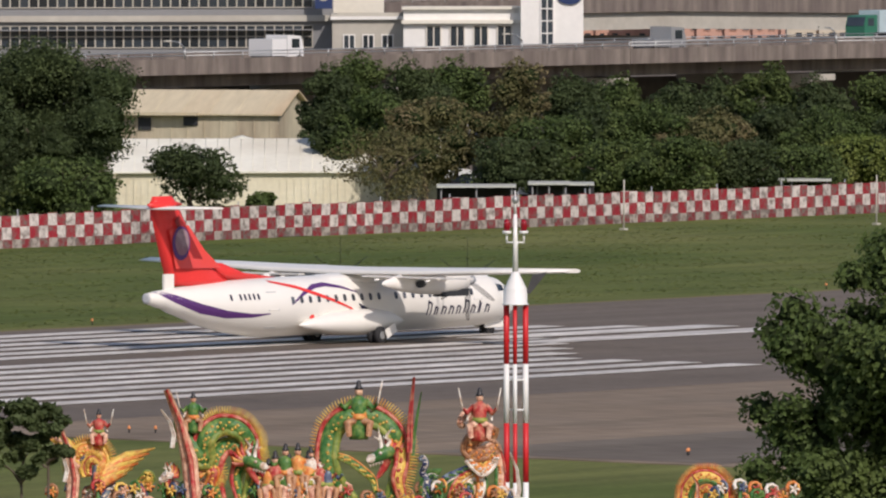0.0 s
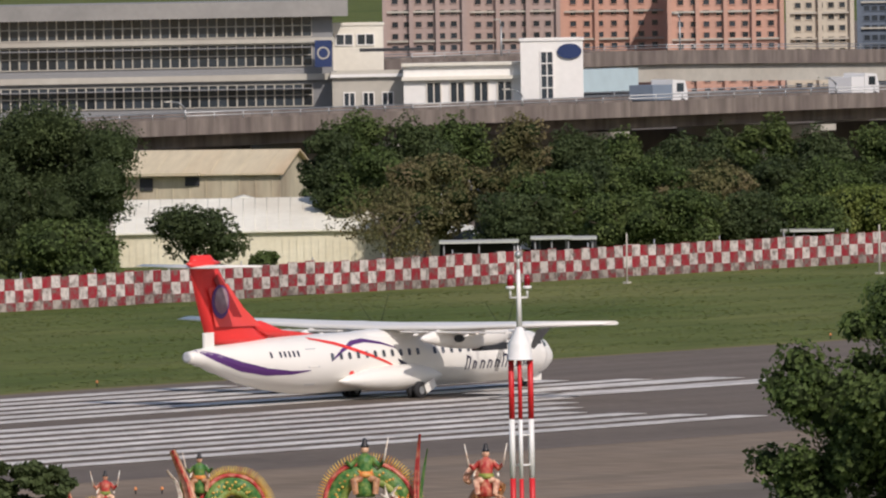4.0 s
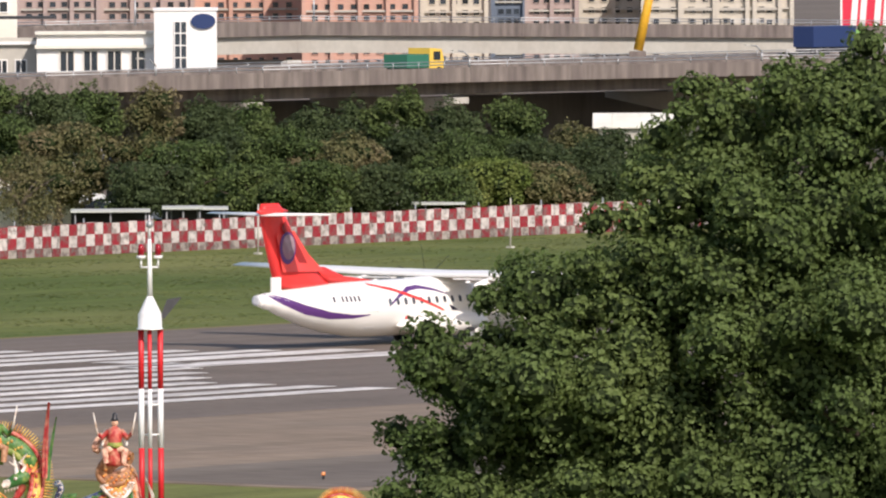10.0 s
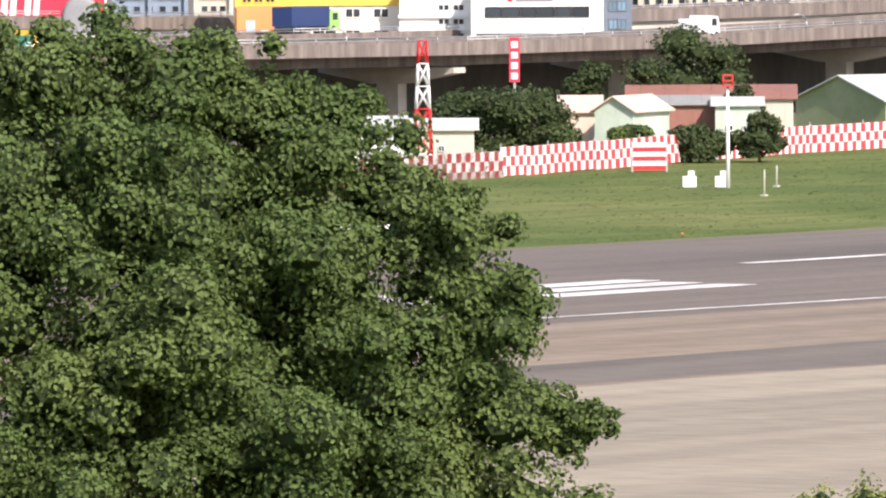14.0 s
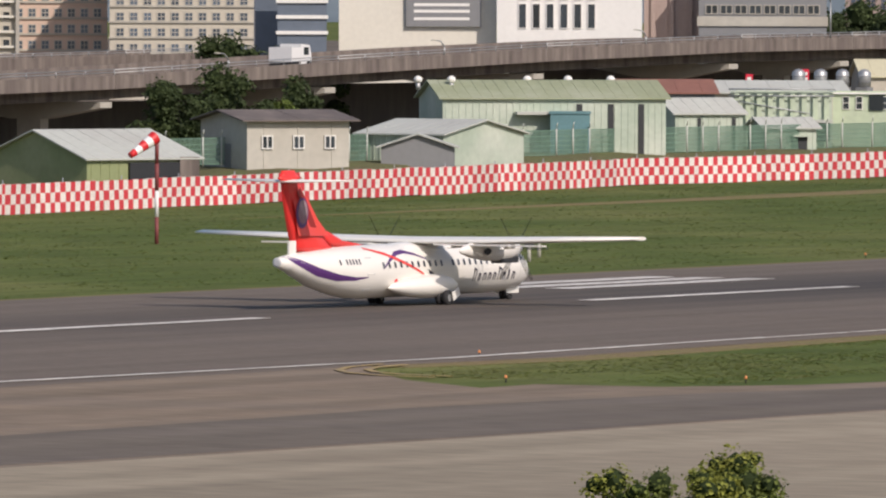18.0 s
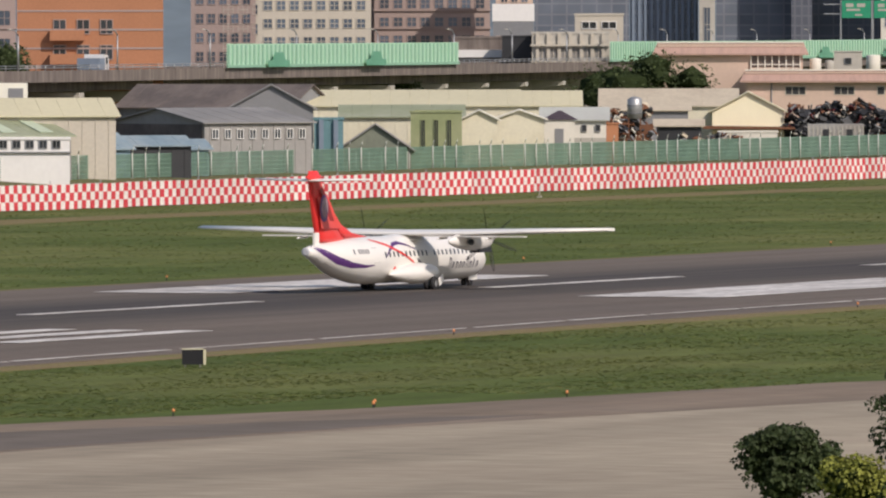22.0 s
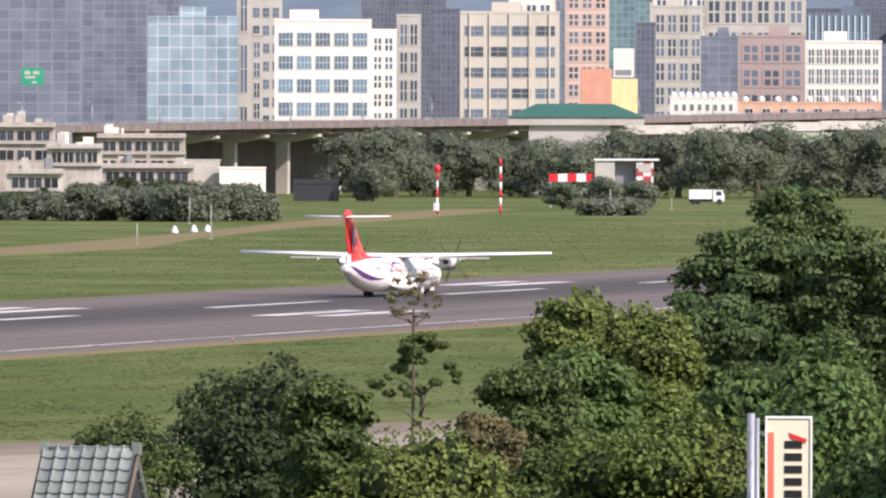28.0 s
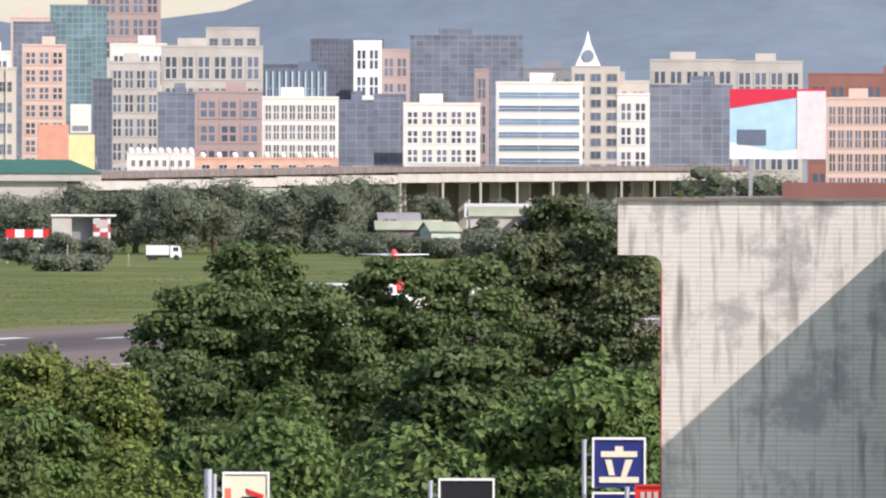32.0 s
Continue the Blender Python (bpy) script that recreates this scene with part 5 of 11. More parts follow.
# -- large billboard and the offices beyond it --
b = thing("billboard", 759.7, 552.9, 6.7, -54.6, "large red billboard with white lettering bars and a tyre picture", "billboard")
BW, BH = 20.69, 6.74
part("panel", boxes((-BW / 2, BW / 2, 0, 0.4, 0, BH)), REDBOARD, b)
for a in ((-BW / 2 - 0.2, BW / 2 + 0.2, -0.1, 0.5, BH, BH + 0.2), (-BW / 2 - 0.2, BW / 2 + 0.2, -0.1, 0.5, -0.2, 0), (-BW / 2 - 0.2, -BW / 2, -0.1, 0.5, 0, BH), (BW / 2, BW / 2 + 0.2, -0.1, 0.5, 0, BH)):
    part("edge", boxes(a), WHITE, b)
for i in range(6):
    xx = -BW / 2 + 0.8 + i * 2.35
    bm = bmesh.new()
    prism(bm, [(xx, BH * 0.42), (xx + 0.62, BH * 0.42), (xx + 0.85, BH * 0.86), (xx + 0.23, BH * 0.86)], -0.06, -0.002)
    prism(bm, [(xx + 0.9, BH * 0.42), (xx + 1.5, BH * 0.42), (xx + 1.73, BH * 0.86), (xx + 1.13, BH * 0.86)], -0.06, -0.002)
    part("lettering_bar", bm, WHITE, b)
for i in range(4):
    part("small_lettering_bar", boxes((-BW / 2 + 0.6 + i * 1.5, -BW / 2 + 1.8 + i * 1.5, -0.05, -0.002, BH * 0.1, BH * 0.3)), WHITE, b)
bm = bmesh.new()
lathe(bm, [(2.6, 0), (2.75, 0.3), (2.2, 0.6), (1.5, 0.62)], 24, m=Matrix.Translation((BW / 2 - 2.4, -0.002, BH * 0.36)) @ Matrix.Rotation(radians(90), 4, "X") @ Matrix.Diagonal((0.72, 0.9, 0.5, 1)))
part("tyre_picture", bm, GREY, b, "grey picture of a tyre")
for xx in (-6, 0, 6):
    bm = bmesh.new()
    tube(bm, (xx, 0.3, -6.7), (xx, 0.3, 0), 0.3, seg=8)
    part("post", bm, METAL, b)

block("orange_office", 779.3, 534.9, -55.9, 4.8, 14.9, "yellow and orange office building", depth=12, wall=YELLOW, parapet=0.3, rows=[10.59], cols=3, ww=1.0, wh=1.0, frame=YELLOW)
s = thing("orange_sign", 778.9, 534.6, 6.52, -55.9, "orange advertising board with pale shapes", "sign")
part("board", boxes((-2.25, 2.25, 0, 0.3, 0, 3.8)), ORANGE, s)
part("pale_shape", boxes((-1.3, -0.4, -0.03, -0.002, 0.9, 2.3)), AQUA, s)
part("pale_shape", boxes((0.2, 1.0, -0.03, -0.002, 0.6, 1.3)), WHITE, s)
b = block("office_terrace", 788.6, 531.3, -56.3, 12.7, 10.9, "white office with yellow bands and dark windows", depth=14, wall=OFFWHITE, rows=[6.76, 8.96], cols=4, ww=1.6, wh=1.0, parapet=0.3, frame=WHITE)
part("yellow_band", boxes((-6.2, 6.2, -0.25, -0.002, 10.23, 11.27)), YELLOW, b)
block("office_terrace_upper", 807.8, 544.2, -56.3, 12.1, 15.9, "white office block with ribbon windows", depth=14, wall=OFFWHITE, rows=[11.15, 12.92], cols=7, ww=1.2, wh=0.9, parapet=0.3)
block("stair_block", 791.2, 521.1, -56.8, 7.5, 12, "white stair block with slotted openings", depth=10, wall=WHITE, rows=[6.79, 8.23, 9.67], cols=2, ww=1.2, wh=0.7, x0=0, x1=3.0, parapet=0.3, ledges=[(8.98, 0.3, 0.4), (7.66, 0.3, 0.4)])
b = block("motor_showroom", 792.9, 510, -57.4, 13.4, 12, "white modern showroom with a long dark glass band", depth=14, wall=WHITE, parapet=0.3, rows=[9.02], cols=6, ww=1.75, wh=1.1, x0=-5.3, x1=5.3, bars=(1, 1), frame=DARK)
part("glass_foot", boxes((-6.2, 6.2, -0.06, -0.002, 6.73, 7.42)), GLASS, b)
part("lettering_bar", boxes((-2.2, 1.6, -0.05, -0.002, 10.63, 11.08)), GREY, b)
part("red_mark", boxes((-3.0, -2.5, -0.05, -0.002, 10.63, 11.2)), RED, b)
block("glass_tower", 804.1, 507.4, -57.8, 2.9, 17.7, "dark blue glass tower", depth=10, wall=SLATE, rows=floors(2, 17.1, 9), cols=2, ww=1.0, wh=1.1, glass=BLUEGLASS, frame=SLATE)
APTS = [(912.2, 589.8, -57.2, 16.8, 18, PINKISH, 12), (929.3, 581.5, -58, 14.7, 17.8, BEIGE, 10), (945.2, 574.8, -58.6, 12.8, 17.7, BEIGE, 9)]
for x, y, rz, w, h, wall, cols in APTS:
    t = block("apartment_block", x, y, rz, w, h, "wide apartment block with many small windows and balconies", depth=16, wall=wall, frame=wall, rows=floors(4, h - 2, 9), cols=cols, ww=0.8, wh=0.9, group="apartment blocks", bars=(1, 1))
    for i in range(cols // 2 + 1):
        xx = -w / 2 + w * (i + 0.02) / (cols // 2 + 0.04)
        part("pilaster", boxes((xx - 0.2, xx + 0.2, -0.8, 0, 0, h - 0.6)), PALECON, t)
    for z in floors(5, h - 1.5, 8):
        part("balcony_edge", boxes((-w / 2, w / 2, -0.5, -0.01, z, z + 0.25)), OFFWHITE, t)

# -- sheds behind the weathered fence --
shed(456.0, 436.0, -68.0, 12.7, 6.9, "old cream metal shed with a rust-streaked roof", depth=7, eave=5.4, wall=mat("stained cream sheet", (0.56, 0.5, 0.36), 0.7, var=0.25, fine=1.5, coarse=0.5, tint=(0.34, 0.28, 0.2), stretch=(1, 1, 0.3)), roof=RUST)
BARN = bpy.data.objects["warehouse"]
for a, c, z0, z1, mt, nm in ((-4.4, -3.4, 4.16, 5.09, DARK, "doorway"), (-0.9, 0.2, 4.5, 5.15, DARK, "dark_opening"), (-6.2, 0.4, 5.26, 5.46, RUST, "lean_to_roof")):
    part(nm, boxes((a, c, -0.9 if mt is RUST else -0.1, -0.056, z0, z1)), mt, BARN)
shed(426.6, 402.8, -49.1, 22, 4.3, "long cream-white metal warehouse", depth=14, eave=2.33, wall=CREAM, roof=ROOF_WHITE, rib=0.5)
shed(431.1, 409.9, -49, 3.5, 4.4, "small white gable on the warehouse roof", depth=4, eave=3.92, wall=ROOF_WHITE, roof=ROOF_WHITE, along=False)
shed(458, 407.6, -50.4, 6, 4.9, "low grey shed roof among the trees", depth=8, eave=4.14, wall=GREY, roof=ROOF_GREY)
for x, y, rz, w, h in ((418.6, 378.3, -50.2, 5.3, 1.95), (423.1, 374.5, -50.6, 4.1, 2.05), (421.1, 374.1, -50.7, 2.8, 2.15), (441.2, 369.4, -51.8, 5.4, 2.0)):
    t = thing("parking_canopy", x, y, 0, rz, "flat white canopy over parked cars", "canopy", "parking canopies")
    part("roof", boxes((-w / 2, w / 2, 0, 5, h - 0.12, h)), ROOF_PALE, t)
    # upright dark sheet, added as the shade under the canopy
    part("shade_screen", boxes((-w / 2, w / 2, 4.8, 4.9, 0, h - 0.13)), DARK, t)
    for xx in (-w / 2 + 0.3, 0, w / 2 - 0.3):
        bm = bmesh.new()
        tube(bm, (xx, 0.3, 0), (xx, 0.3, h - 0.12), 0.06, seg=6)
        part("post", bm, GREY, t)
shed(491.6, 389.2, -53, 6.1, 6.8, "pale shed roof under the viaduct", depth=8, eave=5.97, wall=PALECON, roof=ROOF_WHITE)

# -- small houses and sheds by the corner of the field --
shed(597.9, 394.4, -56.9, 5.3, 3.5, "cream concrete hut with a flat gable", depth=6, eave=2.76, wall=BEIGE, roof=ROOF_PALE, wins=(0.5, 0.5, (1.0,), 1, -0.5, 0.5), name="hut")
shed(603.2, 404.6, -56.5, 5.1, 3.5, "white hut beside the big tree", depth=6, eave=2.84, wall=WHITE, roof=ROOF_PALE, name="hut", wins=(0.8, 0.6, (1.2,), 2, -2, 2))
shed(630.8, 398.7, -77.8, 3.4, 4.7, "pale green house with a salmon roof", depth=9, eave=3.64, wall=SAGE, roof=ROSE, along=False, name="house", wins=(0.7, 0.9, (1.0,), 1, -0.8, 0.8))
shed(633.5, 403.7, -57.6, 3.1, 4.6, "low salmon roof of a house", depth=9, eave=3.4, wall=ROSE, roof=ROSE, name="house")
shed(658.9, 406.5, -58.3, 14.1, 5, "long dark red roof of a storehouse", depth=10, eave=4, wall=BEIGE, roof=ROOF_RED)
shed(646.7, 401.5, -58.1, 5.4, 4.4, "red painted store shed", depth=6, eave=3.78, wall=ROOF_RED, roof=ROOF_GREY)
shed(646.5, 396.2, -58.4, 3.8, 4.3, "pale green store shed", depth=6, eave=3.74, wall=SAGE, roof=ROOF_PALE, wins=(0.6, 0.5, (1.6,), 2, -1.4, 1.4))
# ---- city beyond the field, far end ----
# far panes are lighter and bluer to carry the haze in their colour
CITYGLASS = mat("city window glass paled for haze", (0.09, 0.12, 0.16), 0.2, var=0.25, fine=0.3, each=0.45, spec=0.6)
CURTAIN = {SLATE.name: curtain("slate curtain wall", (0.09, 0.1, 0.125), (0.12, 0.132, 0.158), (0.15, 0.16, 0.185), 1.2, 1.7), STEELBLUE.name: curtain("blue-grey curtain wall panes", (0.125, 0.148, 0.18), (0.17, 0.195, 0.23), (0.21, 0.225, 0.25), 2.6, 1.9),
           TEAL.name: curtain("teal curtain wall", (0.1, 0.18, 0.19), (0.15, 0.24, 0.25), (0.22, 0.28, 0.29), 1.8, 1.8), AQUA.name: curtain("aqua curtain wall", (0.2, 0.28, 0.31), (0.3, 0.38, 0.4), (0.46, 0.5, 0.5), 2.8, 2.8)}


def office(x, y, rz, w, h, wall, label, n, cols, ww=0.7, wh=0.55, glass=CITYGLASS, frame=None, lo=None, depth=20, fins=0, group="city blocks", bars=(2, 2), roof_boxes=(), name="city_block", ledge=False, bar=0.09):
    """A far block: ww and wh are the shares of a bay and a storey that the window takes."""
    lo = h * 0.1 if lo is None else lo
    label = label if len(label.split()) > 4 else label + " beyond the airfield"
    if wall.name in CURTAIN and not fins:
        wall, cols = CURTAIN[wall.name], 0
    step, bay = (h - lo - 1.0) / n, (w - 1.0) / max(1, cols)
    led = [(lo + step * i - step * 0.12, step * 0.1, 0.3) for i in range(1, n)] if ledge else ()
    return block(name, x, y, rz, w, h, label, depth=depth, wall=wall, glass=glass, frame=frame or wall, rows=[lo + step * i for i in range(n)], cols=cols, ww=bay * ww, wh=step * wh,
                 x0=-w / 2 + 0.5, x1=w / 2 - 0.5, group=group, bars=bars, fins=fins, roof_boxes=roof_boxes, ledges=led, bar=bar)


# -- seen past the viaduct from the touchdown zone --
b = block("screen_building", 951, 522.3, -61.2, 16.4, 18.6, "white building carrying a large grey picture board", depth=14, wall=OFFWHITE, parapet=0.3)
part("picture_board", boxes((-1.2, 6.6, -0.5, -0.002, 12.31, 18.03)), GREY, b, "grey picture board with pale lettering bars")
for z in (14.44, 13.77, 12.98):
    part("lettering_bar", boxes((-0.4, 5.4, -0.54, -0.502, z, z + 0.3)), WHITE, b)
b = block("slotted_showroom", 955.9, 507, -62.1, 15.1, 18.6, "white building with tall dark window slots", depth=14, wall=WHITE, parapet=0.3, rows=[12.17, 15.13], cols=6, ww=0.85, wh=2.6, x0=-5.6, x1=3.0, bars=(1, 1))
block("brown_tower", 967.9, 501.3, -62.6, 5.8, 18.7, "brown concrete tower", depth=10, wall=MAUVE, parapet=0.3, fins=3, fin_mat=MAUVE)
block("grey_office", 966.9, 490.1, -63.1, 13.3, 18.7, "grey office with wide ribbon windows", depth=14, wall=GREY, frame=PALECON, rows=[13.71, 16.97], cols=8, ww=1.3, wh=1.0, parapet=0.3, ledges=[(12.48, 1.0, 0.2)])
b = block("brick_building", 1061.5, 480, -65.7, 15.6, 22.6, "orange brick apartment building with balconies", depth=12, wall=BRICKRED, parapet=0.4, rows=[15.6, 12.89], cols=3, ww=1.4, wh=1.6, x0=-4.5, x1=3.0, frame=MAUVE)
for z in (14.94, 12.4):
    part("balcony", boxes((-4.3, -0.6, -1.2, -0.002, z, z + 1.1)), BRICKRED, b)
for k in range(9):
    part("brick_band", boxes((-7.8, 7.8, -0.06, -0.002, 2 + k * 2.0, 2.2 + k * 2.0)), MAUVE, b)
office(1703.7, 841, -63.7, 17.2, 22.1, MAUVE, "brown apartment block behind the dark trees", 4, 6)
office(1802.1, 867.4, -64.3, 21.8, 19.6, BEIGE, "beige apartment block behind the dark trees", 4, 7)
office(1766.5, 825.8, -64.9, 22.7, 23.2, MAUVE, "brown apartment block behind the dark trees", 4, 7, ledge=True)
office(1557.4, 681.5, -66.4, 10.1, 24.2, MAUVE, "brown apartment block with many balconies", 7, 5)
office(1517.1, 648.8, -66.8, 17.1, 28.4, BEIGE, "beige apartment tower with many windows", 9, 8)
office(1551.7, 643.9, -67.5, 17.8, 28.8, MAUVE, "brown apartment tower with balconies", 9, 8, ledge=True)
office(1559.6, 676.6, -66.5, 12.5, 34.8, BEIGE, "beige apartment tower", 10, 5)
office(1573.7, 669.1, -67, 12, 35, MAUVE, "brown apartment tower with balconies", 10, 5, ledge=True)
office(1561, 647.6, -67.5, 17, 34.7, BEIGE, "beige apartment tower with white balconies", 10, 8, ledge=True)
office(1528.7, 620.9, -67.9, 5.6, 30, ROSE, "slim rose apartment tower", 9, 3)
office(1764.7, 704.1, -68.2, 16.5, 37.1, STEELBLUE, "blue-grey office tower", 12, 7, glass=GLASS)
office(1723.4, 672.6, -68.7, 11.5, 36.6, SLATE, "dark glass tower with bright mullions", 10, 11, ww=0.6, wh=0.8, frame=STEELBLUE, fins=11)
office(1716.7, 662.2, -68.9, 2.7, 36.5, PALECON, "pale concrete stair tower", 3, 1)
office(1775.6, 676.2, -69.2, 13.1, 37.1, STEELBLUE, "blue-grey glass tower", 14, 5, glass=BLUEGLASS, wh=0.75, ww=0.9)
office(1769.2, 664.9, -69.4, 3.6, 37, SLATE, "dark glass tower edge", 10, 1)
office(1790.8, 664.3, -69.6, 12.7, 37.3, STEELBLUE, "tall blue-grey glass tower", 16, 4, glass=BLUEGLASS, wh=0.8, ww=0.92)
office(1766.4, 643.7, -70, 10.5, 39, OFFWHITE, "pale tower with dark ribbon windows", 8, 1, ww=0.98, wh=0.45)
office(1788.7, 640.7, -70.3, 10, 41.2, STEELBLUE, "grey-blue tower with square windows", 11, 4)
office(1811.4, 636.5, -70.6, 12.5, 41.4, PALECON, "pale round-fronted tower", 10, 5, wh=0.4)
bl = thing("round_glass_building", 1658.7, 557.7, 14.51, -71.4, "curved blue glass building with a pale arcade", "building", "city blocks")
bl.location.z = 0
RB = 17.23 / 2 * 1.05
bm = bmesh.new()
lathe(bm, [(RB, 0), (RB, 40)], 40, m=Matrix.Translation((0, RB, 0)))
part("core", bm, SLATE, bl)
pane = mesh_of("glass_panel", boxes((-0.58, 0.58, -0.12, 0.1, 0, 1.5)), mat("sky-blue glass", (0.075, 0.17, 0.23), 0.2, each=0.35, var=0.15, fine=0.4))
for k in range(11):
    for i in range(27):
        a = math.pi * (i + 0.5) / 27
        share("glass_panel", pane, bl, pose(-math.cos(a) * (RB + 0.05), RB - math.sin(a) * (RB + 0.05), 17.2 + k * 1.75, 0, 0, math.degrees(a) - 90))
bm = bmesh.new()
lathe(bm, [(RB + 0.3, 0), (RB + 0.5, 14.4), (RB + 0.5, 17.0), (RB, 17.1)], 40, m=Matrix.Translation((0, RB, 0)))
part("arcade_band", bm, ROSE, bl)
hole = mesh_of("arcade_opening", boxes((-0.33, 0.33, -0.08, 0.02, 0, 1.3)), DARK)
for i in range(27):
    a = math.pi * (i + 0.5) / 27
    share("arcade_opening", hole, bl, pose(-math.cos(a) * (RB + 0.5), RB - math.sin(a) * (RB + 0.5), 14.7, 0, 0, math.degrees(a) - 90))
office(1901.4, 620.3, -71.9, 16.1, 37.1, STEELBLUE, "blue-grey office block", 9, 6, glass=BLUEGLASS)

# apartment rows behind the viaduct near the runway's start
for k, (x, y, rz, w, h, wall, cols) in enumerate(((1235.7, 814.5, -56.6, 19.9, 22.7, PINKISH, 10), (1255.6, 802.2, -57.4, 22, 23.6, BEIGE, 11), (1258.7, 778.4, -58.3, 21.1, 22.9, BEIGE, 11), (1287, 770.5, -59.1, 21.4, 23.9, ROSE, 11), (1280.5, 742.1, -59.9, 20.3, 23.1, BEIGE, 10))):
    office(x, y, rz, w, h, wall, "wide beige apartment block with balconies and small windows", 9, cols, ledge=True, frame=PALECON, ww=0.6, wh=0.55)
office(1043.8, 592, -60.4, 5.3, 21.7, SLATE, "dark blue glass office tower", 10, 3, glass=BLUEGLASS)
# -- the city row --
CITY = [
    (2560.4, 857, -71.5, 16.8, 58.4, SLATE, 10, 5, "dark glass office tower"),
    (2564.2, 845.4, -71.8, 6.3, 51.5, STEELBLUE, 9, 2, "blue-grey office tower"),
    (2662.5, 866.7, -72, 13.9, 48.5, TEAL, 8, 5, "green glass office block"),
    (2525, 804.1, -72.3, 16.1, 50.9, STEELBLUE, 9, 9, "grey office tower with a fine window grid"),
    (2483, 771.2, -72.7, 21.6, 38.4, AQUA, 7, 8, "pale blue glass office block"),
    (2515.3, 768.4, -73, 3.3, 50.7, PALECON, 3, 1, "pale concrete stair tower"),
    (2631, 800.3, -73.1, 3.1, 35.3, PALECON, 6, 1, "low pale block"),
    (2444.1, 727.3, -73.4, 22.7, 37.3, OFFWHITE, 6, 5, "cream office block with gridded windows"),
    (2452.9, 715.2, -73.7, 6.2, 35, OFFWHITE, 7, 2, "cream annexe with small windows"),
    (2641.9, 763.6, -73.9, 6.1, 40.3, PALECON, 5, 2, "pale concrete block"),
    # next office's left wall in shadow, made as a block of darker colour
    (2548.3, 727.1, -74.1, 6.9, 40.8, SLATE, 9, 2, "dark slab of an office"),
    (2504.3, 698.8, -74.4, 23.7, 39.7, BEIGE, 7, 4, "beige office block with long dark windows"),
    (2943.5, 798.9, -74.8, 12.3, 50.3, ROSE, 9, 3, "tall rose apartment tower"),
    (2897.8, 776.5, -75, 7.3, 51.3, TEAL, 8, 2, "slim green glass tower"),
    (2754.5, 731.8, -75.1, 5.2, 39.2, SLATE, 6, 2, "dark glass block"),
    (2853.3, 749, -75.3, 13.8, 44.6, PALECON, 6, 4, "pale concrete office"),
    (2614.1, 675.6, -75.5, 9.2, 34.6, STEELBLUE, 6, 3, "grey office with pale frame"),
    (2627, 665.5, -75.8, 16.7, 35, MAUVE, 5, 3, "brown office with a pale frame"),
    (2553.6, 629.1, -76.2, 18.4, 33.1, OFFWHITE, 6, 9, "white hotel block with square windows"),
    (2912.6, 718.9, -76.1, 17.9, 43, SLATE, 4, 6, "dark glass block with bright fins"),
    (3003.9, 765.9, -75.7, 28.9, 50.6, PALECON, 5, 6, "stepped pale office blocks"),
    (3047, 798.8, -75.3, 16.3, 51.8, OFFWHITE, 4, 4, "white roofed apartment block"),
    (2673.5, 644.1, -76.5, 9.3, 33.1, STEELBLUE, 5, 3, "grey-blue office"),
    # an office's shaded side, painted as a separate blue-grey block
    (2607.3, 619.9, -76.6, 7.5, 34.2, STEELBLUE, 6, 3, "shaded side of an office"),
    (2581.1, 600.5, -76.9, 18.7, 31.8, OFFWHITE, 6, 5, "cream office block with paired windows"),
    (3160.4, 758, -76.5, 8.4, 54, WHITE, 6, 2, "white slab tower"),
    (3181.7, 754.6, -76.7, 8.8, 51.7, MAUVE, 6, 2, "brown slab tower"),
    (3264.6, 751.8, -77, 34.7, 56.9, STEELBLUE, 5, 5, "broad grey tower"),
    (2973.2, 680.3, -77.1, 4.1, 43.8, MAUVE, 5, 1, "narrow brown tower"),
    (2635.1, 588.3, -77.4, 21.5, 37.4, OFFWHITE, 10, 1, "office with dark ribbon glazing and white slabs"),
    (2649.2, 570.6, -77.8, 13.8, 37.8, PALECON, 5, 3, "grey office with a pale frame"),
    (2640.1, 565.6, -77.9, 8.1, 34.6, OFFWHITE, 5, 2, "white office front with large windows"),
    (2672.4, 557.7, -78.2, 20.7, 37, STEELBLUE, 5, 6, "blue-grey office block"),
    (3083.6, 643.2, -78.2, 24.5, 47.6, PALECON, 4, 5, "pale block on the rise"),
    (3137.1, 631.5, -78.6, 19.9, 47.7, PALECON, 4, 4, "pale flat-roofed block"),
    (2661, 513, -79.1, 15.9, 33.8, ROSE, 5, 7, "rose hotel block with square windows"),
    (2704.2, 499.8, -79.5, 26.4, 37.3, BEIGE, 5, 8, "beige office block"),
    (2553.9, 707.2, -74.5, 11, 44.1, OFFWHITE, 7, 3, "pale office block end"),
    (3424.9, 934.1, -74.7, 12.9, 64.9, ROSE, 8, 3, "rose apartment tower"),
    (3432.8, 904.8, -75.2, 23.9, 74.2, MAUVE, 9, 5, "tall brown apartment tower"),
    (3139.2, 841.3, -75, 6.7, 50.7, SLATE, 6, 2, "dark glass tower"),
    (3270.9, 723.5, -77.5, 23.4, 47, GREY, 4, 4, "grey office on the rise"),
    (3291.9, 621.1, -79.3, 57.3, 45.5, ROOF_RED, 3, 10, "long red-brown building on the rise"),
]
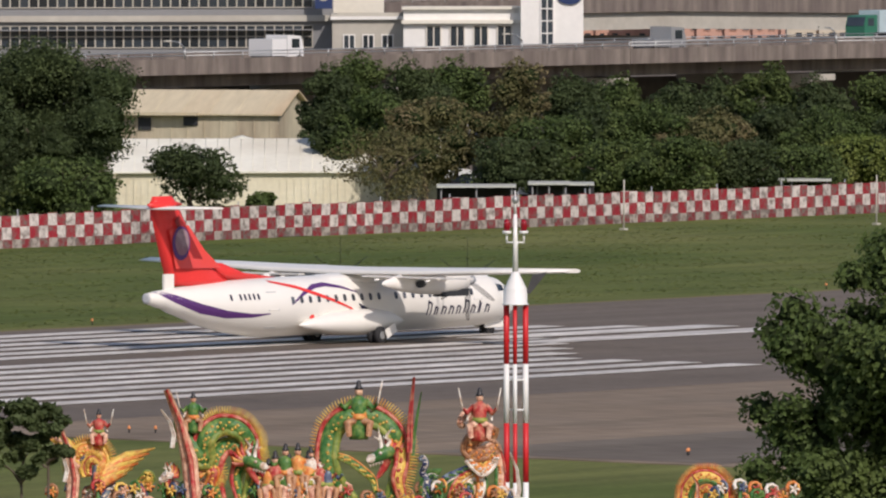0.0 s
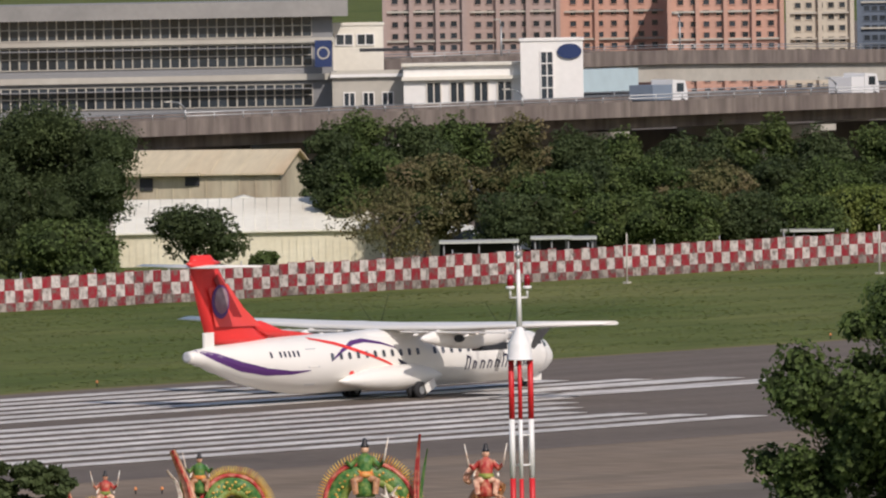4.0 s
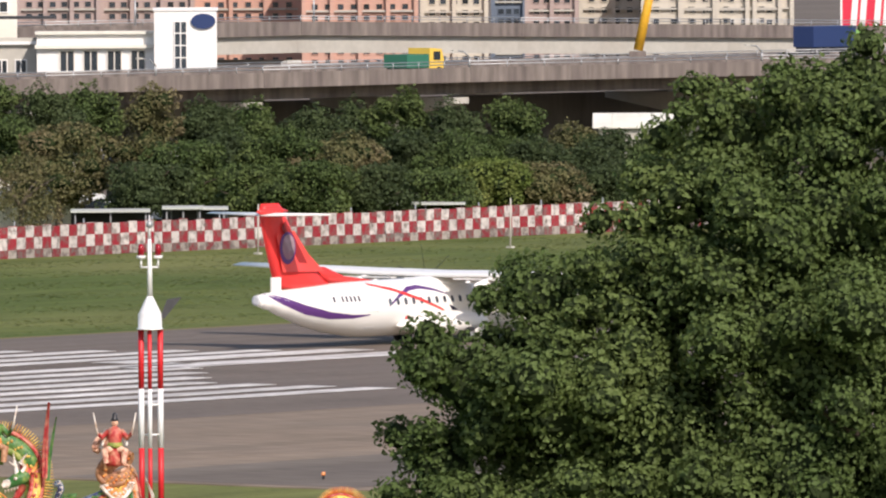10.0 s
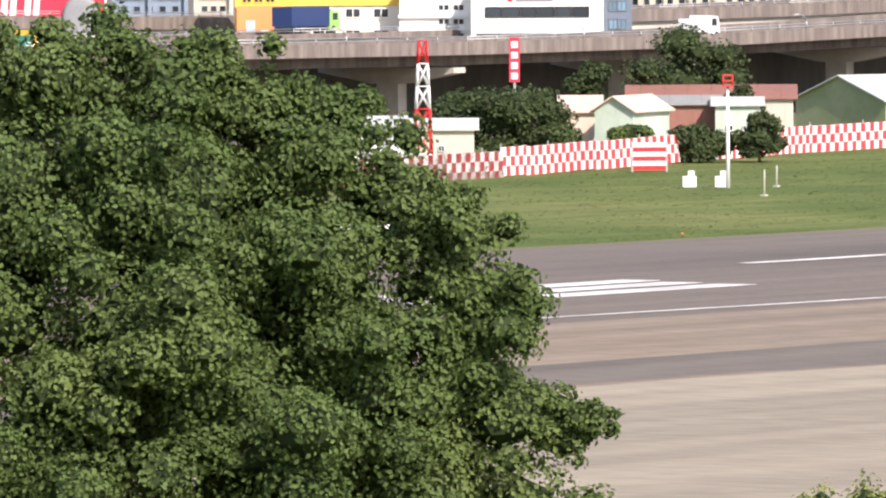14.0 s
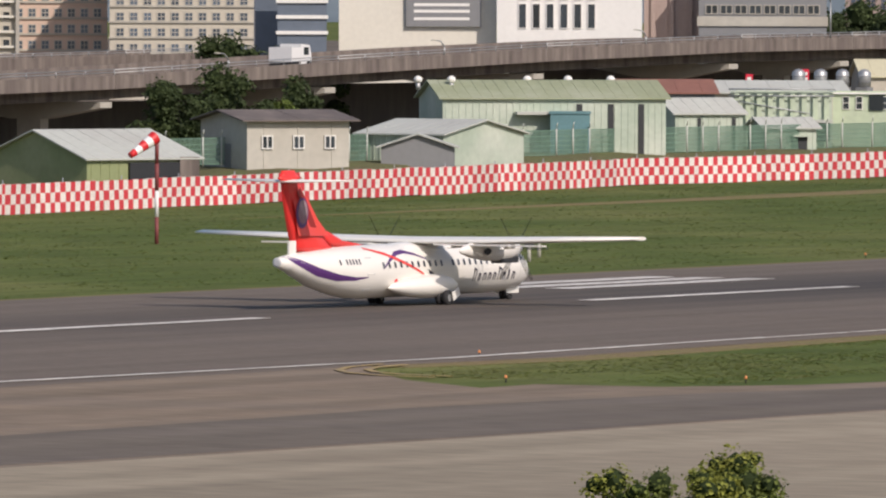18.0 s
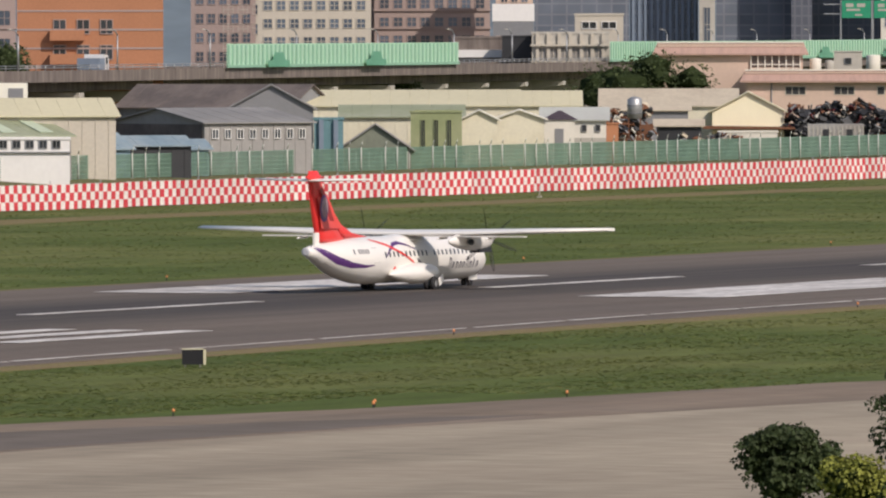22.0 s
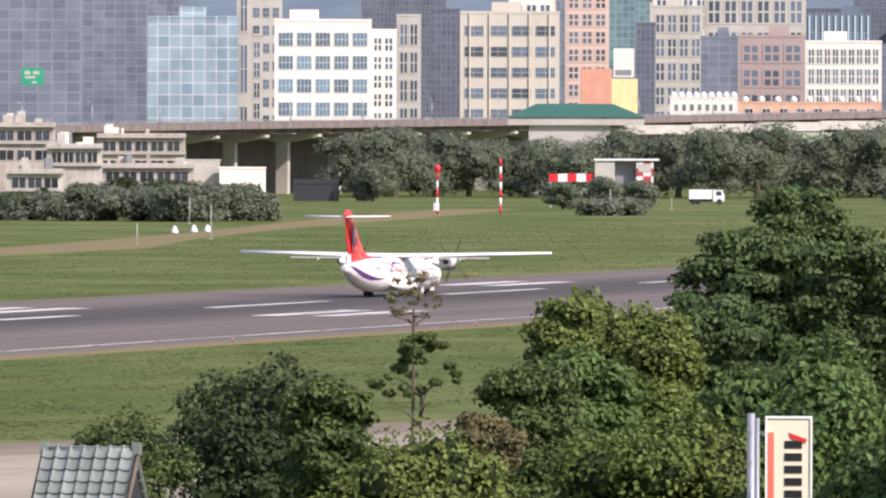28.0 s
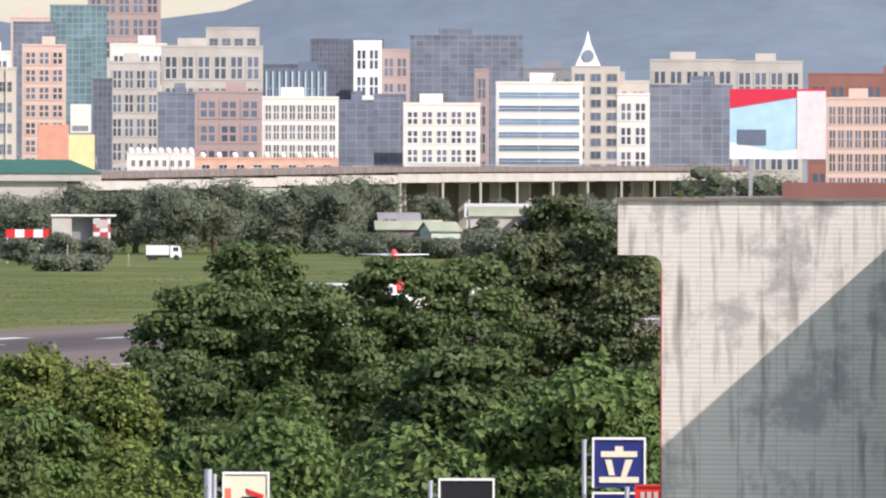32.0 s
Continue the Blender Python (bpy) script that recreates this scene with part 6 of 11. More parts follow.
for x, y, rz, w, h, wall, n, cols, label in CITY:
    big = {"office with dark ribbon glazing and white slabs": dict(ww=0.98, wh=0.5, glass=BLUEGLASS, frame=WHITE), "dark glass block with bright fins": dict(fins=10, frame=AQUA), "cream office block with gridded windows": dict(bars=(4, 2), ww=0.8, wh=0.6, glass=BLUEGLASS, frame=OFFWHITE),
           "beige office block with long dark windows": dict(ww=0.82, wh=0.5, fins=5), "pale blue glass office block": dict(ww=0.92, wh=0.5, glass=BLUEGLASS, frame=TEAL)}.get(label) or dict(ww=0.88, wh=0.8, bar=0.13)
    office(x, y, rz, w, h, wall, label, n, cols, roof_boxes=((w * random.uniform(-0.2, 0.2), w * 0.3, 2.2),) if w > 9 else (), **big)
# big picture boards and a pointed sign among the blocks
s = thing("advert_board", 2392.4, 479.5, 18.07, -78.7, "huge advertising board in red, sky blue and white", "billboard")
W1, H1 = 21.49, 15.68
part("panel", boxes((-W1 / 2, W1 / 2, 0, 0.6, 0, H1)), mat("sky blue print", (0.4, 0.6, 0.75), 0.5, var=0.2, fine=0.3, coarse=0.1), s)
bm = bmesh.new()
prism(bm, [(-W1 / 2, H1 * 0.72), (W1 / 2, H1 * 0.95), (W1 / 2, H1), (-W1 / 2, H1)], -0.1, -0.002)
part("red_shape", bm, REDBOARD, s)
bm = bmesh.new()
prism(bm, [(-W1 / 2, 0), (W1 / 2, 0), (W1 / 2, H1 * 0.2), (0, H1 * 0.1), (-W1 / 2, H1 * 0.24)], -0.1, -0.002)
part("white_shape", bm, WHITE, s)
part("pale_panel", boxes((W1 * 0.2, W1 / 2, -0.16, -0.101, 0, H1 * 0.97)), mat("pale pink print", (0.75, 0.62, 0.6), 0.5), s)
part("dark_shape", boxes((-W1 * 0.42, -W1 * 0.12, -0.14, -0.101, H1 * 0.2, H1 * 0.42)), SLATE, s)
part("post", boxes((-W1 * 0.3, -W1 * 0.26, 0.1, 0.5, -18.07, 0), (W1 * 0.26, W1 * 0.3, 0.1, 0.5, -18.07, 0)), METAL, s)
s = thing("pointed_sign", 2637.7, 576.6, 40.17, -77.7, "white pointed roof sign with a blue ring", "sign")
s.location.z = 0
ZS = 41.15
bm = bmesh.new()
prism(bm, [(-3.2, ZS), (3.2, ZS), (0.8, ZS + 5.6), (0, ZS + 9), (-0.8, ZS + 5.6)], 0, 1)
part("spire", bm, WHITE, s)
part("building", boxes((-4, 8, 0.2, 10, 0, ZS)), BEIGE, s)
wm = window_mesh(2.6, 2.0, CITYGLASS, BEIGE, (2, 1))
for r in range(8):
    for c in range(3):
        share("window", wm, s, pose(-2 + c * 4, 0.2, 15 + r * 3.2))
bm = bmesh.new()
lathe(bm, [(1.5, 0), (1.5, 0.2)], 16, m=Matrix.Translation((0, -0.002, ZS + 2.6)) @ Matrix.Rotation(radians(90), 4, "X"))
part("ring", bm, STEELBLUE, s)
s = thing("roof_sign_board", 2347.2, 629.1, 23.09, -75, "pale picture board above an orange and yellow wall", "sign")
s.location.z = 0
za, zb, zc, zd = 18.05, 23.09, 25.35, 29.88
part("orange_wall", boxes((-9, -2.2, 0, 6, 0, zc)), mat("salmon wall", (0.62, 0.3, 0.2), 0.7), s)
part("yellow_wall", boxes((-2.2, 3.6, 0, 6, 0, zb)), mat("pale yellow wall", (0.75, 0.62, 0.3), 0.7), s)
part("board", boxes((-1.8, 2.8, 0, 0.6, zb + 0.4, zd)), OFFWHITE, s)
part("picture_shape", boxes((-1.4, 2.2, -0.06, -0.002, zb + 0.8, zb + 2.0)), GREY, s)
# low buildings before the blocks
for x, y, rz, w, h, wall, lab in ((2419.6, 629, -75.4, 15.5, 19.2, OFFWHITE, "low white workshop row"), (2425.6, 605.5, -76, 33, 18.2, mat("salmon plaster", (0.62, 0.38, 0.26), 0.8), "low salmon hangar row with round vents")):
    t = block("low_row", x, y, rz, w, h, lab, depth=8, wall=wall, parapet=0.4, rows=[h - 3.2], cols=8, ww=w * 0.06, wh=1.6)
    for i in range(9):
        bm = bmesh.new()
        lathe(bm, [(0.7, 0), (0.75, 0.5), (0.5, 1.0), (0.1, 1.2)], 10, m=Matrix.Translation((-w / 2 + w * (i + 0.5) / 9, 2, h)))
        part("roof_vent", bm, WHITE, t)
b = thing("green_roofed_hall", 2006.6, 547.8, 10.12, -74.7, "concrete hall with a dark green hipped roof", "building")
b.location.z = 0
g0, g1, g2 = 14.64, 13.14, 17.23
part("wall", boxes((-8, 7.5, 0, 10, 0, g1)), PALECON, b)
part("fascia", boxes((-12, 14, -1, 11, g1, g0)), PALECON, b)
bm = bmesh.new()
v = [bm.verts.new(c) for c in ((-12.3, -1.3, g0), (14.4, -1.3, g0), (14.4, 11.3, g0), (-12.3, 11.3, g0), (-6.5, 5, g2), (8, 5, g2))]
for f in ((0, 1, 5, 4), (1, 2, 5), (2, 3, 4, 5), (3, 0, 4), (3, 2, 1, 0)):
    bm.faces.new([v[i] for i in f])
part("roof", bm, mat("dark green roof tiles", (0.04, 0.12, 0.09), 0.6, var=0.12), b)

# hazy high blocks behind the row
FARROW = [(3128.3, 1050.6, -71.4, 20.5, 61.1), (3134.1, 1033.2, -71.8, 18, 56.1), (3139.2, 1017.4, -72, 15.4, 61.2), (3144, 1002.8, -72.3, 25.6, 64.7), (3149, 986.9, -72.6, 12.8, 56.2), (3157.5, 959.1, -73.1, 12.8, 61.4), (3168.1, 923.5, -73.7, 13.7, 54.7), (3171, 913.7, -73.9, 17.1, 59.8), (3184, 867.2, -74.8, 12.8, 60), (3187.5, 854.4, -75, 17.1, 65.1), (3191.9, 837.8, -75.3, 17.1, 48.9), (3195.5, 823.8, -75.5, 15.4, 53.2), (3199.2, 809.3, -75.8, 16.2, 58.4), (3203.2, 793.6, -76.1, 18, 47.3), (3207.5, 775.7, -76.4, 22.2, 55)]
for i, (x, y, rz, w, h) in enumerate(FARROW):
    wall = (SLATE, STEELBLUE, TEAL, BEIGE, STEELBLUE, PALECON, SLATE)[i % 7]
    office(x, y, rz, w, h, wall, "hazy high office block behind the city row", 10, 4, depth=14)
# low sheds and depots below the far viaduct
for i, (x, y, rz, w, h) in enumerate(((2097.5, 472.4, -77.3, 20.6, 8.7), (2063.3, 487, -76.7, 13.2, 5.5), (2050.6, 452.7, -77.6, 13.1, 5.3), (2134.6, 532.5, -76, 10.3, 11.5))):
    shed(x, y, rz, w, h, "low pale-roofed depot shed across the field", depth=14, eave=h * 0.72, wall=(SAGE, BEIGE, PALECON, FOREST, OFFWHITE)[i], roof=(ROOF_PALE, RUST, ROOF_PALE, ROOF_GREEN, ROOF_WHITE)[i], rib=2.5)
shed(1897.7, 448.4, -75.0, 9.6, 6.2, "pale workshop shed across the field", depth=10, eave=4.8, wall=RAW, roof=ROOF_GREEN, rib=3.0)
shed(1889.7, 438.9, -64.9, 5.2, 6.1, "small green-roofed shed across the field", depth=10, eave=4.6, wall=SAGE, roof=ROOF_GREEN, rib=3.0)
shed(1960.1, 445.0, -75.2, 10.9, 8.6, "pale depot with a green roof across the field", depth=10, eave=7.0, wall=PALECON, roof=ROOF_GREEN, rib=3.0)
shed(1952.5, 433.2, -65.5, 7.8, 9.0, "pale-roofed depot across the field", depth=10, eave=7.5, wall=PALECON, roof=ROOF_PALE, rib=3.0)
shed(1884.8, 415.3, -65.6, 17.0, 6.1, "long low white wall and red roof across the field", depth=10, eave=4.6, wall=OFFWHITE, roof=ROOF_RED, rib=3.0)
shed(1965.7, 465.3, -74.7, 7.3, 7.4, "rose store across the field", depth=10, eave=6.0, wall=ROSE, roof=ROOF_GREY, rib=3.0)
shed(1934.8, 420.8, -65.7, 6.7, 7.2, "beige shed across the field", depth=10, eave=5.7, wall=BEIGE, roof=ROOF_PALE, rib=3.0)
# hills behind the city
# the haze over the hills is put into these blue-grey colours
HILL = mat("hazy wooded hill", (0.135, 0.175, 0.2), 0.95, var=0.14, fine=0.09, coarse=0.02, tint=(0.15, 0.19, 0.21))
bm = bmesh.new()
prev = None
for i in range(90):
    a = radians(4 + i * 0.32)
    x, y = 4300 * math.cos(a), 4300 * math.sin(a)
    top = float(np.interp(4 + i * 0.32, [4, 10, 12, 13.2, 14, 14.5, 15.2, 18, 25, 33], [105, 98, 95, 91, 84, 77, 72, 66, 66, 70])) + 2.5 * math.sin(i * 0.9) + 1.5 * math.sin(i * 2.3)
    row = [bm.verts.new((x * k, y * k, z)) for k, z in ((0.93, -1), (0.96, top * 0.55), (1.0, top), (1.08, -1))]
    if prev:
        for q in range(3):
            bm.faces.new((prev[q], prev[q + 1], row[q + 1], row[q])).smooth = True
    prev = row
bmesh.ops.recalc_face_normals(bm, faces=bm.faces[:])
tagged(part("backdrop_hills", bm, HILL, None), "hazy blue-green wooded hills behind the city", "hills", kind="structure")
# ---- sheds and small buildings along the field, middle stretch ----
s = thing("vertical_sign", 652.4, 422.4, 1.66, -57.3, "tall red vertical sign with pale lettering bars", "sign")
s.location.z = 0
VZ0, VZ1 = 5.47, 9.32
part("board", boxes((-0.45, 0.45, 0, 0.3, VZ0, VZ1)), REDBOARD, s)
part("post", boxes((-0.1, 0.1, 0.1, 0.25, 0, VZ0)), METAL, s)
for k in range(4):
    part("lettering_bar", boxes((-0.28, 0.28, -0.03, -0.002, VZ0 + 0.25 + k * 0.9, VZ0 + 0.8 + k * 0.9)), WHITE, s)
TEALSHEET = mat("teal sheet", (0.12, 0.24, 0.26), 0.6)
BLUESHEET = mat("blue sheet", (0.2, 0.3, 0.36), 0.6, var=0.15)
ROOF_BLUE = mat("faded blue roof", (0.22, 0.3, 0.34), 0.65, var=0.15, fine=2, coarse=0.3, tint=(0.3, 0.35, 0.36))
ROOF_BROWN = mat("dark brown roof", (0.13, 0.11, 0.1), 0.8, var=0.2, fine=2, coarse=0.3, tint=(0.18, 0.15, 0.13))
SAGE_LT = mat("washed green plaster", (0.5, 0.58, 0.42), 0.7, var=0.12, fine=2, coarse=0.4, tint=(0.42, 0.48, 0.36))


def slots(th, xs, w, z0, z1, depth=0.06, name="dark_slot"):
    """Tall dark openings between the panels of a shed's front."""
    for xx in xs:
        part(name, boxes((xx - w / 2, xx + w / 2, -0.055 - depth, -0.054, z0, z1)), DARK, th)


def vents(points, label="round white turbine vent on a shed roof"):
    for x, y, z in points:
        v = thing("roof_vent", x, y, z, 0, label, "vent", "roof vents")
        part("neck", lathe(bmesh.new(), [(0.22, -0.5), (0.22, 0.1)], 8), METAL, v)
        part("head", lathe(bmesh.new(), [(0.2, 0.1), (0.38, 0.25), (0.38, 0.5), (0.15, 0.7)], 10), WHITE, v)


b = shed(696.0, 406.1, -19.3, 11.4, 5.3, "olive gabled hall with a pale sheet roof and open truss end", depth=12.5, eave=3.2, wall=SAGE_DK, roof=ROOF_PALE, rib=0.9)
# solid dark sheet in place of the shade inside the open front
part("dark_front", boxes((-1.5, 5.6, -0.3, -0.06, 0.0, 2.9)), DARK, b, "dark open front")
part("torn_panel", boxes((3.6, 5.6, -0.36, -0.301, 1.6, 3.3)), RAW, b, "stained hanging sheet")
part("green_screen", boxes((-1.0, 5.4, -2.5, -2.42, 0, 1.7)), mat("bright green screen", (0.05, 0.3, 0.14), 0.7, var=0.2), b, "green site screen")
b = shed(723.1, 407.4, -35.2, 9.1, 6.6, "white workshop with a dark overhanging roof and three windows", depth=8.9, eave=5.9, wall=PALECON, roof=ROOF_BROWN, over=0.7, rib=3, wins=(1.0, 1.1, (3.6,), 3, -4.2, 4.2))
part("side_door", boxes((-4.62, -4.56, 3.0, 4.2, 0.8, 4.0)), GREY, b, "grey side door")
part("yard_wall", boxes((-7, 6, -2.6, -2.3, 0, 1.6)), PALECON, b)
shed(745.3, 410.2, -96.3, 8.5, 5.6, "low shed with a pale roof and green gable", depth=11.7, eave=4.5, wall=SAGE, roof=ROOF_PALE, rib=0.6)
shed(738.0, 404.6, -62.0, 6.0, 4.6, "dark lean-to under a pale roof", depth=4, eave=3.6, wall=GREY, roof=ROOF_PALE, along=False)
b = shed(785.2, 417.2, -48.0, 19.8, 8.5, "long pale green hall with an olive roof", depth=9.0, eave=7.1, wall=SAGE, roof=ROOF_GREEN, rib=0.6)
slots(b, (2.2, 5.0, 7.7), 0.5, 0.6, 6.6)
part("grey_canopy", boxes((-3.6, 0.6, -1.2, -0.06, 5.7, 5.95)), ROOF_PALE, b)
vents([(788.0, 421.4, 8.3), (791.0, 419.0, 8.3), (794.0, 416.4, 8.3), (779.5, 427.5, 8.3), (782.0, 425.6, 8.3)])
block("porch", 783.2, 414.6, -61.9, 3.4, 6.0, "teal porch before the green hall", depth=3, wall=TEALSHEET, parapet=0.2)
b = shed(810.3, 415.2, -36.5, 6.6, 6.8, "small pale green shed with a gable", depth=5.6, eave=5.6, wall=SAGE, roof=ROOF_PALE, rib=0.6)
slots(b, (-1.0, 2.4), 0.35, 0.5, 5.2)
shed(823.0, 413.6, -40.0, 5.0, 5.0, "low green lean-to with a sloping roof", depth=4.0, eave=4.2, wall=SAGE, roof=ROOF_PALE, rib=0.6, doors=((0.8, 1.6, 3.4),))
shed(852.7, 432.7, -52.6, 17.8, 7.9, "pale roofed store behind the sheds", depth=8, eave=6.9, wall=BEIGE, roof=ROOF_PALE)
shed(838.0, 434.0, -55.0, 9.0, 8.1, "patched brown roof between the sheds", depth=8, eave=7.0, wall=GREY, roof=ROOF_RED)
shed(822.0, 436.0, -58.0, 12.0, 7.9, "teal roofed store behind the hall", depth=8, eave=7.0, wall=GREY, roof=TEALSHEET)
b = block("pipe_workshop", 833.8, 420.0, -63.2, 9.1, 7.3, "pale green workshop with pipes along the front", depth=8, wall=SAGE, parapet=0.2, fins=9, fin_mat=SAGE_LT)
for z in (6.9, 7.5):
    part("pipe", tube(bmesh.new(), (-4.8, -0.5, z), (4.8, -0.5, z), 0.07, seg=6), METAL, b)
part("pipe", tube(bmesh.new(), (-4.6, -0.45, 6.5), (2.6, -0.45, 5.3), 0.06, seg=6), METAL, b)
part("awning", boxes((-1.2, 4.6, -2.2, -0.36, 4.5, 4.75)), ROOF_PALE, b)
# shade below the awning, painted as a dark sheet
part("shade_front", boxes((-0.8, 4.4, -0.42, -0.36, 2.8, 4.49)), DARK, b)
b = block("green_office", 844.1, 416.0, -63.7, 7.2, 7.2, "small pale green office with dark windows", depth=8, wall=SAGE_LT, rows=[5.6], cols=5, ww=0.62, wh=1.2, parapet=0.2, bars=(1, 2), ledges=[(7.0, 0.15, 0.3)])
part("wide_window", boxes((-0.3, 1.0, -0.16, -0.13, 5.5, 6.9)), GLASS, b)
shed(849.9, 411.0, -64.2, 5.0, 6.5, "grey-green gabled shed with an open front", depth=8, eave=5.3, wall=ROOF_GREY, roof=ROOF_GREEN, along=False, doors=((0.4, 2.0, 4.9),))
b = shed(900.3, 418.4, -34.6, 19.8, 8.3, "big olive green hall with a faded roof", depth=15.3, eave=6.3, wall=SAGE_DK, roof=ROOF_GREEN, rib=0.9)
# the front's shade is a grey sheet, the open gateway's a near-black one
part("dark_front", boxes((-5.6, 9.8, -0.3, -0.06, 0.0, 5.9)), ROOF_GREY, b, "grey sheet painted as a shaded front")
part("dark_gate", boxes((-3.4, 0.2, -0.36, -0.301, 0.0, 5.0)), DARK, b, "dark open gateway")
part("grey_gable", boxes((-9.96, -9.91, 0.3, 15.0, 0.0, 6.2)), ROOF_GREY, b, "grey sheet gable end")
for xx in (-5.0, -1.0, 3.0, 7.0):
    part("roof_light", boxes((xx, xx + 1.4, 0.5, 6.8, 0, 0.05)), SAGE_LT, b, "pale roof light").matrix_basis = Matrix.Translation((0, 0, 6.5)) @ Matrix.Rotation(math.atan2(2.0, 7.65), 4, "X")
block("white_annexe", 894.2, 411.0, -65.3, 8.4, 6.3, "white annexe with square windows", depth=5, wall=WHITE, rows=[5.3], cols=6, ww=0.75, wh=0.75, parapet=0.2, frame=GREY, ledges=[(4.9, 0.12, 0.25)])
shed(903.4, 426.0, -55.8, 37.1, 9.6, "long cream roof behind the sheds", depth=9, eave=8.1, wall=BEIGE, roof=ROOF_CREAM)
tx, ty = 860.8, 432.0
for i in range(4):
    t = thing("steel_tank", tx + i * 1.05, ty - i * 1.75, 7.4, 0, "upright steel tank on a platform", "tank", "steel tanks")
    part("shell", lathe(bmesh.new(), [(0.62, 0), (0.62, 1.35), (0.35, 1.62), (0.05, 1.7)], 14), METAL, t)
    for zz in (0.45, 0.95):
        part("hoop", lathe(bmesh.new(), [(0.62, zz), (0.66, zz + 0.02), (0.66, zz + 0.08), (0.62, zz + 0.1)], 14), GREY, t)
    part("stand", boxes((-0.6, 0.6, -0.6, 0.6, -7.4, 0)), GREY, t)
s = thing("roof_billboard", 921.5, 425.5, 9.48, -65.2, "cream sign board with a plain badge on a roof", "sign")
part("board", boxes((-2.2, 2.2, 0, 0.3, -1, 1.6)), ROOF_WHITE, s)
part("badge", boxes((0.4, 1.8, -0.05, -0.002, 0.1, 1.1)), GREY, s)
part("post", boxes((-1.8, -1.6, 0.05, 0.25, -9.48, -1), (1.6, 1.8, 0.05, 0.25, -9.48, -1)), METAL, s)
for x, z0, z1 in ((878.0, 6.6, 8.4), (889.8, 7.0, 8.8)):
    s = thing("red_banner_sign", x, 446.0, 0, -62, "red upright banner sign with pale lettering bars", "sign", "red banner signs")
    part("board", boxes((-0.35, 0.35, 0, 0.12, z0, z1)), REDBOARD, s)
    part("post", tube(bmesh.new(), (0, 0.2, 0), (0, 0.2, z1), 0.06, seg=6), METAL, s)
    for k in range(3):
        part("lettering_bar", boxes((-0.2, 0.2, -0.02, -0.002, z0 + 0.2 + k * 0.5, z0 + 0.5 + k * 0.5)), WHITE, s)
block("dark_slab_tower", 933.4, 530.0, -60.3, 3.0, 18.0, "narrow dark tower beside the apartments", depth=10, wall=SLATE, parapet=0.2)
block("banded_glass_office", 922.5, 520.0, -60.5, 5.0, 18.0, "dark glass office with pale bands", depth=10, wall=SLATE, parapet=0.2, ledges=[(z, 0.35, 0.25) for z in (11.6, 13.2, 14.8, 16.4)])
# -- next stretch --
b = shed(956.2, 414.8, -31.3, 12.5, 8.4, "grey hall with a row of small windows", depth=15.5, eave=7.1, wall=mat("grey painted sheet", (0.3, 0.29, 0.27), 0.7, var=0.12, fine=2, coarse=0.3), roof=ROOF_GREY, wins=(0.75, 0.95, (5.6,), 8, -5.8, 5.8))
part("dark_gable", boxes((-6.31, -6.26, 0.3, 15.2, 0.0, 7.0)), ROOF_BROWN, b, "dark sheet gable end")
shed(1028.0, 452.1, -96.7, 20.3, 10.3, "dark brown hall roof with a pale edge", depth=9, eave=8.1, wall=GREY, roof=ROOF_BROWN)
shed(922.6, 415.4, -35.7, 4.8, 6.3, "low blue shed with a gable", depth=6.1, eave=5.0, wall=BLUESHEET, roof=ROOF_BLUE)
# near-black walls stand for the shade inside the open store
shed(930.2, 413.6, -45.9, 6.4, 6.0, "open-fronted store with a blue roof", depth=5.3, eave=5.2, wall=DARK, roof=ROOF_BLUE)
shed(938.0, 414.6, -50.0, 5.0, 5.6, "blue-grey lean-to shed", depth=5, eave=4.8, wall=BLUESHEET, roof=ROOF_BLUE)
block("teal_shed", 975.0, 415.5, -66.9, 2.85, 7.45, "teal sheet-metal shed", depth=8, wall=TEALSHEET, parapet=0.2, fins=2, fin_mat=STEELBLUE)
for i, (x, y, h, w) in enumerate(((757, 434, 10.3, 8.5), (744, 432, 9.0, 7.0), (749.5, 424, 7.2, 5.0), (773, 436, 9.0, 6.5))):
    tree(x, y, h, w, (LEAF_DARK, LEAF_DARK, LEAF_LIGHT, LEAF_DARK)[i % 4], "round dense tree behind the workshops" if i % 4 != 2 else "lighter yellow-green tree behind the workshop", base=0.06, count=6000, size=0.28, seed=520 + i, group="trees among the sheds")
shed(1013.8, 424.0, -67.3, 12.1, 8.3, "cream-green hall with dark upright windows", depth=12, eave=7.2, wall=CREAM, roof=ROOF_GREEN)
b = block("green_store", 1002.3, 415.5, -67.5, 5.1, 7.97, "olive hall front with three dark slots", depth=8, wall=SAGE_DK, rows=[4.07], cols=3, ww=0.45, wh=3.0, parapet=0.2, frame=SAGE_DK)
b = shed(986.7, 415.5, -67.2, 7.0, 6.65, "grey-green gabled lean-to with an open truss end", depth=8, eave=4.3, wall=mat("grey-green sheet", (0.2, 0.22, 0.17), 0.7, var=0.2, fine=2, coarse=0.3), roof=ROOF_GREY, along=False)
# brown sheet painted as the darkness of the open base
part("open_base", boxes((-3.3, 3.3, -0.1, -0.02, 0, 4.1)), ROOF_BROWN, b, "dark open base")
for k in range(6):
    part("mullion", boxes((-3.2 + k * 1.25, -3.05 + k * 1.25, -0.16, -0.101, 2.2, 4.1)), SAGE, b)
shed(1013.5, 415.5, -67.7, 3.7, 7.86, "cream gabled shed", depth=6, eave=6.96, wall=CREAM, roof=ROOF_WHITE, along=False)
shed(1024.3, 415.5, -67.9, 5.0, 7.81, "cream gabled shed with a white roof", depth=6, eave=6.93, wall=CREAM, roof=ROOF_WHITE, along=False)
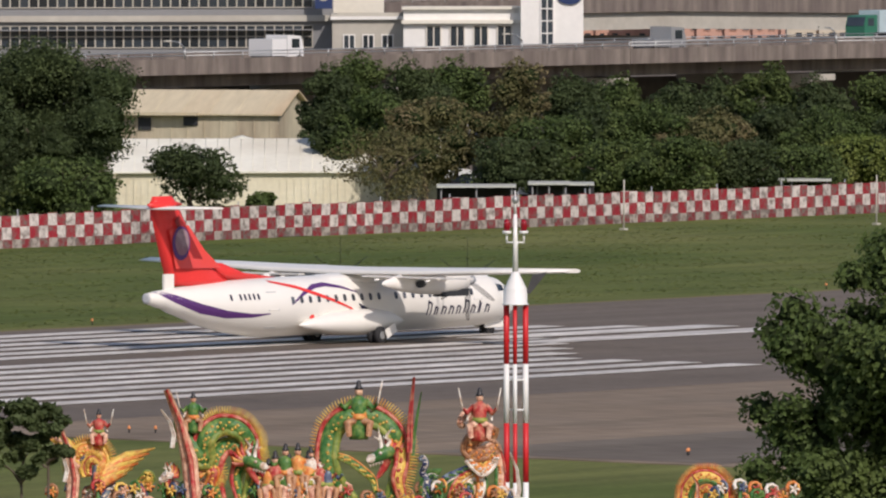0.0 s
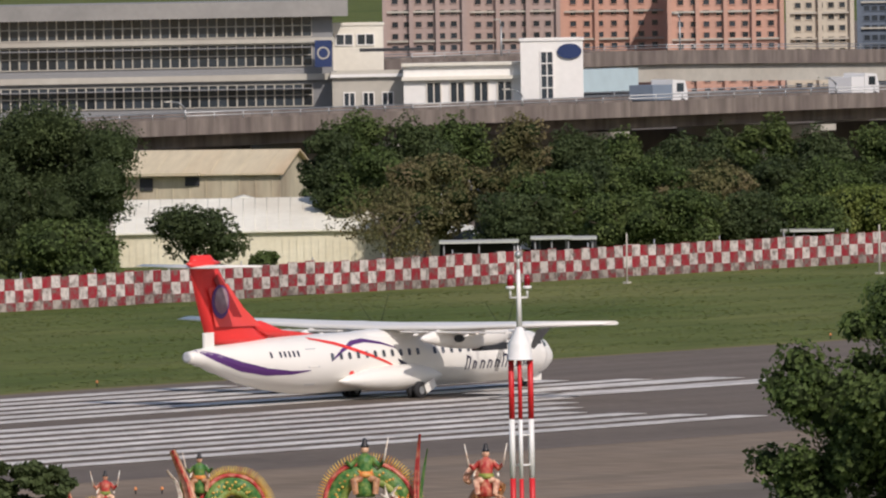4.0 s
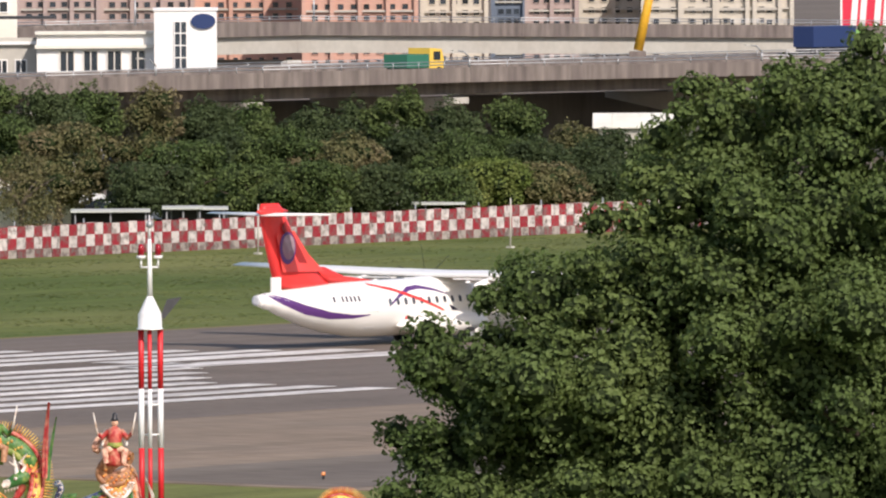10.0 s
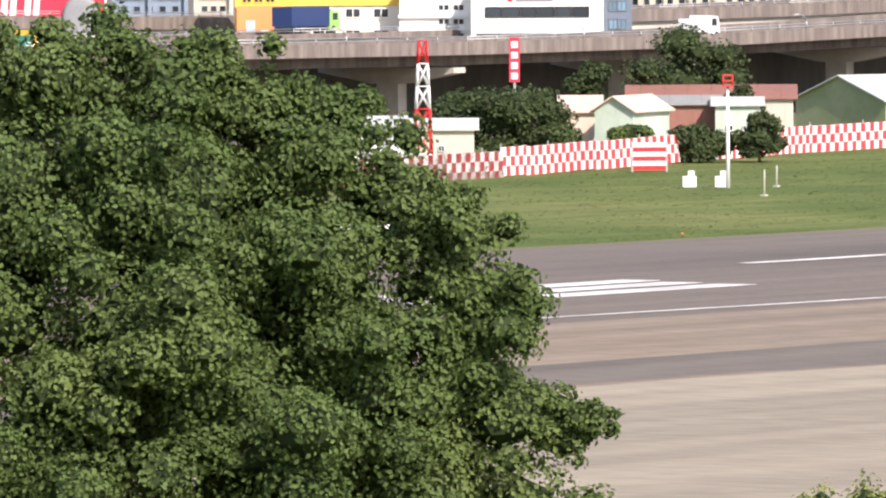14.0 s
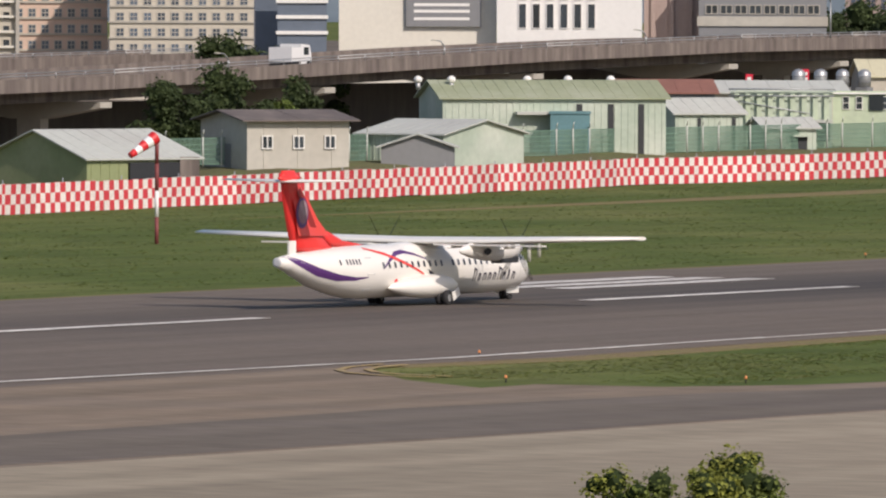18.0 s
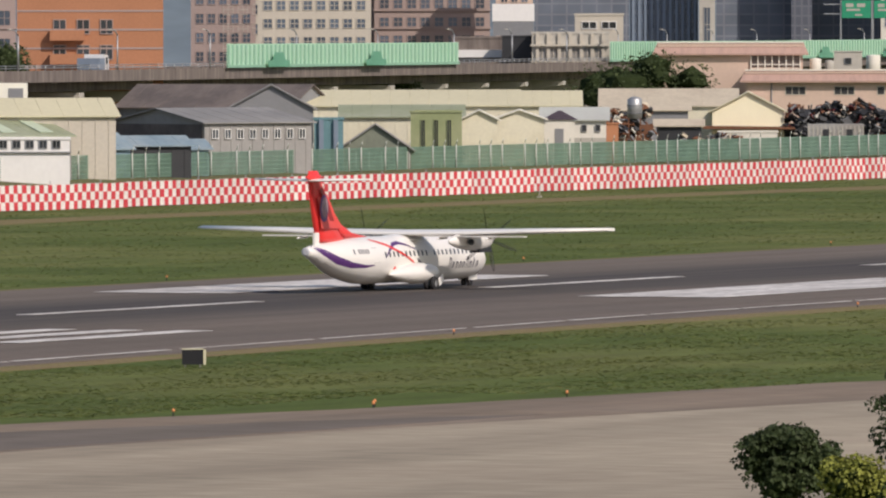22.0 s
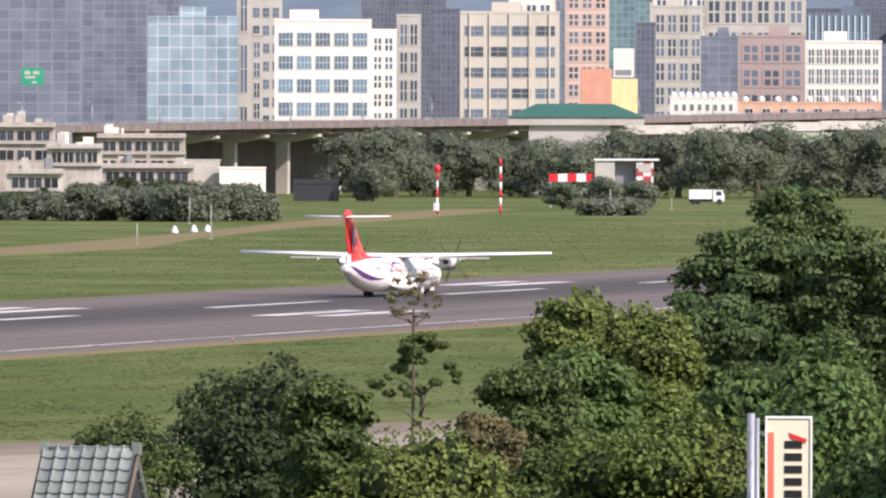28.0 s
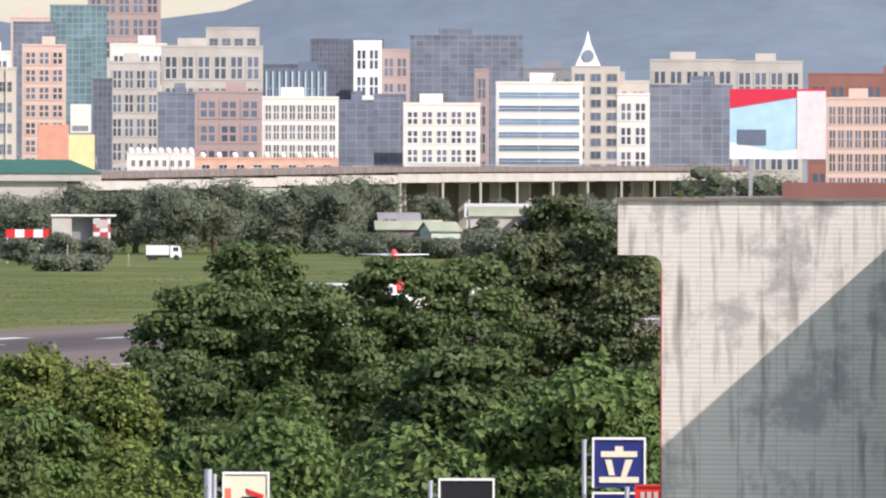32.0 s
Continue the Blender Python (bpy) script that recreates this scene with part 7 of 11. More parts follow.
shed(1033.6, 431.4, -67.3, 22.1, 9.7, "long cream roof of a depot", depth=12, eave=8.19, wall=CREAM, roof=ROOF_CREAM)
# -- around the yellow-ended depot --
shed(973, 420.7, -66.6, 8.2, 10.6, "dark grey gabled end of a hall", depth=10, eave=8.37, wall=GREY, roof=ROOF_GREY, along=False)
shed(1090.2, 451.4, -67.5, 30, 9.3, "long low cream depot roof", depth=10, eave=7.8, wall=CREAM, roof=ROOF_CREAM)
b = shed(1040.6, 416.0, -68.2, 6.5, 7.9, "white store with a grey roof and four small windows", depth=7, eave=6.75, wall=OFFWHITE, roof=ROOF_PALE, rib=9)
wm = window_mesh(0.5, 0.68, DARK, GREY, (1, 1))
for xx in (-2.1, -0.75, 1.0, 2.4):
    share("window", wm, b, pose(xx, -0.06, 5.55))
part("grey_plinth", boxes((-3.25, 3.25, -0.12, -0.06, 0, 4.9)), PALECON, b)
DUSK = mat("dark purple roof", (0.07, 0.055, 0.075), 0.7, var=0.2)
b = thing("porch_gable", 1033.5, 414.8, 0, -68.1, "small porch with a dark purple gable roof", "porch")
bm = bmesh.new()
prism(bm, [(-1.9, 6.8), (1.9, 6.8), (0.15, 7.75), (-0.15, 7.75)], -0.2, 1.3)
part("gable_roof", bm, DUSK, b)
part("wall", boxes((-1.5, 1.5, 0, 1.2, 0, 6.8)), OFFWHITE, b)
part("doorway", boxes((-0.5, 0.4, -0.04, -0.005, 0, 5.9)), GREY, b)
block("brick_shack", 1048.8, 415.2, -68.3, 1.5, 6.4, "narrow red-brown brick shack", depth=2, wall=BRICKRED, parapet=0.15)
RUSTY = mat("rusty scrap", (0.17, 0.075, 0.04), 0.85, var=0.4, fine=3, coarse=0.6)
TAN_ROOF = mat("dusty tan roof", (0.56, 0.49, 0.37), 0.7, var=0.15, fine=2, coarse=0.2, tint=(0.42, 0.36, 0.27))


def clutter(x, y, rz, w, deep, profile, label, paints, seed, n, size=0.55, z0=0.0):
    """A heap of bent sheets, beams and tyres under a height profile over -1..1, with a dark solid middle."""
    rng = random.Random(seed)
    th = thing("scrap_heap", x, y, 0, rz, label, "scrap heap", kind="stuff")
    bm = bmesh.new()
    for i in range(n):
        u = rng.uniform(-1, 1)
        top = float(np.interp(u, [p[0] for p in profile], [p[1] for p in profile]))
        zz = z0 + (top - z0) * rng.uniform(0.0, 1.0) ** 0.6
        m = Matrix.Translation((u * w / 2, rng.uniform(-deep, deep), zz)) @ Euler((rng.uniform(-0.9, 0.9), rng.uniform(-0.9, 0.9), rng.random() * 3)).to_matrix().to_4x4()
        mi = rng.choices(range(len(paints)), [p[1] for p in paints])[0]
        k = rng.random()
        g = size * rng.uniform(0.4, 1.5)
        if k < 0.45:
            box(bm, -g, g, -g * 0.6, g * 0.6, -0.05, 0.05, mi, m=m)
            box(bm, -g, -g * 0.8, -g * 0.6, g * 0.6, 0.051, 0.3 * g, mi, m=m)
        elif k < 0.7:
            box(bm, -g * 1.5, g * 1.5, -0.07, 0.07, -0.07, 0.07, mi, m=m)
        elif k < 0.85:
            lathe(bm, [(0.16, -0.1), (0.34, -0.1), (0.36, 0), (0.34, 0.1), (0.16, 0.1)], 9, mi, m=m)
        else:
            box(bm, -g * 0.6, g * 0.6, -g * 0.4, g * 0.4, -g * 0.3, g * 0.3, mi, m=m)
    for (ua, ta), (ub, tb) in zip(profile, profile[1:]):
        box(bm, ua * w / 2, ub * w / 2, -deep * 0.3, deep * 0.6, 0, z0 + (min(ta, tb) - z0) * 0.72, 0)
    part("scrap", bm, [p[0] for p in paints], th)
    return th


SCRAP = [(DARK, 6), (GREY, 2), (RUSTY, 1), (mat("dark scrap red", (0.14, 0.03, 0.03), 0.6), 1), (PALECON, 0.7)]
YARD = [(RUSTY, 4), (DARK, 4), (TAN_ROOF, 2), (GREY, 2), (OFFWHITE, 1)]
t = thing("water_tank", 1077.8, 424.0, 0, -68.4, "upright grey steel tank on a stand among the yards", "tank")
part("shell", lathe(bmesh.new(), [(0.05, 8.95), (0.45, 8.85), (0.78, 8.6), (0.78, 6.6), (0.0, 6.55)], 16), METAL, t)
for zz in (7.1, 7.9):
    part("hoop", lathe(bmesh.new(), [(0.78, zz), (0.83, zz + 0.02), (0.83, zz + 0.1), (0.78, zz + 0.12)], 16), GREY, t)
part("stand", boxes((-0.7, -0.55, -0.7, -0.55, 0, 6.6), (0.55, 0.7, -0.7, -0.55, 0, 6.6), (0.55, 0.7, 0.55, 0.7, 0, 6.6), (-0.7, -0.55, 0.55, 0.7, 0, 6.6)), RUSTY, t)
clutter(1083.7, 427.0, -68.5, 5.0, 1.0, [(-1, 6.9), (-0.5, 7.6), (0, 7.0), (0.5, 8.2), (1, 7.4)], "dark racks and stacked scrap between the sheds", YARD, 3, 170, 0.5, 2.0)
shed(1112.0, 436.0, -68.7, 9.0, 8.5, "open tan-roofed shed between the yards", depth=9, eave=7.2, wall=GREY, roof=TAN_ROOF, rib=4)
# the lean-to's inner shade is put into its near-black walls
shed(1090.8, 424.0, -68.8, 4.8, 6.3, "low open lean-to with a dusty roof", depth=4, eave=5.7, wall=DARK, roof=TAN_ROOF, rib=9)
clutter(1092.5, 421.0, -68.8, 6.4, 0.7, [(-1, 4.9), (-0.3, 4.3), (0.3, 4.9), (1, 4.5)], "rusty brown scrap before the lean-to", YARD, 5, 120, 0.5, 2.2)
clutter(1060.0, 420.5, -68.4, 5.0, 0.8, [(-1, 6.2), (-0.2, 7.3), (0.4, 6.4), (1, 7.0)], "brown stacked scrap beside the white store", YARD, 8, 120, 0.5, 2.2)
b = shed(1135.2, 433, -69.1, 8, 9, "depot with a pale yellow gable and a brown awning", depth=14, eave=6.94, wall=mat("pale yellow sheet", (0.86, 0.8, 0.57), 0.6, var=0.05), roof=ROOF_CREAM, along=False)
bm = bmesh.new()
prism(bm, [(-5.1, 5.0), (5.3, 4.95), (5.1, 5.2), (-4.9, 5.35)], -2.6, -0.06)
part("awning", bm, RUSTY, b, "brown sheet awning")
shed(1137, 443.2, -68.8, 15.0, 9.3, "tan side roof of the yellow depot", depth=12, eave=7.5, wall=CREAM, roof=TAN_ROOF, rib=4)
block("depot_store", 1121.2, 427.7, -69.1, 6.5, 4.9, "low white depot wall", depth=4, wall=OFFWHITE, parapet=0.2)
TILE_EAVE = mat("brown-pink roof tiles", (0.47, 0.31, 0.25), 0.8, var=0.15, fine=3, coarse=0.3, tint=(0.36, 0.24, 0.2), stretch=(4, 1, 1))


def eaves(th, x0, x1, z0, z1, out):
    """A sloping tiled eave with a thin dark edge along a front."""
    bm = bmesh.new()
    a = [bm.verts.new(p) for p in ((x0 - 0.6, -out, z0), (x1 + 0.6, -out, z0), (x1, 0.5, z1), (x0, 0.5, z1))]
    b = [bm.verts.new(p) for p in ((x0 - 0.6, -out, z0 - 0.22), (x1 + 0.6, -out, z0 - 0.22), (x1, 0.5, z0 - 0.22), (x0, 0.5, z0 - 0.22))]
    bm.faces.new(a), bm.faces.new(b[::-1])
    for i in range(4):
        bm.faces.new((a[i], b[i], b[(i + 1) % 4], a[(i + 1) % 4]))
    bmesh.ops.recalc_face_normals(bm, faces=bm.faces[:])
    e = part("tiled_eave", bm, TILE_EAVE, th, "brown-pink tiled eave")
    part("ridge_board", boxes((x0, x1, 0.3, 0.7, z1, z1 + 0.2)), OFFWHITE, e)


b = block("pink_house", 1331.2, 495.5, -69.6, 23.6, 10.6, "salmon-pink two-storey building with a tiled eave", depth=12, wall=ROSE, parapet=0.2)
eaves(b, -11.9, 11.9, 9.45, 10.75, 1.0)
for xx, ww in ((-5.3, 2.7), (1.05, 2.7), (5.8, 1.05), (8.0, 1.05), (10.2, 1.05)):
    share("window", window_mesh(ww, 1.15, DARK, BEIGE, (3 if ww > 2 else 1, 1), 0.06), b, pose(xx, 0, 7.6))
part("drainpipe", tube(bmesh.new(), (-8.4, -0.12, 0), (-8.4, -0.12, 9.4), 0.08, seg=6), GREY, b)
part("stair_wall", boxes((-11.6, -9.2, -0.5, -0.01, 0, 7.7)), ROSE, b)
h = block("roof_house", 1355.8, 503.0, -69.6, 3.7, 13.3, "small pale roof house with a dark window", depth=4, wall=PALECON, z0=10.4, parapet=0.15, rows=[11.5], cols=1, ww=1.0, wh=0.9, frame=GREY, bars=(1, 1))
for k, (x, y, r, hh) in enumerate(((1365.5, 503.0, 0.95, 2.4), (1350.2, 503.5, 0.6, 1.7), (1344.6, 503.4, 0.75, 2.0))):
    t = thing("roof_tank", x, y, 10.4, 0, "round pale water tank on a flat roof", "tank", "roof tanks")
    part("shell", lathe(bmesh.new(), [(0.0, 0.35), (r * 0.97, 0.36), (r, 0.45), (r, hh - 0.2), (r * 0.96, hh - 0.12), (0.0, hh)], 14), PALECON if k % 2 else OFFWHITE, t)
    part("foot", boxes((-r * 0.7, r * 0.7, -r * 0.7, r * 0.7, 0, 0.39)), GREY, t)
b = block("pink_block", 1335.3, 511.8, -69, 18.9, 14.2, "upper storey of a salmon-pink building with a terrace", depth=10, wall=ROSE, parapet=0.3)
eaves(b, -9.6, 9.6, 13.0, 14.35, 0.9)
# terrace shade, painted as a brown sheet on the wall
part("terrace_shade", boxes((2.6, 9.2, -0.06, -0.005, 11.2, 12.7)), ROOF_BROWN, b, "shaded terrace opening")
for k in range(8):
    part("terrace_post", boxes((2.6 + k * 0.92, 2.75 + k * 0.92, -0.3, -0.15, 10.4, 12.7)), OFFWHITE, b)
part("terrace_rail", boxes((2.6, 9.2, -0.36, -0.301, 11.5, 11.6), (2.6, 9.2, -0.36, -0.301, 11.0, 11.08)), OFFWHITE, b)
block("white_shack", 1208.9, 450.2, -69.6, 7.2, 5.1, "white shack with grey panels", depth=4, wall=OFFWHITE, rows=[4.17], cols=4, ww=1.0, wh=0.9, parapet=0.1)
b = thing("lean_to", 1152.6, 419.0, 0, -70.0, "white open-sided shed under a sloping pale roof", "shed")
part("wall", boxes((0.5, 2.2, 0, 3, 0, 6.7)), WHITE, b)
# dark back sheet, and a grey base sheet below, painted as shade
part("back", boxes((-2.3, 0.49, 2.6, 3.0, 0, 6.2)), DARK, b, "dark shaded back")
part("half_wall", boxes((-1.6, 0.49, 0.3, 0.5, 0, 5.8)), OFFWHITE, b)
bm = bmesh.new()
prism(bm, [(-2.6, 6.5), (2.5, 7.35), (2.5, 7.5), (-2.6, 6.65)], -0.6, 3.4)
part("roof", bm, ROOF_PALE, b)
part("window", boxes((1.2, 1.6, -0.05, -0.005, 5.4, 6.0)), DARK, b)
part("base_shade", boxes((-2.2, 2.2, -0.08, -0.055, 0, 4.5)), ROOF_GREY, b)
b = shed(1160.3, 418.0, -70.2, 3.0, 7.6, "pale green shed with a red door panel", depth=5, eave=6.9, wall=SAGE_LT, roof=ROOF_PALE, rib=0.6)
part("red_panel", boxes((1.52, 2.3, -0.2, 1.5, 0, 7.0)), mat("faded red panel", (0.36, 0.12, 0.1), 0.7, var=0.15), b)
part("white_panel", boxes((2.31, 3.2, -0.2, 1.5, 0, 6.9)), OFFWHITE, b)
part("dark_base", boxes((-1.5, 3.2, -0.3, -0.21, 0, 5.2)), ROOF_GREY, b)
b = thing("long_shelter", 1319.2, 470.0, 0, -70.4, "long low shelter with a sloping pale roof on white posts", "shelter")
bm = bmesh.new()
prism(bm, [(-4.6, 6.4), (4.8, 7.35), (4.8, 7.55), (-4.6, 6.62)], -2.0, 6.0)
part("roof", bm, ROOF_PALE, b)
part("low_roof", boxes((-1.6, 9.0, -2.5, 2.0, 4.5, 4.75)), OFFWHITE, b)
part("back", boxes((-4.4, 9.0, 2.2, 2.5, 0, 4.5)), RAW, b)
part("upper_back", boxes((-4.4, 3.0, 2.2, 2.5, 4.51, 6.3)), BEIGE, b)
for k in range(11):
    part("post", boxes((-1.5 + k * 1.0, -1.25 + k * 1.0, -2.4, -2.15, 0, 4.5)), OFFWHITE, b)
# dark sheet behind the posts, standing for shade under the roof
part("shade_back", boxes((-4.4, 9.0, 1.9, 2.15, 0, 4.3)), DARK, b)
part("front_wall", boxes((-4.4, 9.2, -2.8, -2.5, 0, 2.6)), ROOF_BROWN, b)
tree(1331.7, 467.0, 4.6, 3.6, LEAF_DARK, "small dark cone-shaped tree by the shelter", base=0.05, count=2500, size=0.2, seed=640)
block("concrete_block", 1318.3, 527.6, -68.2, 10, 15.9, "pale concrete block with rows of slits", depth=10, wall=PALECON, rows=[9.0, 12.3], cols=6, ww=1.15, wh=1.55, parapet=0.3, frame=BEIGE, glass=ROOF_GREY, ledges=[(10.75, 0.22, 0.75), (14.0, 0.25, 0.75), (8.6, 0.2, 0.35), (11.9, 0.2, 0.35)], fins=7)
block("dark_store", 1320.4, 535.9, -67.9, 4, 15.4, "dark face of the concrete block", depth=8, wall=DARK, parapet=0.2)
block("ramp_block", 1327.7, 544.5, -67.7, 6.8, 15.3, "brown concrete stair block", depth=8, wall=RAW, parapet=0.3, ledges=[(12.52, 1.0, 0.6)])
block("open_top_block", 1338.3, 531.5, -68.3, 6.4, 18.3, "beige block with an open top storey", depth=8, wall=BEIGE, rows=[16.24], cols=2, ww=2.0, wh=1.0, parapet=0.3)
s = thing("white_roof_board", 1389.7, 564.6, 15.34, -67.9, "blank white board on a roof", "sign")
part("board", boxes((-2.9, 2.9, 0, 0.3, 2.0, 4.4)), WHITE, s)
part("frame", boxes((-2.8, 2.8, 0.05, 0.25, 0, 2.0)), GREY, s)
part("post", boxes((-0.3, 0.3, 0.1, 0.4, -15.34, 0)), METAL, s)
# scrap over a grey container
c = thing("container", 1130.8, 421.0, 0, -69.6, "dented grey ribbed container under the scrap", "container")
part("body", boxes((-3.1, 3.1, 0, 2.4, 0, 5.6)), mat("grey container paint", (0.36, 0.36, 0.34), 0.7, var=0.3, fine=2, coarse=0.5, tint=(0.24, 0.22, 0.2)), c)
for k in range(14):
    part("rib", boxes((-3.0 + k * 0.46, -2.86 + k * 0.46, -0.09, -0.002, 0.2, 5.4)), PALECON, c)
for xx in (-1.4, 1.2):
    part("dark_gap", boxes((xx, xx + 0.7, -0.1, -0.091, 2.5, 5.0)), DARK, c)
clutter(1139.4, 424.0, -69.6, 11.8, 1.3, [(-1, 6.6), (-0.8, 7.7), (-0.45, 7.2), (0.0, 7.9), (0.2, 7.4), (0.45, 8.0), (0.75, 7.4), (1, 6.2)], "heap of dark scrap and crushed cars in the yard", SCRAP, 11, 420, 0.5, 3.0)

# -- control tower and palms --
q = (1558.4, 542.1, 0.54)
tw = thing("control_tower", q[0], q[1], 0, -70.8, "pale concrete control tower with a dark glass cab", "control tower")
for a, c in ((-0.9, 1.0), (1.35, 2.95)):
    part("shaft", boxes((a, c, 0, 2.2, 0, 14.7)), OFFWHITE, tw)
part("shaft_recess", boxes((1.01, 1.34, 0.5, 2.0, 0, 14.7)), PALECON, tw)
part("stair_shaft", boxes((-4.4, -0.91, 1.6, 3.6, 0, 14.7)), RAW, tw, "brown-grey recessed stair shaft")
for k in range(5):
    part("landing", boxes((-4.5, -0.91, 1.1, 1.59, 1.4 + 2.6 * k, 1.7 + 2.6 * k)), OFFWHITE, tw)
part("gallery", boxes((-7.9, 4.0, -1.5, 6.2, 14.7, 17.9)), PALECON, tw)
part("gallery_gap", boxes((-7.6, 3.8, -1.7, -1.505, 14.95, 15.2)), ROOF_GREY, tw)
part("side_gallery", boxes((4.01, 6.4, -0.5, 4.0, 14.9, 15.6)), PALECON, tw)
part("eave", boxes((-8.9, 6.6, -2.5, 7.4, 17.9, 18.75)), OFFWHITE, tw, "broad pale eave slab")
part("upper_block", boxes((-4.2, 5.2, -0.7, 5.5, 18.75, 19.6)), PALECON, tw)
bm = bmesh.new()
lathe(bm, [(5.2, 19.6), (6.0, 21.7), (6.1, 22.3)], 8, m=Matrix.Translation((0.4, 2, 0)) @ Matrix.Rotation(radians(22.5), 4, "Z"))
for f in bm.faces:
    f.smooth = False
part("cab", bm, mat("dark tinted cab glass", (0.035, 0.035, 0.045), 0.35, var=0.3, fine=0.6, spec=0.25), tw, "dark glass cab")
for k in range(8):
    a = k * math.pi / 4 + radians(22.5)
    part("mullion", tube(bmesh.new(), (0.4 + 5.22 * math.cos(a), 2 + 5.22 * math.sin(a), 19.6), (0.4 + 6.12 * math.cos(a), 2 + 6.12 * math.sin(a), 22.3), 0.1, seg=5), GREY, tw)
part("cab_sill", boxes((-1.2, 5.0, -4.0, -3.7, 19.7, 20.1)), PALECON, tw)
part("red_band", boxes((-1.2, 5.2, -4.1, -3.9, 21.9, 22.1)), REDBOARD, tw)
part("cab_roof_edge", boxes((-1.6, 5.4, -4.2, -3.6, 22.3, 22.6)), OFFWHITE, tw)
bm = bmesh.new()
lathe(bm, [(6.2, 22.3), (6.2, 22.55), (1, 22.6)], 8, m=Matrix.Translation((0.4, 2, 0)) @ Matrix.Rotation(radians(22.5), 4, "Z"))
part("cab_roof", bm, ROOF_GREY, tw)
for zz in (23.2, 23.8, 24.4):
    part("rail", boxes((-2.3, 6.4, -3.5, -3.42, zz, zz + 0.1)), GREY, tw)
for k in range(10):
    part("rail_post", boxes((-2.3 + k * 0.96, -2.22 + k * 0.96, -3.5, -3.42, 22.5, 24.5)), GREY, tw)
for xx, hh in ((-5, 1.6), (-4, 2.4), (-2.8, 1.5), (-1.6, 4.8), (-0.5, 2.2), (0.8, 3.4), (1.5, 1.8), (3, 3.9), (4.2, 2.2), (5.2, 4.6)):
    part("antenna", tube(bmesh.new(), (xx, 2, 22.5), (xx, 2, 22.5 + hh), 0.06, seg=5), RED if xx == 0.8 else METAL, tw)
part("radome", lathe(bmesh.new(), [(0.1, 0), (0.7, 0.25), (1.0, 1.0), (0.7, 1.75), (0.1, 2.0)], 14, m=Matrix.Translation((-8.2, 0, 21.0))), WHITE, tw)
part("radome_mast", tube(bmesh.new(), (-8.2, 0, 18.75), (-8.2, 0, 21.0), 0.12, seg=6), METAL, tw)
part("arcade", boxes((1.7, 14.7, -2, 3, 1.9, 2.5)), OFFWHITE, tw)
# near-black wall painted as the shade within the arcade
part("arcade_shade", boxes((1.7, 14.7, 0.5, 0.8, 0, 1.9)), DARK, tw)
for i in range(14):
    part("arcade_post", boxes((1.8 + i * 0.98, 2.05 + i * 0.98, -1.8, -1.5, 0, 1.9)), OFFWHITE, tw)
part("side_hall", boxes((-14.0, -4.41, -1.0, 5.0, 0, 3.6)), PALECON, tw)
for i in range(8):
    part("hall_opening", boxes((-13.6 + i * 1.15, -12.9 + i * 1.15, -1.06, -1.005, 0.3, 2.8)), DARK, tw)
FROND = leaf_mat("palm fronds", (0.085, 0.1, 0.055), (0.12, 0.125, 0.075))


def palm(x, y, h, seed):
    rng = np.random.default_rng(seed)
    th = thing("palm_tree", x, y, 0, 0, "tall palm with drooping fronds", "palm tree", "palms by the tower")
    bm = bmesh.new()
    tube(bm, (0, 0, 0), (0.2, 0, h * 0.5), 0.3, 0.25, 8)
    tube(bm, (0.2, 0, h * 0.5), (0.1, 0, h), 0.25, 0.2, 8)
    part("trunk", bm, PALECON, th)
    for i in range(34):
        a, up = i * 2.4, rng.uniform(-1.3, 1.2)
        bm = bmesh.new()
        pts = [Vector((math.cos(a) * r, math.sin(a) * r, h + up * r * 0.8 - r * r * 0.3)) for r in (0, 0.9, 1.8, 2.6, 3.2)]
        side = Vector((-math.sin(a), math.cos(a), 0))
        prev = None
        for p, wd in zip(pts, (0.08, 0.22, 0.28, 0.22, 0.04)):
            row = [bm.verts.new(p + side * wd - Vector((0, 0, wd * 0.6))), bm.verts.new(p), bm.verts.new(p - side * wd - Vector((0, 0, wd * 0.6)))]
            if prev:
                bm.faces.new((prev[0], prev[1], row[1], row[0])), bm.faces.new((prev[1], prev[2], row[2], row[1]))
            prev = row
        part("frond", bm, FROND, th)


for i, (x, y, z) in enumerate(((1546.7, 545.2, 12.13), (1566.3, 549.8, 13.37), (1543.7, 538.7, 15.93), (1548.5, 534.1, 17.18), (1565.2, 537.8, 17.61), (1551.7, 530.9, 15.46))):
    palm(x, y, z, i)
OLDCON = mat("stained office concrete", (0.5, 0.47, 0.4), 0.9, var=0.4, fine=1.2, coarse=0.35, tint=(0.23, 0.2, 0.17), stretch=(1, 1, 0.4))
OLDCON_B = mat("brown stained concrete", (0.4, 0.35, 0.29), 0.9, var=0.4, fine=1.2, coarse=0.35, tint=(0.4, 0.36, 0.3), stretch=(1, 1, 0.4))
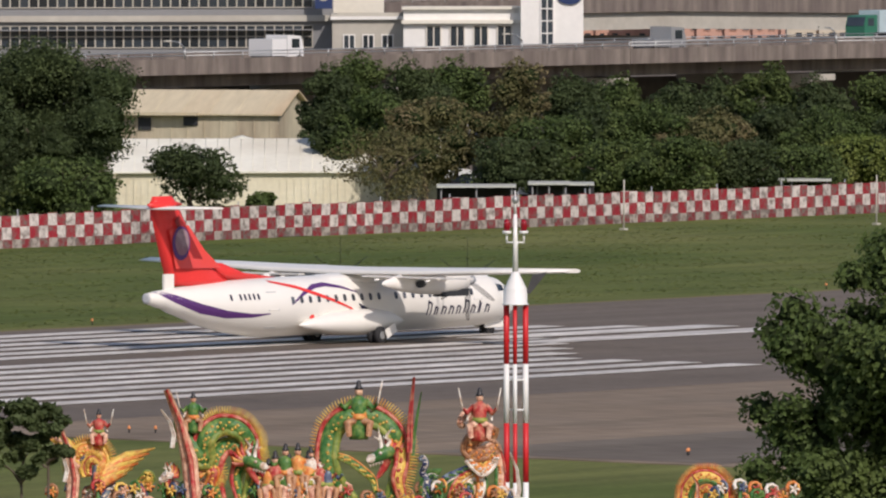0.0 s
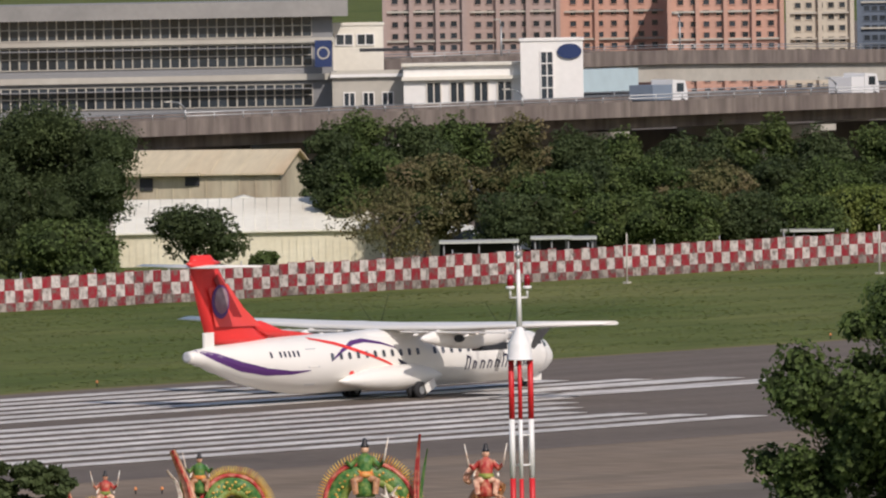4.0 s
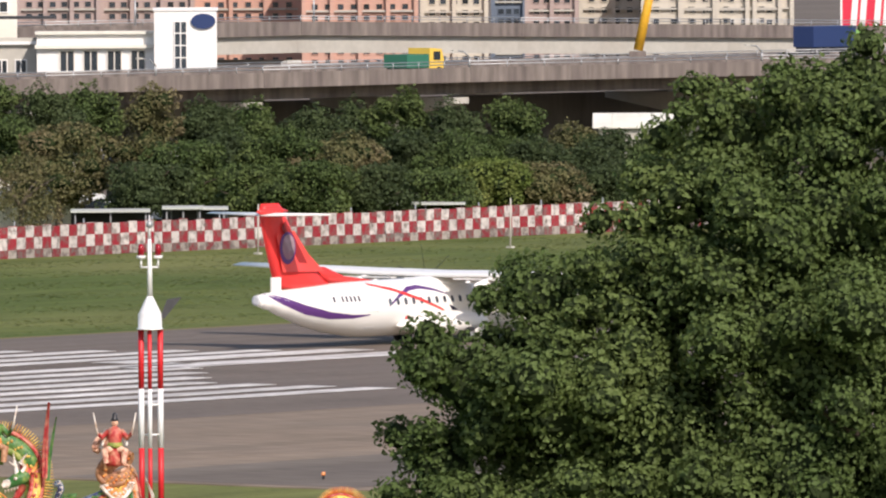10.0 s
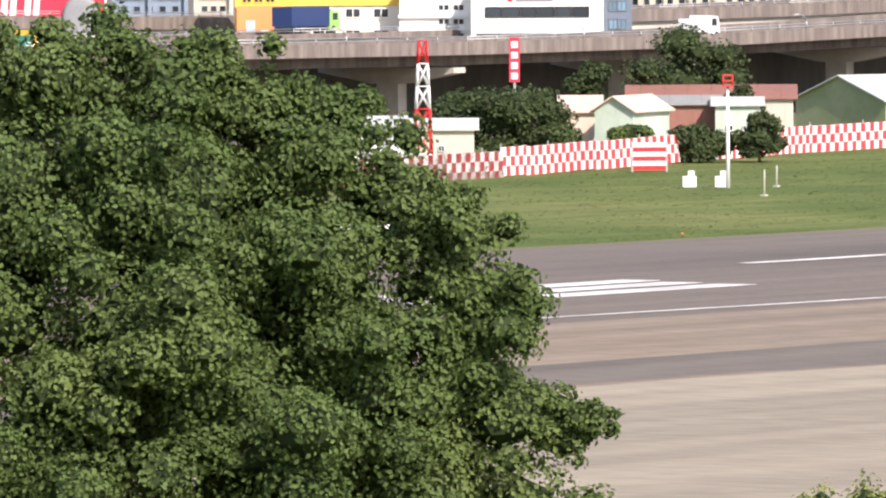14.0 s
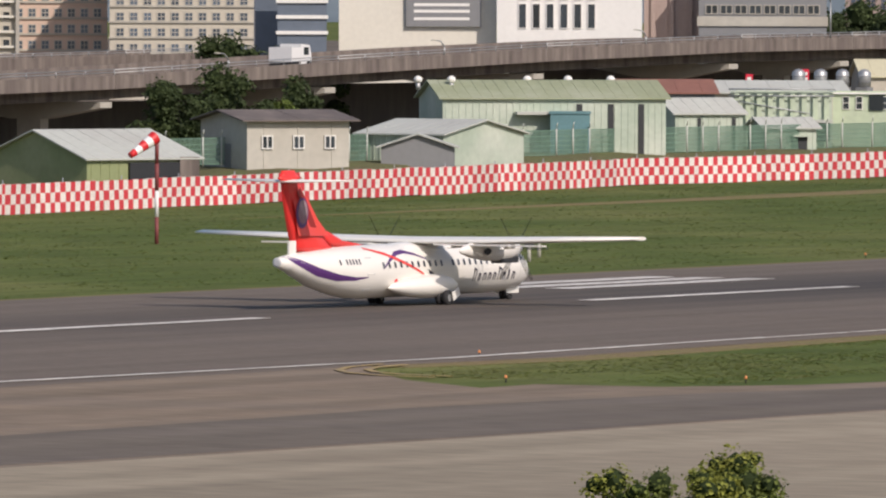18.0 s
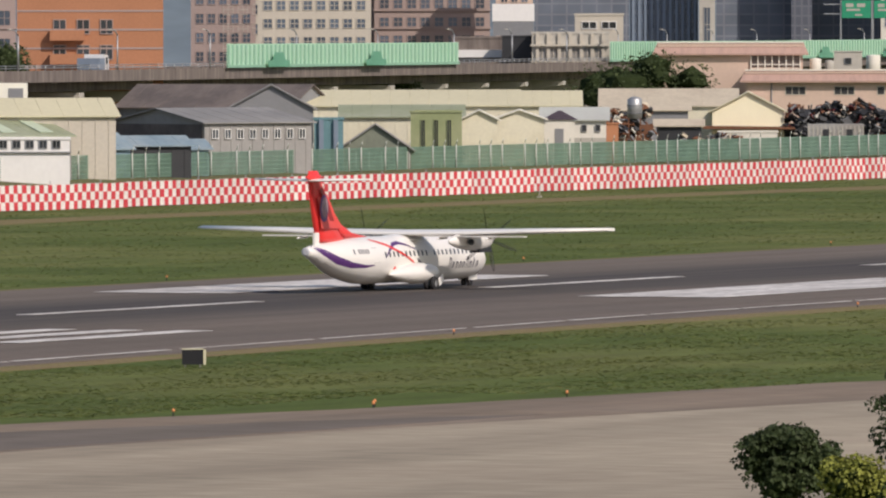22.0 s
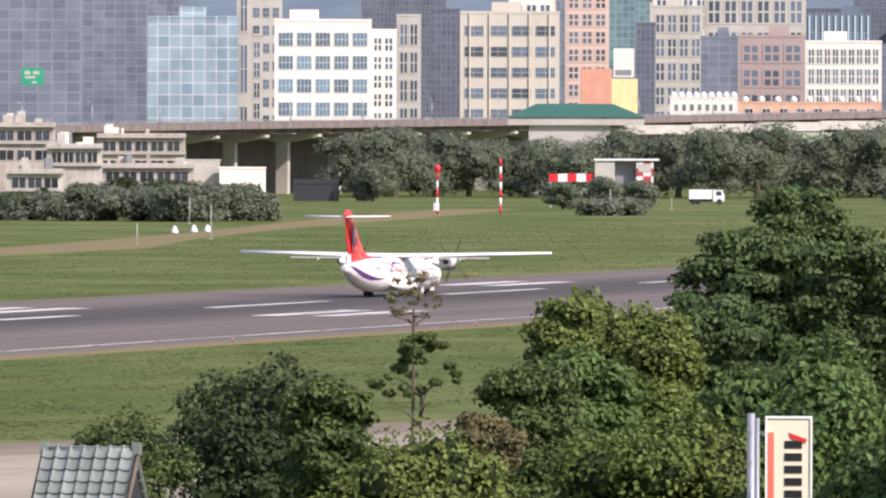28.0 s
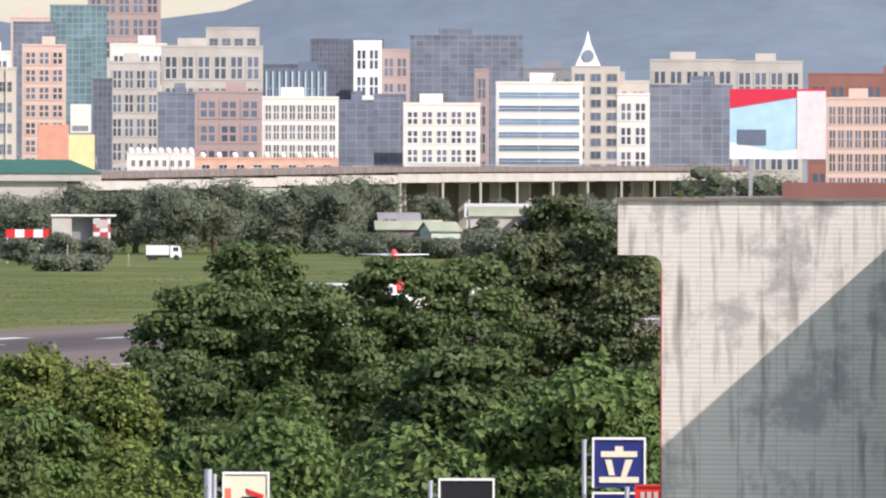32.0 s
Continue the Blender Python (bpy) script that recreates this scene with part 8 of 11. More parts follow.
# low concrete terminal offices beside the tower
for bx in ((1554.2, 523.5, -71.4, 14.4, 10.5, 4, 2), (1605.6, 527.4, -71.8, 12.3, 13.8, 4, 2), (1551.3, 500.3, -72.1, 8.3, 10.7, 4, 1), (1640.2, 517.9, -72.5, 13.8, 12.1, 5, 2), (1573.7, 496, -72.5, 14.1, 7.7, 5, 1), (1521, 496.6, -71.9, 8.3, 7.1, 3, 1)):
    x, y, rz, w, h, cols, rows = bx
    t = block("terminal_office", x, y, rz, w, h, "weathered grey concrete office with balconies", depth=9, wall=OLDCON if w < 10.5 else OLDCON_B, frame=PALECON, rows=[h - 2.9 - 3 * i for i in range(rows)], cols=cols, ww=w / cols * 0.78, wh=1.7, parapet=0.4, ledges=[(h - 3.3, 0.25, 0.6), (h - 0.7, 0.25, 0.8)], group="terminal offices")
    for i in range(7):
        ux = random.uniform(-w * 0.45, w * 0.4)
        part("roof_unit", boxes((ux, ux + random.uniform(0.3, 1.6), 1 + i, 1.8 + i, h - 0.4, h + random.uniform(0.2, 1.8))), random.choice((GREY, PALECON, OFFWHITE, OLDCON_B)), t)
block("terminal_wing", 1596.9, 548.0, -71.1, 9.0, 11.0, "pale low terminal wing with balconies behind the tower", depth=8, wall=PALECON, rows=[2.4, 5.6, 8.6], cols=4, ww=1.7, wh=1.5, parapet=0.4, frame=OFFWHITE, ledges=[(4.9, 0.25, 0.6), (8.0, 0.25, 0.6)], group="terminal offices")
sd = thing("dish_antenna", 1541.5, 514.1, 14.39, -71.6, "round white dish antenna on a roof mast", "antenna")
part("dish", lathe(bmesh.new(), [(1.2, 0), (1.1, 0.25), (0.5, 0.45), (0.05, 0.5)], 20, m=Matrix.Rotation(radians(-90), 4, "X")), WHITE, sd)
part("mast", tube(bmesh.new(), (0, 0.4, -14.39), (0, 0.4, 0), 0.12, seg=6), METAL, sd)
block("white_hut", 1578, 482.2, -73, 7, 7.2, "small bright white hut", depth=4, wall=ROOF_WHITE, parapet=0.3, rows=[2.4], cols=1, ww=1.8, wh=0.5)
block("end_store", 1580.7, 490.2, -72.8, 6.9, 8.3, "small grey store", depth=5, wall=PALECON, parapet=0.2)
block("far_canopy_store", 1820.8, 543, -73.4, 7.9, 3.8, "low dark store with a grey roof", depth=6, wall=DARK, parapet=0.8)

# -- mint green noise barrier on the viaduct --
nb = thing("noise_barrier", 850, 457.4, 0, 0, "mint green noise barrier with dark leaf shapes on the viaduct", "barrier", kind="structure")
MINT_DK = mat("mint rib paint", (0.25, 0.46, 0.33), 0.6, var=0.1)
bm = bmesh.new()
box(bm, 0.06, 3.95, -0.1, 0.0, 0, 2.6)
for k in range(2):
    box(bm, 0.06 + k * 1.95, 0.6 + k * 1.95, -0.22, -0.101, 0.35, 2.5, 1)
box(bm, 0.0, 3.95, -0.24, -0.101, 0.0, 0.3, 1)
pan = mesh_of("panel", bm, MINT, MINT_DK)
bm = bmesh.new()
prism(bm, [(-5.0, 0), (5.0, 0), (5.0, 0.7), (3.0, 0.75), (2.0, 1.6), (-2.0, 1.6), (-3.0, 0.75), (-5.0, 0.7)], -0.3, -0.245)
leafm = mesh_of("leaf_shape", bm, mat("leaf shape green", (0.12, 0.34, 0.22), 0.6))
for i in range(150):
    x = 1086 + i * 3.95
    yy, z, ang = road_at(x)
    if 1200 < x < 1310:
        continue
    share("panel", pan, nb, pose(x - 850, yy - 457.4 - 0.2, z, 0, 0, ang))
    if i % 12 == 5:
        share("leaf_shape", leafm, nb, pose(x - 848, yy - 457.4 - 0.23, z + 0.05, 0, 0, ang))

# -- overhead road signs and lamps --
SIGNGREEN = mat("road sign green", (0.02, 0.3, 0.16), 0.5)
for x, y, z, w, h, zz in ((1688.1, 624.8, 18.19, 4.8, 2.9, 0), (1689.8, 620, 18.16, 4.4, 2.9, 0), (1901.1, 621.2, 20.29, 4.1, 3.2, 0), (878.5, 477.8, 5.97, 2.2, 1.0, 0)):
    s = thing("road_sign", x, y, z, -71.9, "green overhead road sign with white lettering bars", "road sign", "road signs")
    part("board", boxes((-w / 2, w / 2, 0, 0.2, 0, h)), SIGNGREEN, s)
    part("post", boxes((-w / 2 - 0.3, -w / 2 - 0.05, 0.21, 0.45, -z, h), (w / 2 + 0.05, w / 2 + 0.3, 0.21, 0.45, -z, h)), METAL, s)
    for k, (u0, u1, v0, v1) in enumerate(((-0.36, -0.1, 0.62, 0.82), (0.02, 0.3, 0.62, 0.82), (-0.34, 0.12, 0.4, 0.52), (-0.05, 0.2, 0.12, 0.22))):
        part("lettering_bar", boxes((w * u0, w * u1, -0.03, -0.002, h * v0, h * v1)), PALECON, s)
    if z > 10:
        part("gantry_beam", boxes((-w / 2 - 3.0, w / 2 + 3.0, 0.5, 0.62, h * 0.2, h * 0.26), (-w / 2 - 3.0, w / 2 + 3.0, 0.5, 0.62, h * 0.75, h * 0.81)), METAL, s)


def street_lamp(x, y, z, h, arm=1.8):
    th = thing("street_lamp", x, y, z, 0, "grey street lamp with a curved arm", "street lamp", "viaduct lamps")
    bm = bmesh.new()
    tube(bm, (0, 0, 0), (0, 0, h - 0.6), 0.1, 0.07, 6)
    tube(bm, (0, 0, h - 0.6), (-arm * 0.4, 0, h - 0.1), 0.07, 0.06, 6)
    tube(bm, (-arm * 0.4, 0, h - 0.1), (-arm, 0, h), 0.06, 0.05, 6)
    part("pole", bm, METAL, th)
    part("lamp_head", boxes((-arm - 0.5, -arm + 0.1, -0.12, 0.12, h - 0.06, h + 0.06)), PALECON, th)


for i in range(44):
    x = 480 + i * 40
    yy, z, ang = road_at(x)
    street_lamp(x, yy + 0.15, z - 0.02, 1.4 if x < 900 else 4.2)
for i in range(8):
    street_lamp(470 + i * 26, 548.15, 9.94 + i * 0.1059, 4.0, 0.4)
# ---- trees behind the weathered fence ----
tree(389.5, 390.5, 12.1, 12.9, LEAF_DARK, "big dark spreading tree behind the fence", base=0.05, count=36000, size=0.17, seed=1, n=18)
tree(382.2, 389.7, 9.3, 8, LEAF_DARK, "dark tree beside the big one", base=0.05, count=15000, size=0.17, seed=2)
tree(381.3, 381.7, 4.6, 8.7, LEAF_MID, "leafy shrub at the fence", base=0.0, count=7000, size=0.22, seed=3, name="shrub")
tree(403.3, 390.1, 4.8, 7.5, LEAF_DARK, "small dark tree before the warehouse", base=0.12, count=6500, size=0.2, core=0.4, seed=4)
tree(414.8, 382.9, 5.7, 7.1, LEAF_OLIVE, "thin brownish tree losing its leaves", base=0.1, count=3600, size=0.16, seed=5, core=0.05)
tree(406.3, 386.6, 1.7, 2.2, LEAF_MID, "low shrub by the warehouse", base=0.0, count=800, size=0.3, seed=6, name="shrub")
SPOTS = [(445.6, 414.5, 9.5, 4.4), (450.6, 416.4, 10.3, 6.6), (449.4, 410.1, 9.9, 6.6), (459.2, 413.9, 9.8, 6.7), (455.7, 405.7, 9.8, 6.6), (462.8, 406.4, 8.6, 6.7), (458.9, 398.6, 8.6, 6.1), (457.5, 392.3, 8.3, 6.5), (467.3, 396.1, 8.6, 6.2), (465.4, 390.5, 9.5, 5.7), (466.1, 386.4, 8.7, 6.6), (471.7, 385.7, 8.6, 6.6), (478.6, 386.5, 6.7, 6.2), (474.7, 378.5, 6.4, 6.6), (477.6, 376.2, 6.1, 6.6), (482.8, 376, 5.8, 6.6), (432.4, 402.3, 7.5, 3.9), (434.3, 400.1, 7.9, 6.4), (446.6, 391.6, 6.8, 7.3), (446.2, 385.7, 7.1, 6.9), (447.1, 381.4, 6.7, 7.3), (452.9, 380.5, 6.8, 7.3), (454.7, 376.6, 6.7, 7.3), (461.3, 376.2, 6.2, 7.3), (467.7, 376.1, 5.5, 7), (475.1, 376.3, 5.1, 7)]
for i, (x, y, h, w) in enumerate(SPOTS):
    tree(x, y, h, w, (LEAF_DARK, LEAF_MID, LEAF_DARK, LEAF_MID, LEAF_OLIVE, LEAF_DARK, LEAF_MID, LEAF_DARK)[i % 8], "dark green tree in the belt behind the fence", base=0.04, count=9000, size=0.19, seed=20 + i, core=0.66, group="tree belt")
LOW = [(430.9, 393.2, 7.4, 7.9), (427.2, 382.1, 4.9, 8.7), (431.5, 376.8, 4.8, 6.9), (432.6, 372.3, 5, 6.8), (438.9, 372.4, 4.7, 7.3), (445.4, 372.2, 4.2, 6.9), (450.9, 371.6, 4.8, 6.5), (457, 371.9, 4.3, 7), (463.4, 371.9, 4, 7.1), (469.5, 372.1, 3.7, 7.1), (436.8, 386.1, 6.1, 6.9)]
for i, (x, y, h, w) in enumerate(LOW):
    tree(x, y, h, w, (LEAF_OLIVE, LEAF_DARK, LEAF_MID, LEAF_MID, LEAF_DARK, LEAF_MID, LEAF_LIGHT)[i % 7], "lower leafy tree close behind the fence", base=0.22, count=7000, size=0.18, seed=60 + i, core=0.6, group="tree belt")
# trees by the corner houses and under the viaduct
CORNER = [(666, 414, 10.2, 11.9), (659.3, 419.1, 7.2, 5.1), (611.2, 410.6, 6.1, 4.8), (609.1, 395.5, 5.9, 10.6), (615.3, 404.4, 5.4, 5.9), (609.2, 391.7, 4.7, 5.3), (606.1, 381.6, 3.1, 4.2), (609, 377, 3.1, 5.2), (611.6, 372.7, 4.1, 4.2), (653.6, 400, 5.5, 4.4)]
for i, (x, y, h, w) in enumerate(CORNER):
    tree(x, y, h, w, (LEAF_DARK, LEAF_DARK, LEAF_MID, LEAF_DARK)[i % 4], "round dark tree among the sheds", base=0.06, count=5000, size=0.28, seed=90 + i, group="trees among the sheds")
TERM = [(1453.8, 488, 6.7, 7.4), (1482.9, 488, 4.1, 8.9), (1492.4, 486, 4.6, 4.0), (1531, 492, 5.0, 7.0), (1548.9, 492, 5.9, 7.8), (1572.8, 492, 5.2, 11.5), (1466, 487, 2.4, 4.0)]
for i, (x, y, h, w) in enumerate(TERM):
    tree(x, y, h, w, (LEAF_DARK, LEAF_GREY, LEAF_DARK, LEAF_GREY, LEAF_DARK, LEAF_GREY, LEAF_YELLOW)[i], "round dusty bush before the terminal offices", base=0.02, count=6000, size=0.26, seed=660 + i, group="bushes by the terminal")
MIDB = [(1012.5, 501.7, 15.9, 12.1), (1006.4, 491.5, 15, 13.3), (1014.4, 486.4, 14.9, 14.7), (1013.1, 477.4, 15.9, 14.7), (1025.2, 475.3, 15.3, 12.1), (1015.8, 495.1, 15.9, 8.1), (1005.3, 493.8, 15, 8), (1022.7, 480.6, 18.1, 16.2), (1015.8, 483.4, 15.7, 10.7), (1238.5, 484.8, 13.3, 19.8), (1189.7, 498.7, 11.2, 13.8), (1298.0, 469.2, 11.0, 6.6), (1294.0, 472.0, 10.4, 6.4), (869.1, 498.7, 12.2, 10.1), (873.7, 494.7, 10.8, 10.2), (850.2, 477.3, 8.6, 6.4)]
for i, (x, y, h, w) in enumerate(MIDB):
    tree(x, y, h, w, (LEAF_DARK, LEAF_DARK, LEAF_MID)[i % 3], "dark tree behind the sheds and viaduct", base=0.08, count=4200, size=0.34, seed=120 + i, group="trees behind the sheds")
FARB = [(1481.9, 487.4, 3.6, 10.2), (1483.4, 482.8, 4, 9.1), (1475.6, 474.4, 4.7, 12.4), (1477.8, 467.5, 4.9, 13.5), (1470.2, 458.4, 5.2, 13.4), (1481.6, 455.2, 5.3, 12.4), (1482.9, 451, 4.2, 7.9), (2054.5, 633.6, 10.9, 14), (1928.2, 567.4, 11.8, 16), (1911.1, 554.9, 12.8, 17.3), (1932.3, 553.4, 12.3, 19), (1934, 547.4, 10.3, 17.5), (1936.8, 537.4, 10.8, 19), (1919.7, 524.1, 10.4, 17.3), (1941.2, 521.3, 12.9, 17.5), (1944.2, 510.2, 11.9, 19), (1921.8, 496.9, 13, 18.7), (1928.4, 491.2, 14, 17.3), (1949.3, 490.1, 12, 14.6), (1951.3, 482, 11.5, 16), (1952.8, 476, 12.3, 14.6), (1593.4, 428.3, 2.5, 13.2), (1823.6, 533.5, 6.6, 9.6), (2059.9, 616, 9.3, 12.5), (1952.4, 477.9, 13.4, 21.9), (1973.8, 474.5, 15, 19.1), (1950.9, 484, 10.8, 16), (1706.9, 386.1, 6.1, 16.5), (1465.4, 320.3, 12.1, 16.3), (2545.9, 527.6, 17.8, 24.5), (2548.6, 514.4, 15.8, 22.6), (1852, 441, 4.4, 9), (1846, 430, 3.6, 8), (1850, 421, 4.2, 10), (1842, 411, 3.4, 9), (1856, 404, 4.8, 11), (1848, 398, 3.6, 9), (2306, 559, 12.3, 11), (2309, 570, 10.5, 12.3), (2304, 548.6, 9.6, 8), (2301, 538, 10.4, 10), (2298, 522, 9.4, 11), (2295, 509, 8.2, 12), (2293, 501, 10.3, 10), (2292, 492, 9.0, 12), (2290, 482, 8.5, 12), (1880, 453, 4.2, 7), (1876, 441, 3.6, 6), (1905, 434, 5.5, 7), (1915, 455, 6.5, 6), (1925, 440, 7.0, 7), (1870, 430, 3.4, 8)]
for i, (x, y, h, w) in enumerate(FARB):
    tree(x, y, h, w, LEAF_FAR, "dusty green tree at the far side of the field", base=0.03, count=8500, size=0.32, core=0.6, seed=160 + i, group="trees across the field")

# ---- the great ficus beside the runway end ----
FX, FY = 36, 38.3
fw, fr = Vector((math.cos(radians(35.52)), math.sin(radians(35.52)), 0)), None
fr = Vector((fw.y, -fw.x, 0))
zc = 15.55
rng = np.random.default_rng(5)
FICUS = [  # across, away, up, radius, of the boughs about the tree's middle
    (-7.6, 0.2, -0.9, 1.5), (-9.0, 0.0, -2.6, 1.7), (-9.6, -0.3, -4.4, 1.4), (-7.2, -0.8, -3.0, 2.3), (-8.0, -0.6, -5.6, 2.2), (-5.6, 0.4, -0.6, 1.8), (-5.2, -1.0, -3.6, 2.4), (-5.6, -1.0, -6.0, 2.6),
    (-4.2, 0.3, 1.2, 1.8), (-3.9, 0.4, 2.4, 1.3), (-2.4, 0.3, 2.7, 1.6), (-0.8, 0.3, 2.9, 1.4), (0.5, 0.2, 3.2, 1.3), (2.0, 0.2, 3.0, 1.5), (3.7, 0.2, 3.0, 1.5), (5.2, 0.2, 2.4, 1.6), (6.6, 0.2, 1.7, 1.6), (8.0, 0.1, 0.8, 1.6),
    (9.2, 0.0, -0.2, 1.4), (9.6, 0.0, -1.9, 1.7), (10.1, 0.0, -3.6, 1.7), (10.4, 0.0, -5.4, 1.7), (12.0, 0.0, -3.6, 0.55), (11.4, 0.0, -3.9, 0.7), (-2.2, -0.8, 0.6, 2.3), (0.6, -1.2, 1.2, 2.4), (3.6, -1.0, 0.9, 2.5), (6.2, -0.8, -0.6, 2.5),
    (-3.0, -1.5, -1.6, 2.5), (0.0, -1.9, -1.4, 2.7), (3.0, -1.9, -1.8, 2.8), (7.4, -0.9, -2.8, 2.5), (5.0, -1.8, -3.8, 2.8), (8.2, -0.8, -5.2, 2.4), (-2.4, -1.9, -4.2, 2.8), (1.0, -2.2, -4.4, 2.8), (4.0, -2.0, -6.4, 2.8), (-0.8, -2.0, -6.8, 2.8), (-3.6, -1.6, -6.8, 2.6), (7.2, -1.2, -7.2, 2.6),
]
lob = []
for u, d, z, r in FICUS:
    for k in range(14):
        o = rng.normal(size=3)
        o *= r * rng.uniform(0.6, 0.98) / np.linalg.norm(o)
        s = r * rng.uniform(0.2, 0.36)
        lob.append((u + o[0], d + o[1], zc + z + o[2], s, s, s * 0.85))
    lob.append((u, d + 0.3, zc + z, r * 0.7, r * 0.7, r * 0.62))
lob += [(u, 2.4, zc + z, 2.4, 1.6, 2.2) for u, z in ((-5.5, -3.6), (-2.5, -1.2), (0.5, 0.2), (3.6, 0.0), (6.2, -1.6), (-6, -7), (-2, -5), (2, -3.6), (5.5, -5), (8, -4.5), (-3, -9), (1.5, -8), (6, -8.5))]
for u, z in ((-1.2, -2.2), (1.9, -0.0), (-1.2, -0.0), (5.7, 1.2), (-1.7, -2.2), (-5.4, -1.3), (-8.0, -3.9), (-1.3, -2.2), (-5.0, -1.0), (-8.3, -3.5), (2.1, 0.2), (5.8, 1.2)):
    for k in range(9):
        o = rng.normal(size=3)
        o *= 1.1 * rng.uniform(0.5, 0.95) / np.linalg.norm(o)
        s = rng.uniform(0.3, 0.55)
        lob.append((u + o[0], 0.9 + o[1] * 0.6, zc + z + o[2], s * 1.15, s * 1.15, s * 0.8))
    lob.append((u, 1.3, zc + z, 1.1, 0.9, 1.0))
t = thing("ficus_tree", FX, FY, 0, math.degrees(math.atan2(fr.y, fr.x)), "huge dense ficus with glossy clumped leaves", "tree")
share("trunk", trunk_mesh("trunk", zc - 4, 0.6, 9, rng, 5), t, Matrix())
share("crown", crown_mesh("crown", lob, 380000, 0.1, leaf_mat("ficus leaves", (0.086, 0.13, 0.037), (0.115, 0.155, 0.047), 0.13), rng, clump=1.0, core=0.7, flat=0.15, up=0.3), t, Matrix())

# ---- foreground trees at the far end ----
LEAF_DEEP = leaf_mat("deep green leaves", (0.07, 0.112, 0.038), (0.1, 0.142, 0.048), 0.25)
LEAF_BROAD = leaf_mat("broad light leaves", (0.1, 0.165, 0.045), (0.14, 0.195, 0.06))
DARKBARK = mat("dark bark", (0.035, 0.03, 0.024), 0.95, var=0.35, fine=5, coarse=1)
NEAR = [
    # x, y, top, width, leaf, leaves, leaf size, base, core, label
    (141.3, 50.3, 11.75, 3.2, LEAF_DARK, 7600, 0.08, 0.42, 0.0, "slender young tree with open airy crown"),
    (143.5, 50.1, 11.8, 0.9, LEAF_OLIVE, 170, 0.06, 0.5, 0.0, "thin twiggy sapling top"),
    (131, 49.4, 10.5, 1.1, LEAF_DARK, 2600, 0.09, 0.3, 0.6, "small bushy tree top"),
    (129.4, 47.9, 10.2, 0.9, LEAF_YELLOW, 1800, 0.07, 0.3, 0.6, "yellow-green bush"),
    (152.6, 48.3, 11.2, 1.9, LEAF_MID, 5000, 0.09, 0.25, 0.7, "rounded green bush"),
    (157.9, 47.8, 11.8, 3.4, LEAF_DARK, 11000, 0.13, 0.2, 0.7, "dark dense round tree"),
    (151.8, 43.7, 12.3, 1.3, LEAF_MID, 2000, 0.08, 0.25, 0.0, "thin tree with a bare twiggy top"),
    (151.8, 43.8, 13.2, 0.9, LEAF_OLIVE, 420, 0.06, 0.6, 0.0, "bare twiggy tree top"),
    (144.1, 41.7, 11.1, 3.3, LEAF_LIGHT, 10000, 0.11, 0.2, 0.72, "light green dome-shaped bush"),
    (146.3, 41.2, 11.3, 1, LEAF_OLIVE, 2500, 0.1, 0.2, 0.6, "brownish shrub"),
    (154.2, 42.8, 11.9, 1.7, LEAF_MID, 4500, 0.11, 0.2, 0.65, "leafy green shrub"),
    (164, 44.6, 12.8, 1.6, LEAF_LIGHT, 4500, 0.11, 0.2, 0.65, "climber-covered light green tree"),
    (162.4, 43.1, 12.6, 1.9, LEAF_LIGHT, 5500, 0.11, 0.2, 0.65, "light green tree with drooping leaves"),
    (160.2, 43.5, 12, 2, LEAF_BROAD, 6500, 0.13, 0.15, 0.7, "mass of light climbing leaves"),
    (179.5, 45, 14.2, 2.6, LEAF_DEEP, 5500, 0.12, 0.55, 0.45, "umbrella-shaped tree with forked limbs"),
    (177.3, 45.2, 13.5, 2.8, LEAF_DEEP, 7000, 0.13, 0.4, 0.6, "dark layered tree"),
    (176.7, 43.4, 13.3, 2.8, LEAF_DEEP, 7500, 0.13, 0.3, 0.65, "dark layered tree"),
    (179, 42.5, 14, 2.5, LEAF_DEEP, 7000, 0.13, 0.3, 0.65, "dense green tree"),
    (181.3, 41.7, 13.9, 3.1, LEAF_DEEP, 8000, 0.13, 0.25, 0.68, "dense dark green tree with a smooth crown"),
    (185.5, 41, 15, 1.9, LEAF_GREY, 4800, 0.12, 0.4, 0.65, "tall grey-green tree with open crown"),
    (183.7, 39.8, 14.6, 2.2, LEAF_GREY, 6000, 0.12, 0.3, 0.65, "tall grey-green tree"),
    (183.4, 41.1, 14.4, 1.8, LEAF_GREY, 4200, 0.12, 0.4, 0.65, "grey-green tree top"),
    (155.3, 38.6, 12.2, 4, LEAF_BROAD, 13000, 0.15, 0.15, 0.74, "mass of broad light green leaves"),
    (157.8, 36.6, 12.8, 3.5, LEAF_DEEP, 11000, 0.16, 0.15, 0.74, "broad-leaved tree with drooping leaves"),
    (156.3, 34.2, 12.8, 3.2, LEAF_BROAD, 11000, 0.16, 0.15, 0.74, "broad-leaved light green tree"),
    (166.5, 43.2, 12.6, 2.3, LEAF_DEEP, 5500, 0.13, 0.3, 0.68, "shaded tree behind the climbers"),
    (146, 34.3, 12, 4.7, LEAF_BROAD, 14000, 0.15, 0.1, 0.76, "mass of broad drooping leaves"),
    (145.1, 38.1, 11.6, 3.3, LEAF_LIGHT, 10000, 0.12, 0.1, 0.74, "light green climbers"),
    (139.3, 40.2, 11.4, 3.2, LEAF_LIGHT, 9000, 0.11, 0.15, 0.74, "light green leafy mound"),
    (143.8, 42.7, 11.9, 1.2, LEAF_MID, 3000, 0.11, 0.2, 0.7, "green shrub"),
]
